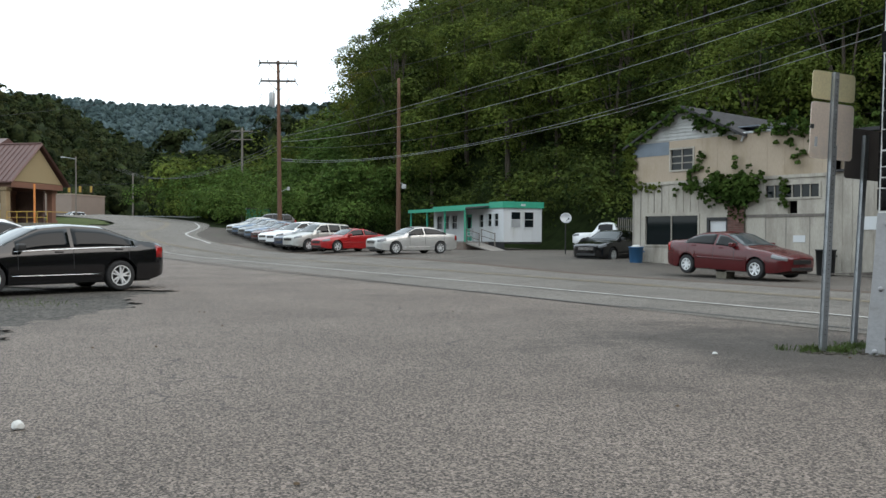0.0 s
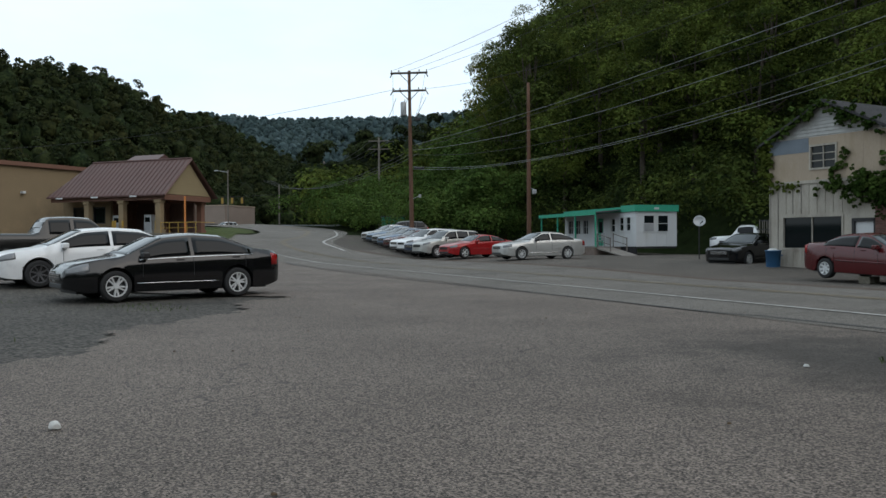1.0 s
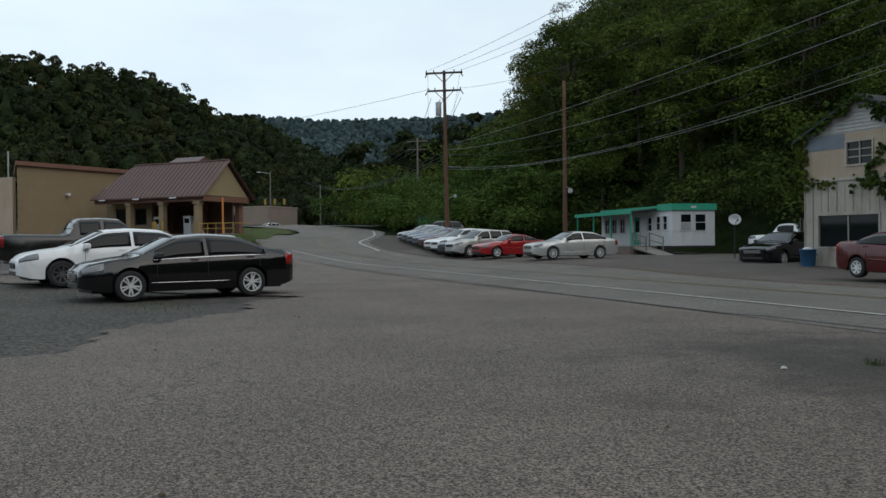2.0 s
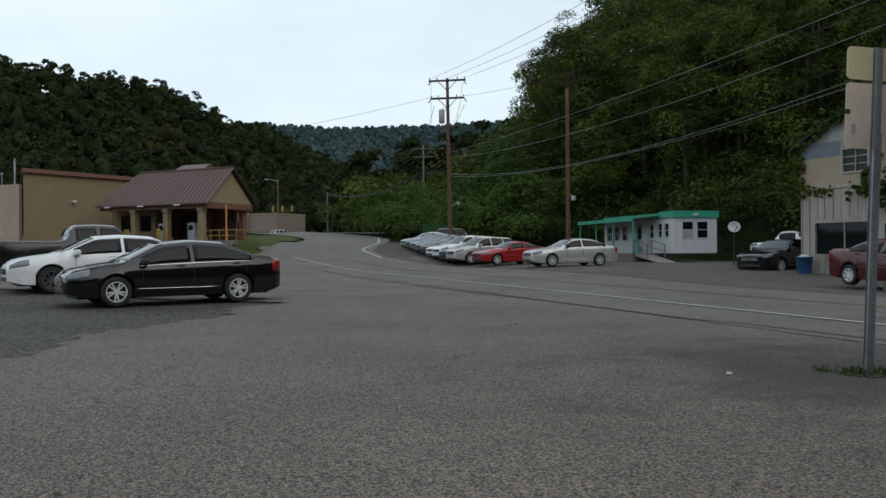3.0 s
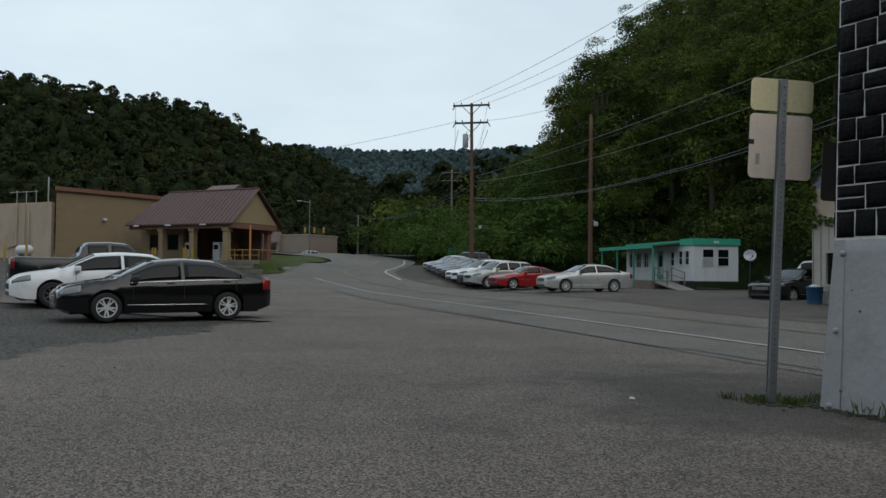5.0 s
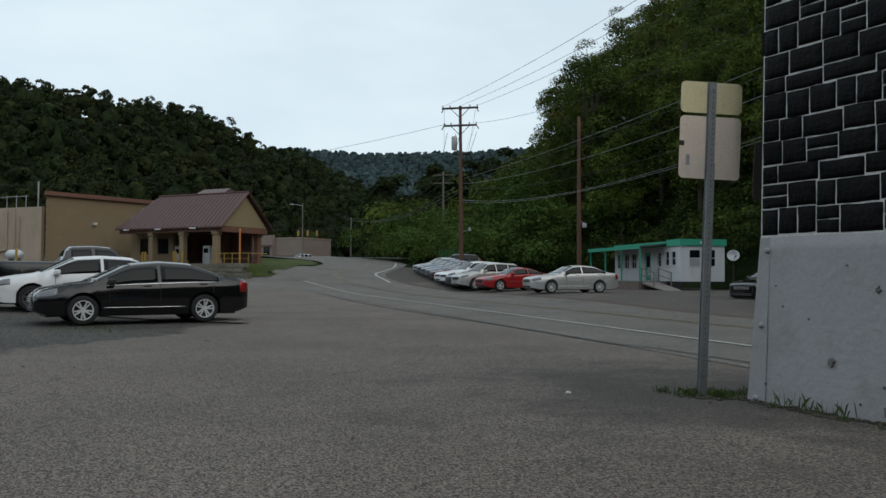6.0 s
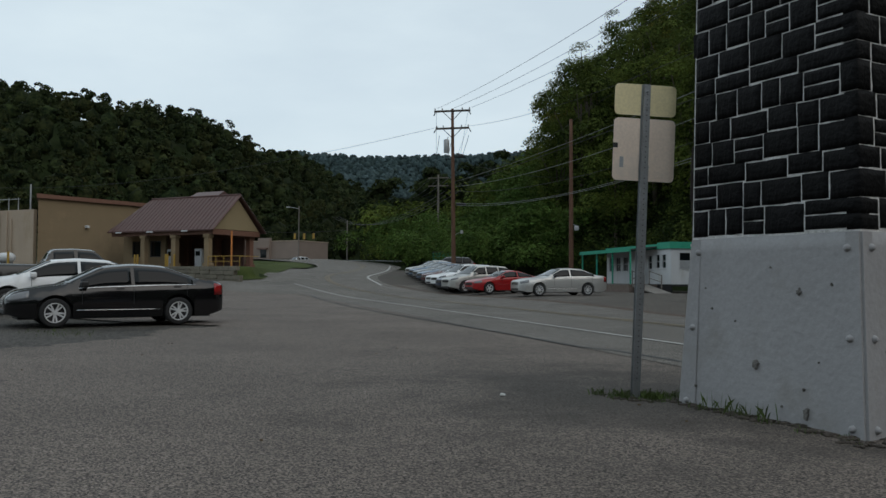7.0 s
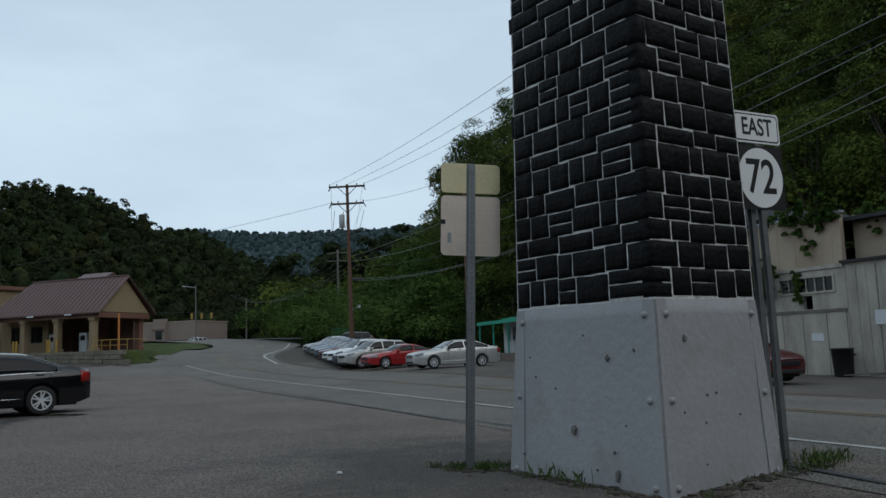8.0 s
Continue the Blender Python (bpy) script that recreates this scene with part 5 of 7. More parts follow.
gb = part("gable", bm, M_GABLE, bank, "pale yellow lap-sided gable")
for k in range(12):
    z = EV + 0.04 + 0.2 * k
    h = (z - EV) / (RG - 0.25 - EV)
    if h < 0.9:
        part("lap_board", boxes((CL, CD / 2 * h, z, CL + 0.018, CD - CD / 2 * h, z + 0.03)), M_GABLE, gb)
for y0, y1 in ((-0.5, ridge_y), (CD + 0.5, ridge_y)):
    part("barge_board", rods([((CL + 0.3, y0, EV - 0.12), (CL + 0.3, y1, RG - 0.06), 0.09)], 4), M_ROOFRED, bank)
part("canopy_beam", boxes((0, -0.1, EV - 0.42, CL, 0.2, EV - 0.02), (0, CD - 0.2, EV - 0.42, CL, CD + 0.1, EV - 0.02), (CL - 0.3, 0.2, EV - 0.42, CL, CD - 0.2, EV - 0.02)), M_BANKTRIM, bank, "brown canopy beam")
part("canopy_ceiling", boxes((0, 0.2, EV - 0.1, CL - 0.3, CD - 0.2, EV - 0.05)), M_TAN, bank)
for x, y in ((3.5, 0.05), (6.75, 0.05), (10.1, 0.05), (10.1, CD - 0.4), (6.75, CD - 0.4), (3.5, CD - 0.4)):
    bm = boxes((x - 0.22, y - 0.2, 0.0, x + 0.22, y + 0.24, 2.5), (x - 0.30, y - 0.28, 0.0, x + 0.30, y + 0.32, 0.35), (x - 0.29, y - 0.27, 2.3, x + 0.29, y + 0.31, 2.55), bevel=0.02)
    part("column", bm, M_BANK if y < 1 else M_BANKTRIM, bank, "square stucco column")
part("teller_wall", wall_with_holes(-0.5, 4.2, 0, EV, [(0.5, 1.9, 0.9, 2.2), (2.5, 3.7, 0.9, 2.2)], 1.6, 1.85), M_BANK, bank)
part("teller_wall", boxes((-0.5, CD + 0.2, 0, 9.0, CD + 0.4, EV)), M_FARDARK, bank)
for x0, x1 in ((0.5, 1.9), (2.5, 3.7)):
    window(bank, x0, x1, 0.9, 2.2, 1, 1, M_METAL_D, "teller_window", y=1.7)
for x in (2.9, 3.2, 6.2, 6.4, 7.1, 9.3, 9.5):
    b = part("bollard", turned([(0.08, 0), (0.08, 1.0), (0.05, 1.05)], 10), M_YPAINT, bank, "yellow steel bollard")
    b.location = (x, -0.35 if x < 9 else 0.6, 0)
for x, y in ((5.2, 1.4), (8.3, 1.2)):
    k = part("teller_machine", boxes((x - 0.35, y - 0.3, 0, x + 0.35, y + 0.3, 1.5), bevel=0.04), M_METAL_G, bank, "grey drive-up teller machine")
    part("screen", boxes((x - 0.22, y - 0.315, 0.95, x + 0.22, y - 0.302, 1.3)), M_GLASS, k)
part("clearance_post", rods([((CL + 1.3, 0.5, 0), (CL + 1.3, 0.5, 2.75), 0.07)]), M_OPAINT, bank, "orange steel clearance post")
for k in range(5):
    part("handrail_post", rods([((CL + 0.3 + 0.75 * k, -0.9, -0.3), (CL + 0.3 + 0.75 * k, -0.9, 0.85), 0.025)]), M_YPAINT, bank)
part("handrail", rods([((CL + 0.3, -0.9, 0.83), (CL + 3.3, -0.9, 0.83), 0.025), ((CL + 0.3, -0.9, 0.45), (CL + 3.3, -0.9, 0.45), 0.02), ((CL + 3.3, -0.9, 0.83), (CL + 3.3, 1.2, 0.83), 0.025)]), M_YPAINT, bank, "yellow pipe handrail")
for x in (1.2, 4.6, 8.2):
    part("canopy_light", boxes((x - 0.3, -0.52, EV - 0.2, x + 0.3, -0.46, EV - 0.1)), M_WHITE, bank)

# main block behind the canopy
P1, P2 = Vector((-40.6, 57.6, 0)), Vector((-37.3, 65.6, 0))
blk = thing("bank_hall", frame_at((P1.x, P1.y, bz), P2 - P1), "flat-roofed ochre stucco bank hall with terracotta coping", "building")
LB = (P2 - P1).length + 2.5
HB_ = 5.45


def prism(pts, z0, z1):
    bm = bmesh.new()
    bmesh.ops.convex_hull(bm, input=[bm.verts.new((x, y, z)) for z in (z0, z1) for x, y in pts])
    return bm


part("wall", prism(((0, 0), (LB, 0), (LB + 6.4, 10.1), (6.4, 10.1)), -0.3, HB_), M_BANK, blk)
part("coping", prism(((-0.3, -0.25), (LB + 0.2, -0.25), (LB + 6.7, 10.4), (6.2, 10.4)), HB_, HB_ + 0.32), M_BANKTRIM, blk, "terracotta metal coping")
part("roof", prism(((0.3, 0.3), (LB - 0.1, 0.3), (LB + 6.2, 10.0), (6.6, 10.0)), HB_ + 0.32, HB_ + 0.34), M_ROOFDARK, blk)
for k in range(9):
    part("quoin", boxes((-0.03, -0.03, -0.2 + 0.6 * k, 0.55 if k % 2 else 0.38, 0.0, 0.3 + 0.6 * k)), M_BANK, blk)
part("wall_lamp", boxes((4.0, -0.35, 3.3, 4.25, 0, 3.5), bevel=0.03), M_WHITE, blk, "small white wall lamp")
wing = thing("bank_service_wing", frame_at((-59.8, 62.2, bz), (0.96, -0.22)), "tan service wing of the bank with wall pipes", "building")
part("wall", boxes((0, 0, -0.3, 19.0, 0.3, 4.6)), M_TAN, wing)
part("wall", boxes((0, 0.3, -0.3, 0.3, 10, 4.6)), M_TAN, wing)
part("roof", boxes((0.3, 0.3, 4.3, 19.0, 10, 4.5)), M_ROOFDARK, wing)
part("roof_rail", rods([((x, 0.2, 4.6), (x, 0.2, 5.6), 0.03) for x in (14.8, 15.9, 17.0)] + [((18.5, 0.1, 3.0), (18.5, 0.1, 6.6), 0.06), ((14.0, 0.2, 5.5), (17.2, 0.2, 5.5), 0.025)]), M_METAL_G, wing)
part("wall_pipe", rods([((15.2, -0.1, 1.2), (15.2, -0.1, 4.5), 0.06), ((16.1, -0.1, 1.0), (16.1, -0.1, 4.5), 0.06), ((15.2, -0.1, 1.2), (14.2, -0.1, 1.0), 0.06), ((16.6, -0.1, 1.2), (16.6, -0.1, 3.9), 0.05)]), M_TAN, wing)
tank = thing("gas_tank", frame_at((-42.4, 56.4, bz), (0.96, -0.25)), "white horizontal gas tank on short legs", "tank")
o = part("body", turned([(0.05, -0.75), (0.3, -0.68), (0.38, -0.5), (0.38, 0.5), (0.3, 0.68), (0.05, 0.75)], 16), M_WHITE, tank, smooth=True)
o.matrix_basis = Matrix.Translation((0, 0, 0.75)) @ Matrix.Rotation(math.pi / 2, 4, "Y")
for x in (-0.4, 0.4):
    part("leg", boxes((x - 0.06, -0.25, -0.1, x + 0.06, 0.25, 0.5)), M_METAL_G, tank)
for dx in (-1.4, 1.0):
    b = thing("bollard", pose(-42.4 + dx, 55.6 - dx * 0.25, bz), "yellow steel bollard beside the gas tank", "bollard", "tank bollards")
    part("post", turned([(0.09, -0.2), (0.09, 1.15), (0.05, 1.2)], 10), M_YPAINT, b)
# roof gables of buildings behind
hb = thing("back_roof", frame_at((-36.9, 74.0, 2.2), (0.963, -0.27)), "maroon metal roof of a building behind the bank", "building")
part("wall", boxes((0, 0, -1.0, 3.2, 3.2, 6.3)), M_BANK, hb)
bm = bmesh.new()
vs = [bm.verts.new(p) for p in ((-0.3, -0.3, 6.3), (3.5, -0.3, 6.3), (3.5, 3.5, 6.3), (-0.3, 3.5, 6.3), (-0.1, 1.6, 7.3), (3.3, 1.6, 7.3))]
bmesh.ops.convex_hull(bm, input=vs)
part("roof", bm, M_ROOFRED, hb)
# terrace wall of the bank
tw = thing("terrace_wall", frame_at((-36.2 + BA.x * -2 + BB.x * -3.3, 60.8 + BA.y * -2 + BB.y * -3.3, 0.0), BA), "low mossy stone retaining wall along the bank's terrace", "retaining wall")
rw = random.Random(4)
for r in range(4):
    x = 0.0
    while x < 17.4:
        w = rw.uniform(0.5, 0.95)
        z0 = float(base_height(-38.1 + BA.x * x - 0.6, 59.3 + BA.y * x - 1.4)) - 0.2
        z1 = 1.93
        if z1 - z0 > 0.1:
            hz = (z1 - z0) / 4
            part("stone", boxes((x, -0.15 - rw.uniform(0, 0.05), z0 + r * hz, x + w - 0.02, 0.2, z0 + (r + 1) * hz - 0.02), bevel=0.02), M_RETAIN, tw)
        x += w

# ---- far shops at the junction ----
fs = thing("far_shop", frame_at((-68.5, 152, 5.2), (0.97, -0.25)), "low pinkish block building at the far junction", "building")
part("wall", boxes((0, 0, -0.5, 14.8, 10, 2.85)), M_FARBLD, fs)
part("coping", boxes((-0.1, -0.1, 2.85, 14.9, 10.1, 3.0)), M_TAN, fs)
part("entrance", boxes((6.0, -0.8, -0.5, 8.6, 0, 3.5)), M_FARBLD, fs, "raised entrance bay")
part("doorway", boxes((6.6, -0.85, -0.3, 8.0, -0.8, 1.3)), M_GLASS, fs)
part("awning", boxes((6.2, -1.5, 1.3, 8.4, -0.8, 1.6)), M_FARDARK, fs)
fs2 = thing("far_shop", frame_at((-80.5, 154, 5.2), (0.97, -0.25)), "low dark brick building at the far junction", "building")
part("wall", boxes((0, 0, -0.5, 11.7, 9, 3.4)), M_FARDARK, fs2)
part("window", boxes((2, -0.03, 0.4, 7, 0, 2.4)), M_GLASS, fs2)
part("sign_panel", boxes((7.6, -1.2, 0.3, 9.2, -1.1, 1.6)), M_WHITE, fs2)
gr = thing("guard_rail", frame_at((-48, 135, float(base_height(-48, 135))), (0.95, 0.1)), "grey steel guard rail along the far bend", "guard rail")
part("rail", boxes((0, 0, 0.45, 26, 0.06, 0.75), bevel=0.02), M_METAL_G, gr)
for k in range(10):
    part("post", boxes((0.5 + 2.7 * k, 0.06, -0.5, 0.65 + 2.7 * k, 0.2, 0.7)), M_METAL_G, gr)
# house on the far hillside
fh = thing("hillside_house", frame_at((-46, 262, float(height(-46, 262)) + 3.0), (1, 0.1)), "pale house among the trees on the far hillside", "house")
part("wall", boxes((0, 0, -4, 12, 7, 3.2)), M_GREYCLAP, fh)
part("roof", boxes((-0.5, -0.5, 3.2, 12.5, 7.5, 3.6), (1, 2, 3.6, 11, 5, 4.8)), M_ROOFDARK, fh)
for x in (1.5, 4.5, 8.5):
    part("window", boxes((x, -0.05, 0.8, x + 1.4, 0, 2.2)), M_GLASS, fh)


# ---- vehicles ----
def lerp_pts(pts, x):
    return float(np.interp(x, [p[0] for p in pts], [p[1] for p in pts]))


def paint(name, color, metal=0.25, rough=0.28, coat=0.3):
    return mat(name, color, rough, metal=metal, var=0.10, scale=1.2, fine=300, coat=coat, stain=tuple(0.8 * v + 0.004 for v in color), stain_scale=1.5, stain_amount=0.25, spec=0.45)


WHEELS = {}


def wheel_mesh(r, rim_r, spokes, m_rim):
    """Tyre and rim meshes about the y axis; the outer side faces -y."""
    key = (r, rim_r, spokes, m_rim.name)
    if key in WHEELS:
        return WHEELS[key]
    tw_ = 0.105
    bm = turned([(rim_r, -tw_), (rim_r + 0.02, -tw_ - 0.008), (r - 0.03, -tw_ - 0.004), (r - 0.006, -tw_ + 0.02), (r, 0), (r - 0.006, tw_ - 0.02), (r - 0.03, tw_), (rim_r, tw_)], 28)
    bmesh.ops.delete(bm, geom=[f for f in bm.faces if len(f.verts) > 4], context="FACES_ONLY")
    rot = Matrix.Rotation(-math.pi / 2, 4, "X")
    bm.transform(rot)
    tyre = bpy.data.meshes.new("tyre")
    bm.to_mesh(tyre)
    bm.free()
    tyre.materials.append(M_TYRE)
    bm = bmesh.new()
    for ra, rb_, y0, y1 in ((rim_r - 0.022, rim_r + 0.004, -0.105, 0.05),):
        n = 28
        q = [[bm.verts.new((rr * math.cos(2 * math.pi * i / n), yy, rr * math.sin(2 * math.pi * i / n))) for i in range(n)] for rr, yy in ((ra, y1), (ra, y0), (rb_, y0), (rb_, y1))]
        for a, b in zip(q, q[1:]):
            for i in range(n):
                j = (i + 1) % n
                bm.faces.new((a[i], a[j], b[j], b[i]))
    for k in range(spokes):
        a = 2 * math.pi * k / spokes
        if spokes == 10:
            a = 2 * math.pi * (k // 2) / 5 + (0.20 if k % 2 else -0.20)
        d, t = Vector((math.cos(a), 0, math.sin(a))), Vector((-math.sin(a), 0, math.cos(a)))
        w0, w1 = 0.030, 0.024
        if spokes > 7:
            w0, w1 = 0.018, 0.014
        p0, p1 = d * 0.03, d * (rim_r - 0.01)
        vs = []
        for p, w, y in ((p0, w0, -0.085), (p1, w1, -0.098)):
            for s_ in (-1, 1):
                vs.append(bm.verts.new(p + t * w * s_ + Vector((0, y, 0))))
                vs.append(bm.verts.new(p + t * w * s_ * 1.2 + Vector((0, y + 0.04, 0))))
        bmesh.ops.convex_hull(bm, input=vs)
    hub = [bm.verts.new((0.055 * math.cos(i * math.pi / 6), y, 0.055 * math.sin(i * math.pi / 6))) for y in (-0.1, -0.05) for i in range(12)]
    bmesh.ops.convex_hull(bm, input=hub)
    bmesh.ops.recalc_face_normals(bm, faces=bm.faces)
    rim = bpy.data.meshes.new("rim")
    bm.to_mesh(rim)
    bm.free()
    rim.materials.append(m_rim)
    # dark backing disc, put in for the shade behind the spokes
    bm = turned([(rim_r, -0.03), (rim_r, 0.0)], 20)
    bm.transform(rot)
    disc = bpy.data.meshes.new("wheel_backing")
    bm.to_mesh(disc)
    bm.free()
    disc.materials.append(M_METAL_D)
    WHEELS[key] = tyre, rim, disc
    return WHEELS[key]


def vehicle(name, m, label, category, colour, L=4.8, W=0.91, wb=2.73, fo=0.95, H=1.45, top=None, belt=((0, 0.72), (4.8, 0.98)), cabin=(1.35, 2.15, 3.35, 4.1), pillars=(2.62, 2.72), r=0.33, rim=0.225, spokes=10, m_rim=None, zb=0.20, lamp=(0.05, 0.62), tail_z=(0.72, 0.95), group="", chrome=True, cladding=False, squat=0.0, tail_x=0.26, side_end=None):
    car = thing(name, m, label, category, group)
    body_c = colour
    xc, xr0, xr1, xd = cabin
    top = top or [(0, 0.70), (0.07, 0.80), (xc - 0.7, 0.91), (xc, 1.0), (xr0, H - 0.03), ((xr0 + xr1) / 2, H), (xr1, H - 0.06), (xd, 1.04), (L - 0.18, 1.02), (L, 0.93)]
    tail = top
    axles = (fo, fo + wb)
    zc = r
    Ra = r + 0.045

    def smooth_top(x):
        return (lerp_pts(tail, x - 0.10) + 2 * lerp_pts(tail, x) + lerp_pts(tail, x + 0.10)) / 4

    def half(x):
        f = max(0.0, 1 - x / 0.85)
        b = max(0.0, 1 - (L - x) / 0.75)
        return W * (1 - 0.15 * f ** 1.6 - 0.24 * max(0.0, 1 - x / 0.3) ** 2 - 0.12 * b ** 1.8 - 0.12 * max(0.0, 1 - (L - x) / 0.25) ** 2)

    def ring(x):
        w, zt = half(x), smooth_top(x)
        b0 = zb + 0.10 * max(0, 1 - x / 0.35) + 0.12 * max(0, 1 - (L - x) / 0.4)
        z1 = b0
        for a in axles:
            if abs(x - a) < Ra:
                z1 = max(z1, zc + math.sqrt(Ra * Ra - (x - a) ** 2))
        bl = min(lerp_pts(belt, x), zt - 0.015)
        h = max(0.0, min(1.0, (zt - bl) / max(0.05, H - lerp_pts(belt, x))))
        yt = w * (0.90 - 0.22 * h)
        zm = max(0.52, z1 + 0.03)
        zs = max(bl - 0.11, zm + 0.02)
        return [(0, z1), (0.80 * w, z1), (0.965 * w, z1 + 0.015), (w, zm), (w * 0.992, zs), (w * 0.955, max(bl, zs + 0.012)), (yt, zt - 0.035 if h > 0.3 else zt - 0.012), (yt * 0.80, zt), (0, zt + 0.022)]

    xs = sorted({0.02, 0.15, 0.2, 0.25, round(L - 0.02, 3), round(L - 0.15, 3), round(L - 0.22, 3), *[round(v, 3) for v in np.linspace(0, L, 34)], *[round(a + k * Ra, 3) for a in axles for k in (-1.0, -0.985, -0.93, -0.8, -0.62, -0.4, -0.2, 0, 0.2, 0.4, 0.62, 0.8, 0.93, 0.985, 1.0)], 0.05, 0.1, L - 0.05, L - 0.1, xc, xr0, xr1, xd})
    bm = bmesh.new()
    rows = []
    for x in xs:
        p = ring(x)
        row = [bm.verts.new((x, -y, z)) for y, z in p] + [bm.verts.new((x, y, z)) for y, z in p[-2:0:-1]]
        rows.append(row)
    n = len(rows[0])
    for a, b in zip(rows, rows[1:]):
        for i in range(n):
            j = (i + 1) % n
            bm.faces.new((a[i], b[i], b[j], a[j]))
    bm.faces.new(rows[0])
    bm.faces.new(rows[-1][::-1])
    bmesh.ops.recalc_face_normals(bm, faces=bm.faces)
    body = part("body", bm, body_c, car, smooth=True)
    body.data.set_sharp_from_angle(angle=radians(42))

    def at(x, v, side):
        p = ring(x)
        i = min(int(v), len(p) - 2)
        t = v - i
        y = p[i][0] * (1 - t) + p[i + 1][0] * t
        z = p[i][1] * (1 - t) + p[i + 1][1] * t
        return Vector((x, side * y, z))

    def skin(nm, x0, x1, v0, v1, side, material, off=0.006, nx=8, nv=3, parent=None, edge=None, both=False):
        """A panel lying on the body between two stations and two levels of its section, slightly proud."""
        bm = bmesh.new()
        g = []
        for i in range(nx + 1):
            x = x0 + (x1 - x0) * i / nx
            row = []
            if both:
                ks = [(-1, v0 + (v1 - v0) * k / nv) for k in range(nv + 1)] + [(1, v1 - (v1 - v0) * k / nv) for k in range(1, nv + 1)]
            else:
                ks = [(side, v0 + (v1 - v0) * k / nv) for k in range(nv + 1)]
            for s_, v in ks:
                if edge:
                    v = edge(x, v)
                e = 0.02
                p = at(x, v, s_)
                tx = at(min(x + e, L), v, s_) - at(max(x - e, 0), v, s_)
                tv = at(x, min(v + 0.1, 7.99), s_) - at(x, max(v - 0.1, 0), s_)
                nn = tx.cross(tv)
                if nn.length < 1e-9:
                    nn = Vector((0, 0, 1))
                nn.normalize()
                if nn.dot(Vector((0, s_ if abs(p.y) > 0.2 else 0, 0.6))) < 0:
                    nn = -nn
                row.append(bm.verts.new(p + nn * off))
            g.append(row)
        for a, b in zip(g, g[1:]):
            for i in range(len(a) - 1):
                bm.faces.new((a[i], b[i], b[i + 1], a[i + 1]))
        bmesh.ops.recalc_face_normals(bm, faces=bm.faces)
        ext = bmesh.ops.solidify(bm, geom=list(bm.faces), thickness=0.004)
        return part(nm, bm, material, parent or car, smooth=True)

    # glass
    skin("windscreen", xc + 0.06, xr0 - 0.03, 6.12, 7.999, 0, M_WSCREEN, both=True, nv=5)
    skin("rear_window", xr1 + 0.06, xd - 0.08, 6.15, 7.999, 0, M_GLASS_CAR, both=True, nv=5)
    lo_x, hi_x = xc + 0.36, (side_end or xd - 0.22)
    cuts = [lo_x, *pillars, hi_x]
    for side in (-1, 1):
        for a, b in zip(cuts[::2], cuts[1::2]):
            skin("side_window", a, b, 5.10, 5.90, side, M_GLASS_CAR, nx=10, nv=4)
        if chrome:
            skin("window_trim", lo_x - 0.05, hi_x + 0.05, 5.02, 5.055, side, M_CHROME, off=0.008, nx=12, nv=1)
        if chrome:
            skin("door_trim", fo + Ra + 0.06, fo + wb - Ra - 0.04, 2.53, 2.57, side, M_CHROME, off=0.009, nx=8, nv=1)
        hl = skin("headlight", lamp[0], lamp[1] - 0.16, 4.25, 5.7, side, M_LAMP, nx=6, nv=4)
        skin("tail_light", L - tail_x, L - 0.03, 3.6, 5.3, side, M_TAIL, nx=5, nv=3)
        if cladding:
            skin("sill_trim", fo + Ra + 0.03, fo + wb - Ra - 0.03, 2.0, 2.75, side, M_PLASTIC if cladding else body_c, off=0.012, nx=8, nv=2)
        if not chrome and not cladding:
            skin("door_moulding", fo + Ra + 0.08, fo + wb - Ra - 0.05, 3.1, 3.22, side, body_c, off=0.009, nx=8, nv=1)
        for x in (pillars[0] - 0.25, hi_x - 0.38) if len(pillars) > 1 else (cuts[-1] - 0.3,):
            p = at(x, 4.75, side)
            part("door_handle", boxes((x - 0.09, p.y - 0.02, p.z - 0.02, x + 0.09, p.y + 0.02, p.z + 0.012), bevel=0.008), body_c, car)
        for x in (lo_x + 0.02, *[q + 0.05 for q in pillars[:1]], hi_x - 0.15):
            q0, q1 = at(x, 3.0, side), at(x, 4.95, side)
            part("door_gap", rods([(q0, at(x, 4.0, side), 0.006), (at(x, 4.0, side), q1, 0.006)], 4), M_PLASTIC, car)
        p = at(xc + 0.42, 5.15, side)
        part("mirror", boxes((p.x - 0.09, min(p.y, p.y + side * 0.20), p.z - 0.01, p.x + 0.07, max(p.y, p.y + side * 0.20), p.z + 0.13), bevel=0.035), body_c if not chrome else M_PLASTIC, car)
        for a in axles:
            tyre, rm, disc = wheel_mesh(r, rim, spokes, m_rim or M_RIM)
            w = new("wheel")
            w.parent = car
            w.matrix_basis = Matrix.Translation((a, side * (W - 0.10), r)) @ (Matrix.Rotation(math.pi, 4, "Z") if side > 0 else Matrix.Identity(4)) @ Matrix.Rotation(0.3 * a, 4, "Y")
            for nm, me in (("tyre", tyre), ("rim", rm), ("wheel_backing", disc)):
                o = new(nm, me)
                o.parent = w
    # dark underbody and wheel wells
    part("underbody", boxes((0.25, -W + 0.28, zb - 0.02, L - 0.3, W - 0.28, zb + 0.2), (fo - Ra, -W + 0.22, zb, fo + Ra, W - 0.22, 0.72), (fo + wb - Ra, -W + 0.22, zb, fo + wb + Ra, W - 0.22, 0.72)), M_PLASTIC, car)
    fz = smooth_top(0.0)
    part("grille", boxes((-0.018, -0.40, fz - 0.17, 0.02, 0.40, fz - 0.03), bevel=0.012), M_PLASTIC, car)
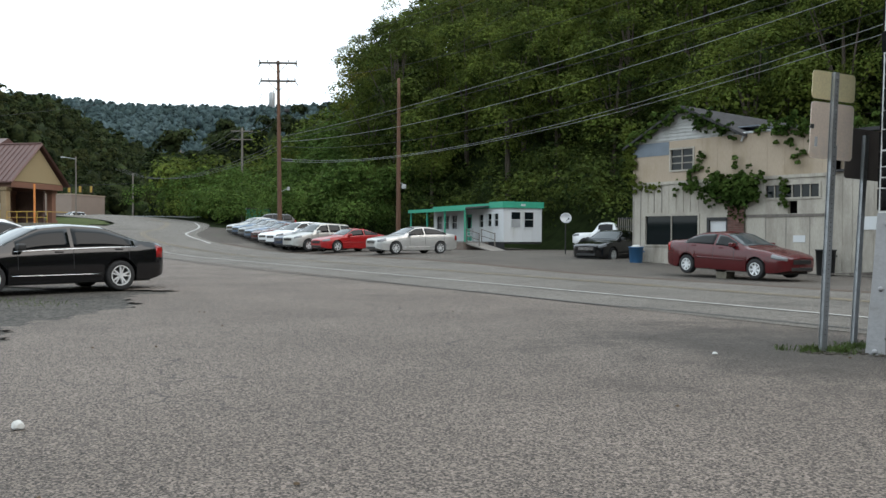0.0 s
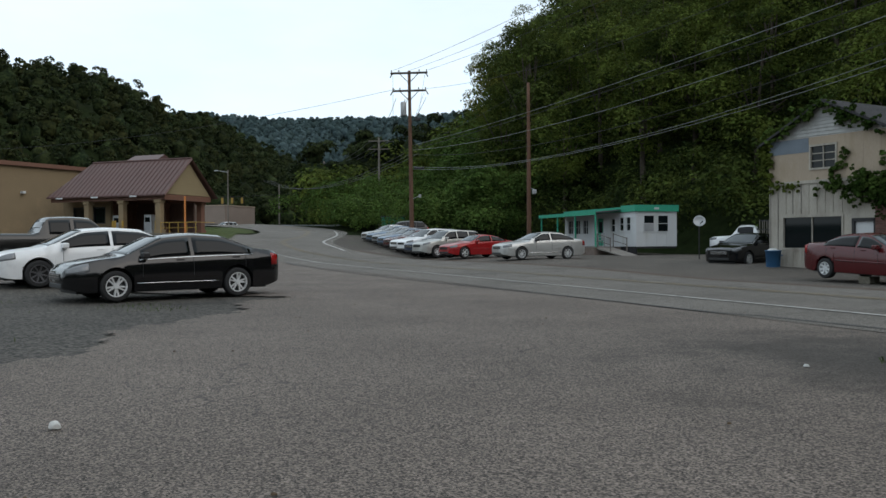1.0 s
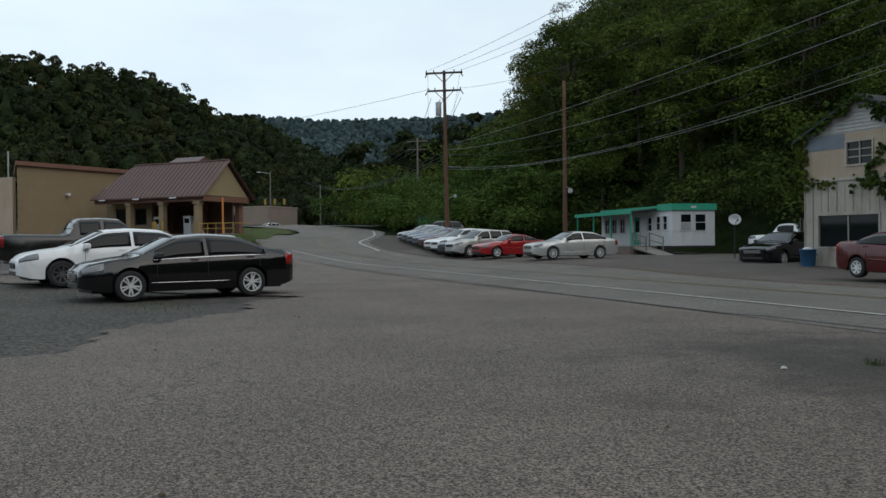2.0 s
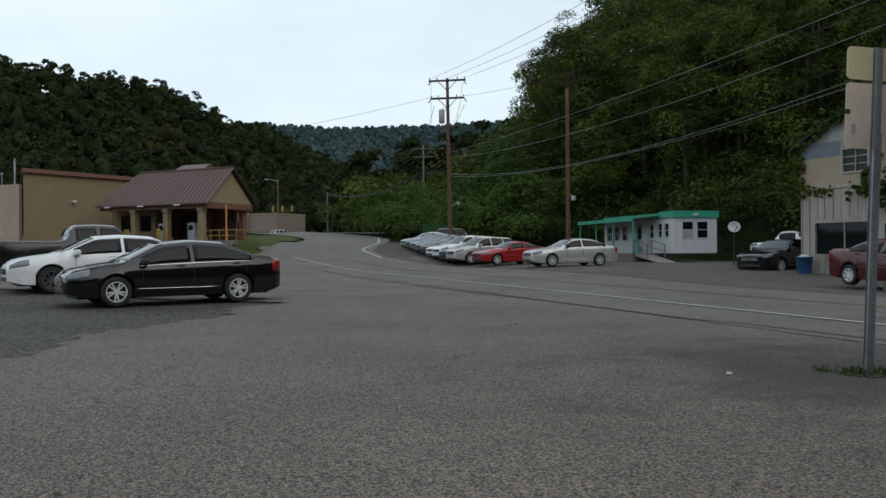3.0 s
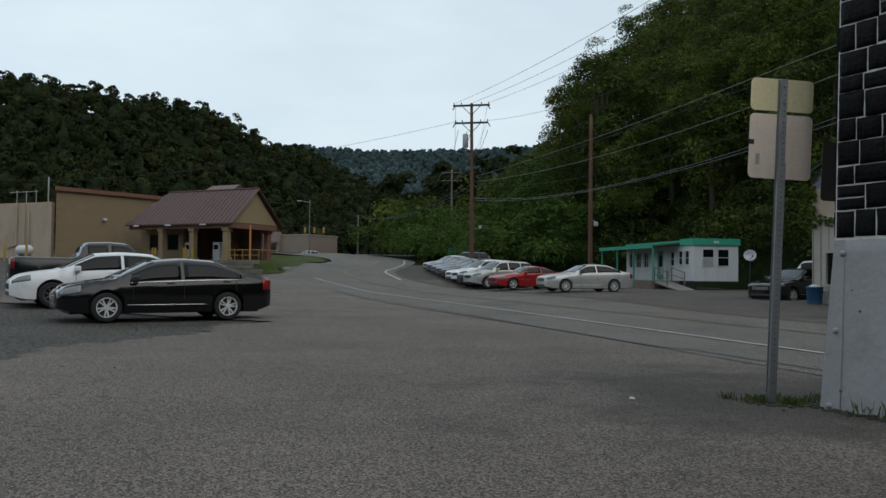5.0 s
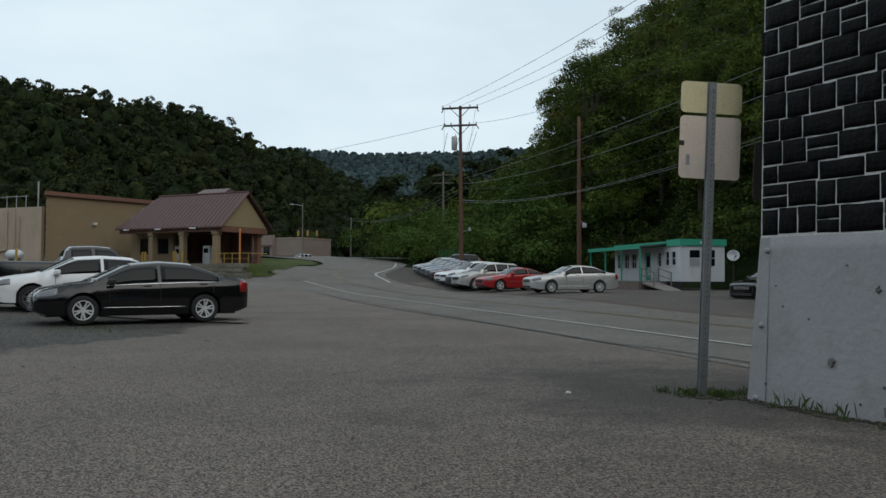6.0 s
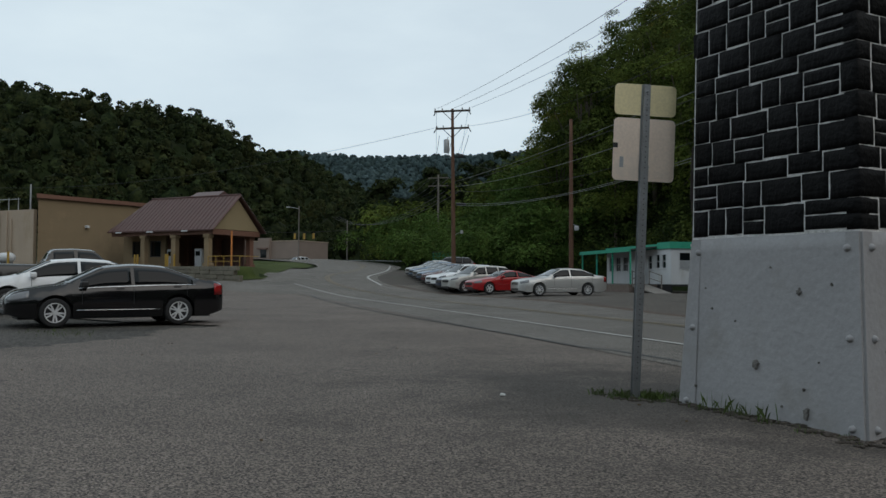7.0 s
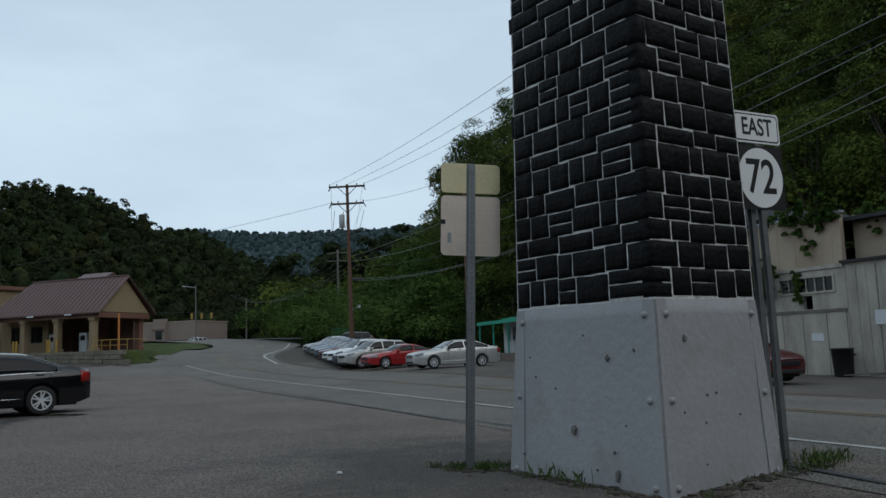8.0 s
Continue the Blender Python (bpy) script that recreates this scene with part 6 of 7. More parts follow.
    for k in range(3):
        part("grille_bar", boxes((-0.03, -0.39, fz - 0.155 + 0.045 * k, -0.017, 0.39, fz - 0.14 + 0.045 * k)), M_CHROME if chrome else M_PLASTIC, car)
    part("air_intake", boxes((-0.014, -0.48, 0.30, 0.02, 0.48, 0.40), bevel=0.012), M_PLASTIC, car)
    part("rear_plate", boxes((L - 0.02, -0.16, 0.62, L + 0.012, 0.16, 0.74)), M_METAL_G, car)
    part("rear_bumper_trim", boxes((L - 0.05, -0.6, 0.34, L + 0.015, 0.6, 0.42), bevel=0.012), M_PLASTIC, car)
    return car


def stand(front_wheel, rear_dir, fo, side, W, z):
    """The pose of a vehicle whose near front wheel rests at a place; rear_dir points from nose to tail; side -1: that wheel is on local -y."""
    d = Vector((rear_dir[0], rear_dir[1], 0)).normalized()
    n = Vector((-d.y, d.x, 0))
    o = Vector((front_wheel[0], front_wheel[1], z)) - d * fo - n * side * (W - 0.10)
    return Matrix(((d.x, n.x, 0, o.x), (d.y, n.y, 0, o.y), (0, 0, 1, z), (0, 0, 0, 1)))


P_BLACK = paint("black_car_paint", (0.006, 0.006, 0.007), 0.1, 0.12)
P_WHITE = paint("white_car_paint", (0.72, 0.73, 0.74), 0.0, 0.3)
P_SILVER = paint("silver_car_paint", (0.46, 0.46, 0.45), 0.45, 0.3)
P_RED = paint("red_car_paint", (0.30, 0.010, 0.012), 0.1)
P_MAROON = paint("maroon_car_paint", (0.075, 0.005, 0.007), 0.1, 0.25)
P_BLUE = paint("blue_car_paint", (0.012, 0.025, 0.06), 0.2)
P_GREY = paint("grey_car_paint", (0.22, 0.23, 0.24), 0.4)
P_DARK = paint("dark_grey_car_paint", (0.010, 0.011, 0.012), 0.15)
P_TRUCK = paint("dull_black_truck_paint", (0.005, 0.005, 0.005), 0.0, 0.2)
P_BEIGE = paint("beige_car_paint", (0.42, 0.42, 0.40), 0.4)
P_LBLUE = paint("pale_blue_car_paint", (0.12, 0.18, 0.26), 0.4)

# black sedan on the gravel
bd = Vector((1.978, 1.883, 0)).normalized()
vehicle("sedan", stand((-9.02, 16.76), bd, 0.98, -1, 0.92, 0.0), "glossy black four-door sedan with bright alloy wheels", "car", P_BLACK, L=4.84, W=0.92, wb=2.73, fo=0.98, H=1.445,
        top=[(0, 0.60), (0.05, 0.72), (0.22, 0.83), (0.6, 0.90), (1.16, 0.97), (2.04, 1.39), (2.7, 1.45), (3.4, 1.41), (4.25, 1.09), (4.68, 1.06), (4.84, 0.95)], belt=((0, 0.66), (1.2, 0.86), (3.9, 0.95), (4.84, 0.95)), cabin=(1.16, 2.06, 3.40, 4.28), pillars=(2.62, 2.70), spokes=10)
# white sedan beyond it
vehicle("sedan", stand((-12.16, 19.15), bd, 0.97, -1, 0.92, float(base_height(-11.3, 20.6))), "white four-door sedan with dark alloy wheels", "car", P_WHITE, L=4.86, W=0.92, wb=2.775, fo=0.97, H=1.46,
        top=[(0, 0.60), (0.05, 0.72), (0.22, 0.84), (0.6, 0.91), (1.14, 0.98), (2.02, 1.41), (2.75, 1.46), (3.5, 1.42), (4.3, 1.09), (4.7, 1.06), (4.86, 0.95)], belt=((0, 0.70), (1.2, 0.90), (3.9, 0.99), (4.86, 0.98)), cabin=(1.14, 2.04, 3.48, 4.32), pillars=(2.66, 2.74), m_rim=M_RIM_D, spokes=8, chrome=False)
# black pickup
pk = vehicle("pickup_truck", stand((-14.3, 28.0), (-0.72, -0.69), 0.95, 1, 0.98, float(base_height(-15.8, 27.0)) + 0.02), "black crew-cab pickup truck with an open bed", "truck", P_TRUCK, L=5.85, W=0.98, wb=3.65, fo=0.95, H=1.88, r=0.39, rim=0.23, spokes=6, zb=0.36,
             top=[(0, 0.92), (0.10, 1.05), (1.25, 1.20), (1.45, 1.24), (2.05, 1.84), (2.7, 1.88), (3.50, 1.84), (3.72, 1.32), (3.78, 1.29), (5.80, 1.31), (5.85, 1.2)], belt=((0, 0.95), (1.4, 1.18), (3.6, 1.22), (5.85, 1.24)), cabin=(1.42, 2.08, 3.48, 3.74), pillars=(2.62, 2.74), side_end=3.42, chrome=False, tail_x=0.12, tail_z=(0.8, 1.2))
# silver sedan by the road
sd = Vector((2.466, 1.346, 0)).normalized()
vehicle("sedan", stand((-0.39, 43.79), sd, 1.0, -1, 0.93, 0.215), "silver four-door sedan parked at the end of the row", "car", P_SILVER, L=5.05, W=0.93, wb=2.81, fo=1.02, H=1.48,
        top=[(0, 0.72), (0.06, 0.80), (0.6, 0.92), (1.5, 1.01), (2.35, 1.44), (2.95, 1.48), (3.6, 1.43), (4.45, 1.10), (4.9, 1.07), (5.05, 0.95)], belt=((0, 0.72), (1.4, 0.95), (4.1, 1.03), (5.05, 1.0)), cabin=(1.5, 2.38, 3.58, 4.45), pillars=(2.8, 2.88), spokes=8)
# maroon sedan on a block before the shop
rdv = Vector((-0.44, 0.90, 0)).normalized()
rc_z = -0.085
red_m = stand((10.12, 23.95), rdv, 0.95, 1, 0.90, rc_z)
vehicle("sedan", red_m @ Matrix.Rotation(radians(-1.5), 4, "Y"), "dull maroon four-door sedan with worn paint before the shop", "car", P_MAROON, L=4.73, W=0.89, wb=2.72, fo=0.98, H=1.40, r=0.31, rim=0.20, spokes=7,
        top=[(0, 0.64), (0.08, 0.73), (0.7, 0.87), (1.40, 0.96), (2.25, 1.36), (2.75, 1.40), (3.3, 1.36), (4.0, 1.08), (4.55, 1.08), (4.73, 0.98)], belt=((0, 0.66), (1.3, 0.90), (3.8, 0.99), (4.73, 1.0)), cabin=(1.40, 2.28, 3.28, 4.02), pillars=(2.55, 2.63), chrome=False)
cb = thing("concrete_block", red_m @ Matrix.Translation((2.35, 0.55, 0)), "grey concrete block under the car's sill", "block")
part("block", boxes((-0.2, -0.2, -0.02, 0.2, 0.2, 0.2), bevel=0.01), M_RETAIN, cb)
# dark compact by the shop's corner
vehicle("sedan", stand((9.25, 36.55), (0.72, 0.69), 0.9, -1, 0.90, 0.03), "black compact sedan parked beside the shop", "car", P_BLACK, L=4.6, W=0.90, wb=2.69, fo=0.92, H=1.47, cabin=(1.3, 2.1, 3.3, 4.05), belt=((0, 0.74), (1.2, 0.96), (3.8, 1.03), (4.6, 1.0)), spokes=10)
# white utility truck in the trees' shade
wt = vehicle("utility_truck", stand((12.2, 53.2), (0.93, -0.36), 0.8, -1, 0.95, 0.26), "old white utility truck with a stake rack on its bed", "truck", P_WHITE, L=4.7, W=0.96, wb=2.65, fo=0.85, H=1.85, r=0.38, rim=0.2, spokes=6, zb=0.4,
             top=[(0, 0.98), (0.08, 1.12), (1.2, 1.18), (1.35, 1.2), (1.75, 1.80), (2.3, 1.85), (2.75, 1.80), (2.9, 1.24), (4.6, 1.24), (4.7, 1.15)], belt=((0, 1.0), (1.3, 1.15), (4.7, 1.18)), cabin=(1.33, 1.78, 2.72, 2.9), pillars=(), side_end=2.62, chrome=False, tail_x=0.1)
for k in range(7):
    for y in (-0.85, 0.85):
        part("stake", rods([((3.0 + 0.26 * k, y, 1.1), (3.0 + 0.26 * k, y, 2.15), 0.03)]), M_POLE_GREY, wt)
for y in (-0.85, 0.85):
    for z in (1.55, 2.1):
        part("rack_rail", rods([((2.95, y, z), (4.6, y, z), 0.03)]), M_METAL_D, wt)

# the row of cars for sale
SEDAN = dict(L=4.7, W=0.90, wb=2.7, fo=0.95, H=1.45, cabin=(1.35, 2.15, 3.35, 4.1), belt=((0, 0.72), (1.2, 0.94), (3.8, 1.01), (4.7, 0.99)))
SUV = dict(L=4.65, W=0.93, wb=2.68, fo=0.92, H=1.72, r=0.36, rim=0.22, zb=0.26, top=[(0, 0.78), (0.1, 0.92), (0.9, 1.06), (1.25, 1.12), (1.95, 1.66), (2.7, 1.72), (4.05, 1.66), (4.5, 1.15), (4.6, 1.05), (4.65, 0.95)], belt=((0, 0.85), (1.2, 1.07), (4.65, 1.15)), cabin=(1.22, 1.98, 4.02, 4.52), pillars=(2.45, 2.54, 3.35, 3.43), side_end=4.15, chrome=False, cladding=True)
COUPE = dict(L=4.58, W=0.87, wb=2.62, fo=0.93, H=1.40, top=[(0, 0.66), (0.07, 0.75), (0.7, 0.88), (1.40, 0.96), (2.2, 1.36), (2.7, 1.40), (3.2, 1.34), (4.1, 1.04), (4.45, 1.04), (4.58, 0.95)], belt=((0, 0.68), (1.3, 0.90), (3.8, 0.99), (4.58, 0.97)), cabin=(1.40, 2.22, 3.18, 4.12), pillars=(2.85, 2.93), chrome=False, spokes=5)
ROW = [
    ((-3.68, 48.5), (0.80, 0.60), P_RED, COUPE, "coupe", "bright red two-door coupe in the row"),
    ((-5.55, 51.0), (0.78, 0.62), P_BEIGE, SUV, "compact_suv", "pale silver compact crossover in the row"),
    ((-6.33, 52.98), (0.78, 0.62), P_BLUE, SEDAN, "sedan", "dark blue sedan in the row"),
    ((-7.11, 54.96), (0.78, 0.62), P_WHITE, SUV, "compact_suv", "white compact crossover in the row"),
    ((-7.89, 56.94), (0.78, 0.62), P_WHITE, SEDAN, "sedan", "white sedan in the row"),
    ((-8.67, 58.92), (0.78, 0.62), P_MAROON, SEDAN, "sedan", "maroon sedan in the row"),
    ((-9.45, 60.90), (0.78, 0.62), P_LBLUE, SEDAN, "sedan", "pale blue sedan in the row"),
    ((-10.23, 62.88), (0.78, 0.62), P_GREY, SEDAN, "sedan", "grey sedan in the row"),
    ((-11.01, 64.86), (0.78, 0.62), P_LBLUE, SEDAN, "sedan", "pale blue sedan in the row"),
    ((-11.79, 66.84), (0.78, 0.62), P_SILVER, SEDAN, "sedan", "silver sedan at the far end of the row"),
    ((-11.8, 71.8), (0.90, 0.30), P_DARK, SUV, "suv", "dark grey sport utility behind the row"),
]
for fw, rdir, col, spec, kind_, lab in ROW:
    zc_ = float(base_height(fw[0] + 1.0, fw[1] + 0.8)) + 0.01
    vehicle(kind_, stand(fw, rdir, spec["fo"], -1, spec["W"], zc_), lab, "car", col, group="cars for sale", **spec)
# cars far off by the bank and the junction
for fw, rdir, col, spec, kind_, lab in (((-31.5, 71.5), (-0.9, 0.3), P_SILVER, SEDAN, "sedan", "silver sedan waiting beyond the bank canopy"), ((-51.4, 139.0), (0.55, 0.83), P_WHITE, SUV, "van", "white van on the far road")):
    zc_ = float(base_height(fw[0], fw[1])) + 0.03
    vehicle(kind_, stand(fw, rdir, spec["fo"], -1, spec["W"], zc_), lab, "car", col, **spec)


# ---- poles and cables ----
def pole(name, x, y, z, h, r, material, label):
    p = thing(name, pose(x, y, z), label, "utility pole")
    bm = turned([(r * (1 - 0.4 * i / 8), -0.5 + (h + 0.5) * i / 8) for i in range(9)], 12)
    part("shaft", bm, material, p, smooth=True)
    return p


zp = float(base_height(-9.1, 65.3))
PX, PY = -8.9, 65.3
main = pole("utility_pole", PX, PY, zp, 14.75 - zp, 0.19, M_POLE, "reddish-brown wooden utility pole with two crossarms and a transformer")
main.rotation_euler = (0, radians(-0.6), radians(2))
for z, half_ in ((14.55 - zp, 1.47), (13.15 - zp, 1.35)):
    arm = part("crossarm", boxes((-half_, -0.19, z - 0.075, half_, -0.06, z + 0.075), bevel=0.01), M_ARM, main)
    for k in (-0.95, -0.55, 0.55, 0.95):
        o = part("insulator", turned([(0.03, 0), (0.03, 0.06), (0.06, 0.08), (0.045, 0.13), (0.055, 0.16), (0.03, 0.2)], 10), M_CERAMIC, arm)
        o.location = (half_ * k, -0.11, z + 0.06)
    part("brace", rods([((0.75, -0.17, z - 0.05), (0.05, -0.17, z - 0.75), 0.028), ((-0.75, -0.17, z - 0.05), (-0.05, -0.17, z - 0.75), 0.028)]), M_ARM, main)
o = part("transformer", turned([(0.20, 0), (0.23, 0.04), (0.23, 1.0), (0.19, 1.08), (0.06, 1.12)], 16), M_METAL_G, main, "grey transformer can", smooth=True)
o.location = (-0.50, -0.02, 11.2 - zp)
part("bushing", rods([((-0.42, -0.02, 12.25 - zp), (-0.36, -0.02, 12.5 - zp), 0.03)]), M_CERAMIC, main)
o = part("floodlight", boxes((0.45, -0.35, 10.75 - zp, 0.85, 0.05, 11.0 - zp), bevel=0.05), M_METAL_D, main, "dark floodlight")
part("floodlight_arm", rods([((0, 0, 10.75 - zp), (0.6, -0.15, 10.85 - zp), 0.025)]), M_METAL_D, main)
o = part("drop_wire", rods([((-half_ * 0.95, -0.12, 14.5 - zp), (-half_ * 0.98, -0.12, 10.9 - zp), 0.012), ((half_ * 0.95, -0.12, 14.5 - zp), (0.62, -0.1, 10.9 - zp), 0.012), ((half_ * 0.9, -0.12, 13.0 - zp), (0.1, -0.1, 10.3 - zp), 0.01), ((-0.5, -0.02, 11.2 - zp), (-0.1, -0.1, 10.6 - zp), 0.012)], 5), M_WIRE, main)
for s_ in (-1, 1):
    for z in (13.1 - zp, 14.5 - zp):
        part("hanging_insulator", rods([((s_ * half_, -0.12, z), (s_ * (half_ + 0.15), -0.12, z - 0.28), 0.045)], 6), M_METAL_D, main)
part("splice_box", rods([((0.25, -0.1, 7.05 - zp), (1.05, -0.1, 7.0 - zp), 0.09)]), M_METAL_D, main)
part("yard_lamp", rods([((0, 0, 3.6), (0.7, -0.2, 3.9), 0.02), ((0.7, -0.2, 3.75), (0.7, -0.2, 4.0), 0.11)]), M_METAL_G, main, "small grey yard lamp")

z2 = float(base_height(-0.1, 66.0))
second = pole("utility_pole", 0.35, 66.0, z2 - 0.2, 13.9 - z2, 0.20, M_POLE, "tall reddish-brown wooden pole without crossarms")
part("meter_lamp", boxes((0.25, -0.3, 4.75, 0.6, -0.05, 5.1), bevel=0.05), M_METAL_G, second, "grey lamp housing on the pole")
part("meter_lamp_arm", rods([((0, 0, 5.3), (0.42, -0.15, 5.1), 0.02)]), M_METAL_G, second)

far_poles = []
for x, y, h, r in ((-17.5, 101, 11.6, 0.17), (-39.7, 165.9, 16.2, 0.2), (-38.0, 128, 6.5, 0.14), (-58, 132, 9.5, 0.10), (-47, 130, 9.5, 0.12), (-72, 145, 11, 0.12)):
    z = float(base_height(x, y))
    p = pole("utility_pole", x, y, z, h, r, M_POLE_GREY, "weathered grey utility pole by the far bend")
    if h > 11.5:
        for dz in (0.4, 1.4):
            part("crossarm", boxes((-1.3, -0.12, h - dz - 0.05, 1.3, -0.02, h - dz + 0.05)), M_POLE_GREY, p)
    elif h > 9.4:
        part("lamp_arm", rods([((0, 0, h - 0.4), (-1.6, -0.3, h - 0.1), 0.04), ((-1.5, -0.3, h - 0.15), (-2.1, -0.35, h - 0.15), 0.09)]), M_METAL_G, p)
    far_poles.append((x, y, z + h))


def cable(a, b, sag, r, material, name="overhead_cable", label="overhead cable strung between poles"):
    a, b = Vector(a), Vector(b)
    n = 22
    bm = bmesh.new()
    pts = []
    for i in range(n + 1):
        t = i / n
        p = a.lerp(b, t)
        p.z -= sag * 4 * t * (1 - t)
        pts.append(p)
    rings = []
    side = Vector((-(b - a).y, (b - a).x, 0)).normalized()
    for p in pts:
        rings.append([bm.verts.new(p + side * r * math.cos(k * 1.2566) + Vector((0, 0, r * math.sin(k * 1.2566)))) for k in range(5)])
    for p, q in zip(rings, rings[1:]):
        for k in range(5):
            bm.faces.new((p[k], p[(k + 1) % 5], q[(k + 1) % 5], q[k]))
    return tagged(part(name, bm, material, smooth=True), label, "cable", "overhead cables")


# lines along the road towards the walker's right, and over the road
RX, RY = 25.4, -1.4
LINES = [(8.85, 10.9, 1.0, 1), (8.5, 9.6, 0.5, 0), (8.45, 11.8, 2.3, 1), (8.1, 12.3, 3.3, 0), (7.15, 12.4, 3.45, 1), (6.95, 11.5, 3.05, 1)]
for z0, z1, sag, pale in LINES:
    cable((PX + 0.15, PY - 0.15, z0), (RX, RY, z1), sag, 0.014 if z0 > 8.2 else 0.011, M_WIRE_L if pale else M_WIRE)
for dx in (-1.4, 0.0, 1.4):
    cable((PX + dx, PY - 0.1, 14.78), (RX + dx, RY + dx * 0.3, 14.9), 1.45, 0.012, M_WIRE)
cable((PX + 1.2, PY - 0.1, 13.3), (RX + 1, RY, 14.2), 2.9, 0.012, M_WIRE)
cable((0.35, 66.0, 13.5), (12.0, 55.0, 19.5), 0.2, 0.012, M_WIRE)
cable((PX, PY, 8.6), (0.35, 66.0, 13.4), 0.25, 0.012, M_WIRE)
cable((PX - 1.3, PY, 13.3), (-75, 92, 12.5), 1.6, 0.014, M_WIRE)
cable((PX + 0.3, PY, 10.6), (3, 82, 11.5), 0.9, 0.012, M_WIRE)
for k, (x, y, z) in enumerate(far_poles[:1]):
    for dx in (-1.2, 0.0, 1.2):
        cable((PX + dx, PY, 13.2 - abs(dx) * 0.5), (x + dx, y, z - 0.5), 1.0, 0.02, M_WIRE)
        cable((x + dx, y, z - 0.5), (far_poles[1][0] + dx, far_poles[1][1], far_poles[1][2] - 0.5), 1.0, 0.03, M_WIRE)
for dx in (-0.6, 0.0, 0.6):
    cable((PX + dx, PY, 8.2), (-40 + dx, 128, 11.0), 2.0, 0.02, M_WIRE)
# signals over the far junction
for k in range(3):
    x = -51.6 + 1.75 * k
    sg = thing("traffic_signal", pose(x, 140, 8.5), "small dark traffic signal hung over the far junction", "traffic signal", "junction signals")
    part("housing", boxes((-0.16, -0.15, -0.5, 0.16, 0.15, 0.5), bevel=0.03), M_YPAINT, sg, "yellow signal housing")
    part("backing", boxes((-0.3, 0.15, -0.6, 0.3, 0.17, 0.6)), M_METAL_D, sg)
cable((-62, 140, 9.5), (-42, 140, 9.5), 0.3, 0.025, M_WIRE, label="span wire that carries the traffic signals")

# green waste container by the far shrubs
gs = thing("waste_container", pose(-12.6, 80.0, float(base_height(-12.6, 80.0)), 0, 0, 12), "green ribbed steel waste container beside the bend", "waste container")
part("body", boxes((-1.1, 0, 0, 1.1, 1.5, 2.0), bevel=0.03), M_GREENSIGN, gs)
for k in range(5):
    part("rib", boxes((-1.12, -0.05, 0.25 + 0.4 * k, 1.12, 0.0, 0.36 + 0.4 * k), bevel=0.01), M_GREENSIGN, gs)
part("lid", boxes((-1.15, -0.06, 2.0, 1.15, 1.55, 2.1), bevel=0.02), M_METAL_D, gs, "dark plastic lid")

# satellite dish between office and shop
ds = thing("satellite_dish", pose(8.7, 43.4, float(base_height(8.7, 43.4)), 0, 0, 25), "grey satellite dish on a steel pipe", "satellite dish")
part("mast", rods([((0, 0, -0.2), (0, 0, 1.9), 0.03)]), M_METAL_D, ds)
bm = turned([(0.30 * k / 6, 0.10 * (k / 6) ** 2) for k in range(1, 7)] + [(0.30 * k / 6, 0.10 * (k / 6) ** 2 - 0.02) for k in range(6, 0, -1)], 20)
o = part("dish", bm, M_METAL_G, ds, smooth=True)
o.matrix_basis = Matrix.Translation((-0.08, -0.12, 1.92)) @ Matrix.Rotation(radians(62), 4, "X") @ Matrix.Rotation(radians(-30), 4, "Y")
part("feed_arm", rods([((-0.1, -0.15, 1.75), (-0.2, -0.5, 1.9), 0.015), ((-0.2, -0.5, 1.87), (-0.2, -0.53, 1.95), 0.035)]), M_METAL_D, ds)


def bin_(x, y, z, h, r, m, label):
    b = thing("trash_bin", pose(x, y, z), label, "bin")
    part("body", turned([(r * 0.82, 0), (r * 0.86, 0.02), (r, h), (r * 1.06, h), (r * 1.06, h + 0.04), (r * 0.95, h + 0.04), (r * 0.8, 0.06)], 20), m, b, smooth=True)
    part("handle", boxes((r, -0.08, h * 0.75, r + 0.05, 0.08, h * 0.82), bevel=0.01), m, b)
    return b


b1 = bin_(9.62, 34.15, -0.04, 0.78, 0.30, M_BLUEBIN, "blue plastic barrel full of rubbish by the shop corner")
part("rubbish", turned([(0.26, 0.7), (0.22, 0.82), (0.1, 0.9)], 9), M_TRASH, b1, "crumpled bag")
b2 = bin_(14.1, 27.2, -0.1, 0.85, 0.33, M_BLACKBIN, "black plastic rubbish bin against the shop wall")

# scraps at the shop's foot
rr = random.Random(21)
for k in range(9):
    p = house.matrix_world @ Vector((9.0 + rr.uniform(0, 4.2), -0.9 + rr.uniform(-0.5, 0.6), 0.07))
    sc = thing("broken_board", Matrix.Translation(p) @ Matrix.Rotation(rr.uniform(-0.9, 0.1), 4, "Z") @ Matrix.Rotation(rr.uniform(-0.06, 0.06), 4, "Y"), "broken weathered board lying before the shop", "board", "broken boards")
    part("board", boxes((0, -0.08, -0.01, rr.uniform(0.8, 2.0), 0.08, 0.02)), M_POLE_GREY, sc)
for k in range(14):
    p = house.matrix_world @ Vector((0.4 + rr.uniform(0, 2.6), -0.8 + rr.uniform(-0.8, 0.5), 0.03))
    r0 = rr.uniform(0.05, 0.13)
    bm = bmesh.new()
    bmesh.ops.create_icosphere(bm, subdivisions=2, radius=r0)
    for v in bm.verts:
        v.co *= 1 + 0.35 * noise.noise(v.co * 14 + Vector((k, 0, 0)))
        v.co.z = v.co.z * 0.6 + 0.03
    ob = tagged(part("rubble", bm, M_TRASH if k % 2 else M_RETAIN), "lump of pale rubble before the shop", "rubble", "rubble")
    ob.location = p


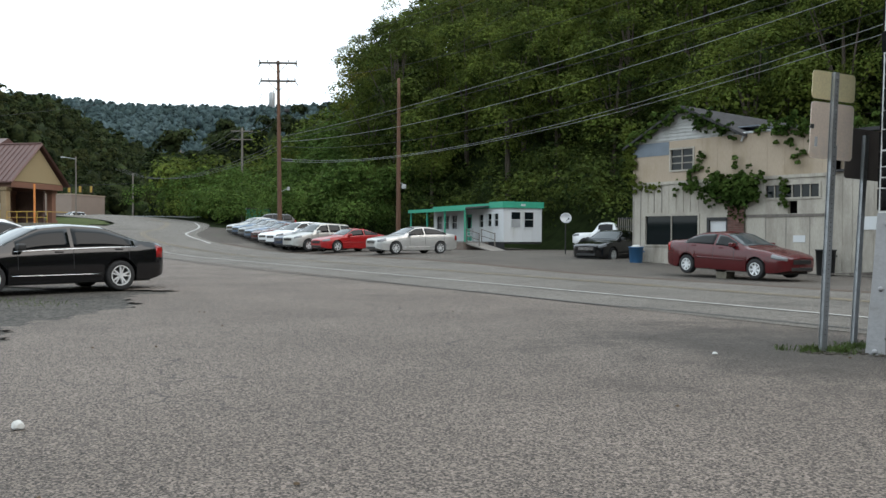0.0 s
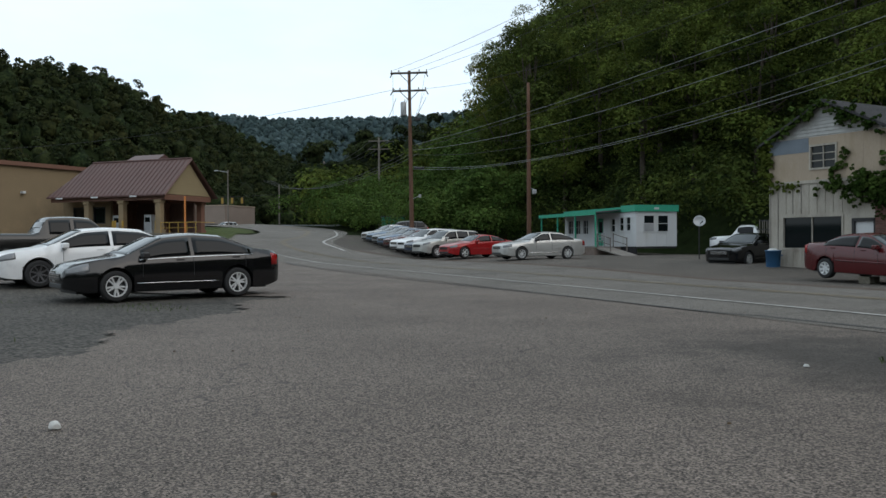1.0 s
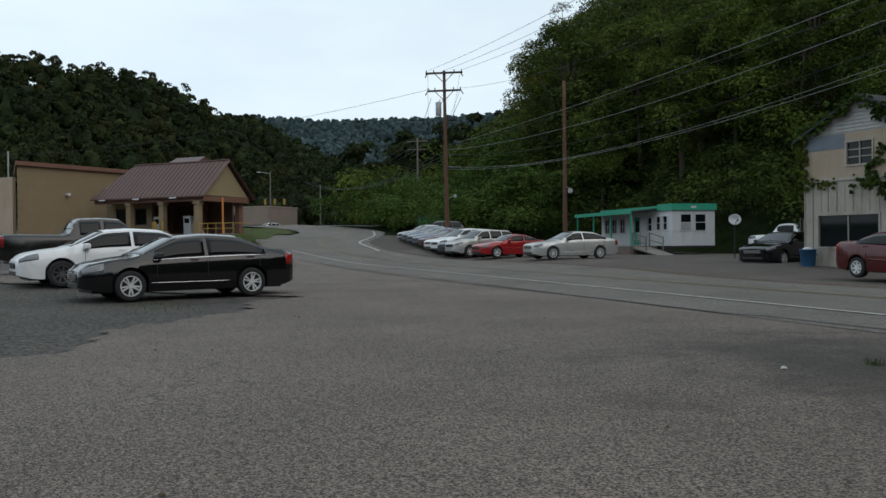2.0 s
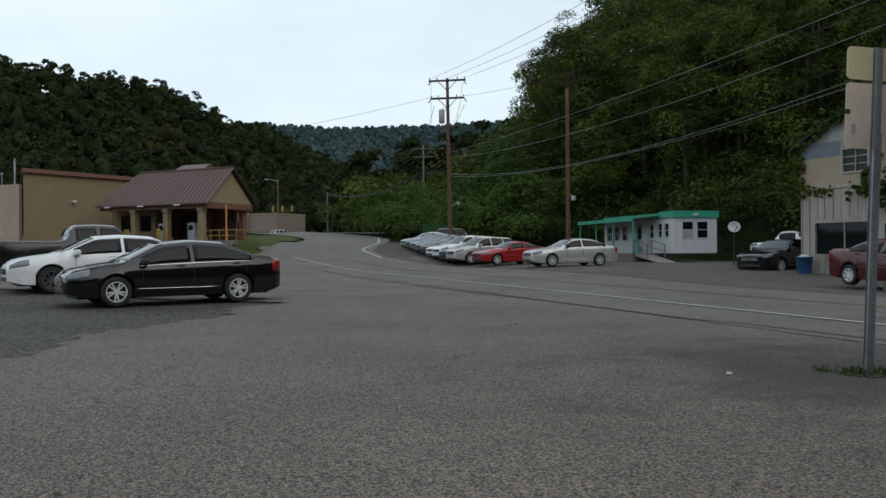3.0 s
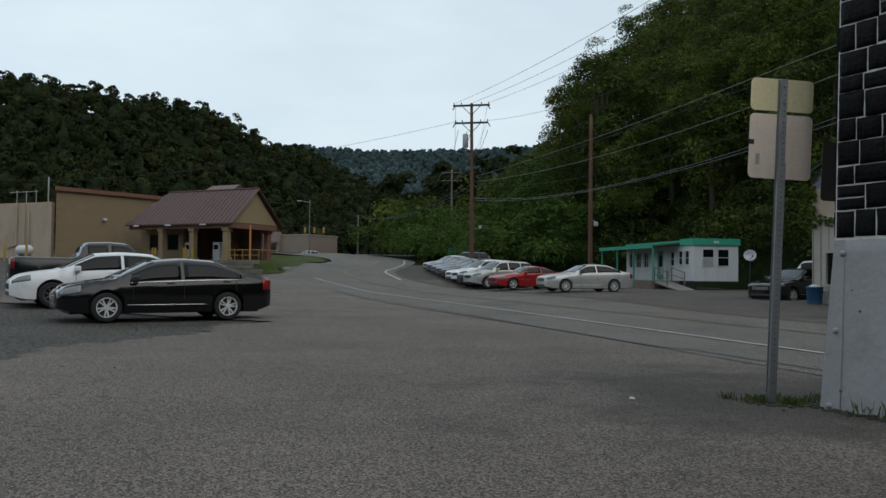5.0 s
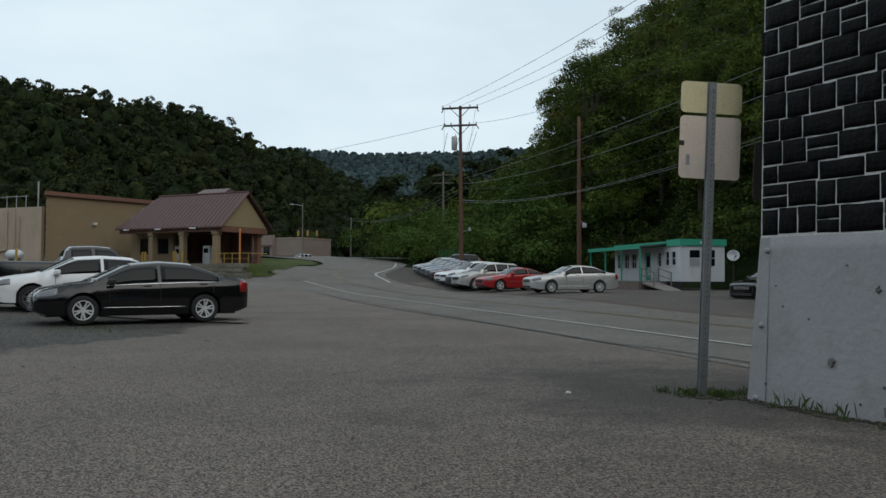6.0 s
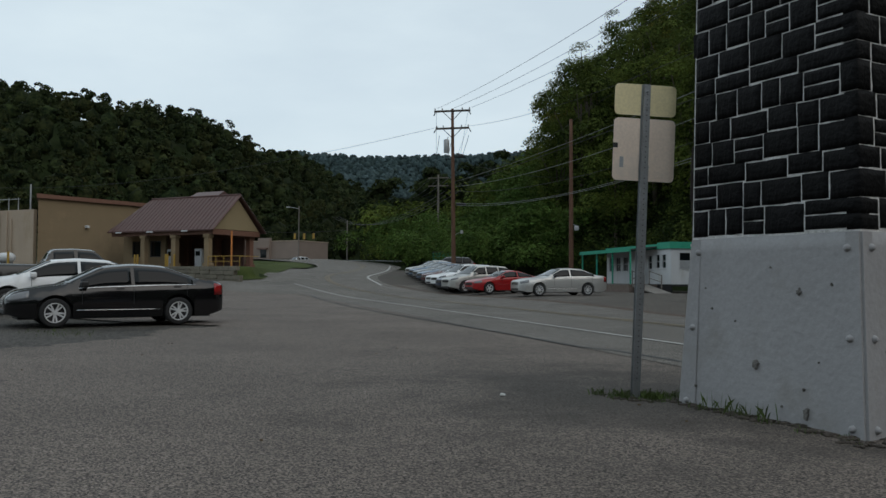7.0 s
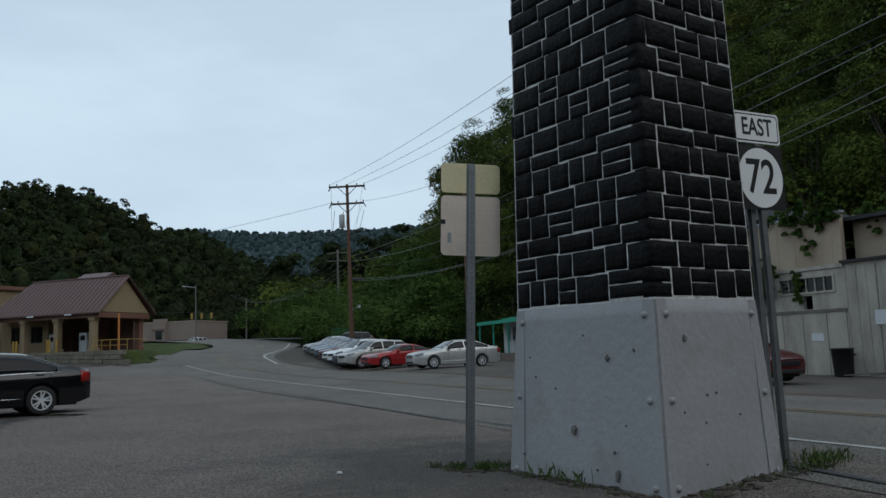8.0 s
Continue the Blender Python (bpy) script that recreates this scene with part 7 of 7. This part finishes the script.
def scrap(x, y, w, d, label, m, seed, flat=0.05):
    bm = bmesh.new()
    bmesh.ops.create_icosphere(bm, subdivisions=2, radius=1)
    for v in bm.verts:
        v.co *= 1 + 0.3 * noise.noise(v.co * 2 + Vector((seed, 0, 0)))
        v.co = Vector((v.co.x * w, v.co.y * d, max(v.co.z, -0.2) * flat + 0.2 * flat))
    ob = tagged(part("litter", bm, m), label, "litter", "litter")
    ob.location = (x, y, float(base_height(x, y)) + 0.017)
    return ob


scrap(-3.59, 5.14, 0.043, 0.035, "crumpled white paper on the asphalt", M_TRASH, 1, 0.045)
scrap(2.19, 8.1, 0.03, 0.02, "pale paper scrap on the asphalt", M_TRASH, 2, 0.02)
M_LEAFDRY = mat("dry_leaf", (0.09, 0.06, 0.035), 0.9, var=0.3)
rl = random.Random(77)
for k in range(26):
    x, y = rl.uniform(-5, 6), rl.uniform(2.6, 16)
    if us(x, y)[0] < 9.5:
        scrap(x, y, rl.uniform(0.010, 0.020), rl.uniform(0.006, 0.012), "dry brown leaf on the asphalt", M_LEAFDRY, k, 0.012)


# ---- weeds and soil at the tower ----
def grass(name, spots, hmin, hmax, blades, spread, material, seed, label):
    r = np.random.default_rng(seed)
    S = np.repeat(np.array(spots, float), blades, 0)
    n = len(S)
    b = S[:, :2] + r.normal(size=(n, 2)) * spread
    z = base_height(b[:, 0], b[:, 1]) + 0.005
    h = hmin + (hmax - hmin) * r.random(n) ** 1.5
    a = r.random(n) * 6.283
    w = 0.0022 + 0.0035 * r.random(n)
    ln = r.random(n) * 0.7
    d = np.stack([np.cos(a), np.sin(a)], 1)
    t = np.stack([-np.sin(a), np.cos(a)], 1)
    B = np.concatenate([b, z[:, None]], 1)
    v0 = B + np.concatenate([t * w[:, None], np.zeros((n, 1))], 1)
    v1 = B - np.concatenate([t * w[:, None], np.zeros((n, 1))], 1)
    v2 = B + np.concatenate([d * (h * ln)[:, None] * 0.5, (h * 0.65)[:, None]], 1) - np.concatenate([t * w[:, None] * 0.7, np.zeros((n, 1))], 1)
    v3 = B + np.concatenate([d * (h * ln)[:, None], (h * (1 - 0.3 * ln))[:, None]], 1)
    V = np.stack([v0, v1, v2, v3], 1).reshape(-1, 3)
    return tagged(grid_mesh(name, V, np.arange(len(V)).reshape(-1, 4), material), label, "grass", kind="stuff")


def along(a, b, n, r, off=0.1):
    return [(a[0] + (b[0] - a[0]) * t + r.gauss(0, off), a[1] + (b[1] - a[1]) * t + r.gauss(0, off)) for t in [i / n for i in range(n + 1)]]


rg_ = random.Random(9)
foot_f = along((3.72, 8.15), (4.92, 6.6), 16, rg_, 0.05)
grass("tower_weeds", foot_f + along((3.2, 8.25), (4.0, 8.2), 18, rg_, 0.09), 0.012, 0.05, 12, 0.06, M_GRASS, 81, "short weeds along the tower's foot")
grass("tower_weeds", along((4.0, 7.75), (4.45, 7.2), 6, rg_, 0.04), 0.06, 0.20, 7, 0.05, M_GRASS, 82, "taller weeds against the tower's white base")
grass("tower_weeds", along((3.25, 8.32), (3.62, 8.22), 10, rg_, 0.07), 0.02, 0.10, 60, 0.05, M_GRASS, 88, "tuft of bright green grass at the sign post's foot")
grass("tower_weeds", along((3.55, 8.35), (4.25, 8.75), 14, rg_, 0.10), 0.015, 0.07, 50, 0.08, M_GRASS, 89, "low green weeds between the sign posts")
grass("tower_weeds", along((6.25, 7.6), (6.9, 8.2), 12, rg_, 0.10), 0.04, 0.13, 34, 0.08, M_GRASS, 83, "tuft of green grass at the route sign's foot")
grass("tower_weeds", along((5.05, 6.55), (6.3, 7.55), 10, rg_, 0.05), 0.02, 0.07, 14, 0.05, M_GRASS, 84, "sparse weeds along the tower's foot")
grass("gravel_weeds", [(rg_.uniform(-17, -7), rg_.uniform(9, 16)) for _ in range(40)], 0.02, 0.09, 40, 0.25, M_GRASS, 85, "thin weeds growing through the gravel")
grass("bank_lawn", [(-33 + rg_.uniform(-4, 3) - 0.4 * k / 7, 80 + k / 7) for k in range(120)], 0.05, 0.15, 40, 0.5, M_GRASS, 86, "strip of lawn beside the bank drive")
grass("verge_grass", [(-9 + rg_.uniform(-3.5, 6), 79 + rg_.uniform(-4, 10)) for _ in range(160)], 0.1, 0.5, 40, 0.5, M_GRASS, 87, "rough grass on the verge below the shrubs")


def soil(name, pts, width, label):
    bm = bmesh.new()
    for i, (x, y) in enumerate(pts):
        for k in range(7):
            m = Matrix.Translation((x + rg_.gauss(0, width), y + rg_.gauss(0, width), float(base_height(x, y)) + 0.012)) @ Matrix.Diagonal((rg_.uniform(0.015, 0.05), rg_.uniform(0.015, 0.04), rg_.uniform(0.006, 0.018), 1))
            bmesh.ops.create_icosphere(bm, subdivisions=1, radius=1, matrix=m)
    for v in bm.verts:
        v.co += 0.008 * noise.noise_vector(v.co * 9)
    return tagged(part(name, bm, M_DIRT, smooth=True), label, "soil", kind="stuff")


soil("loose_soil", foot_f + along((4.9, 6.5), (5.5, 6.75), 8, rg_, 0.04) + along((3.3, 8.2), (3.9, 8.15), 8, rg_, 0.06) + along((5.4, 6.8), (6.6, 7.8), 12, rg_, 0.05), 0.05, "dark loose soil gathered at the tower's foot")

# unseen trees added behind the walker; they darken reflections in the cars
rear = scatter(150, -130, 150, -72, -58, lambda x, y: True, 4.5, 91)
woods("rear_trees", rear, M_LEAF_D, 8, 34, 0.8, "unseen woodland added behind the forecourt to darken reflections", 92, 9, 13, trunks=False, core=0.35)
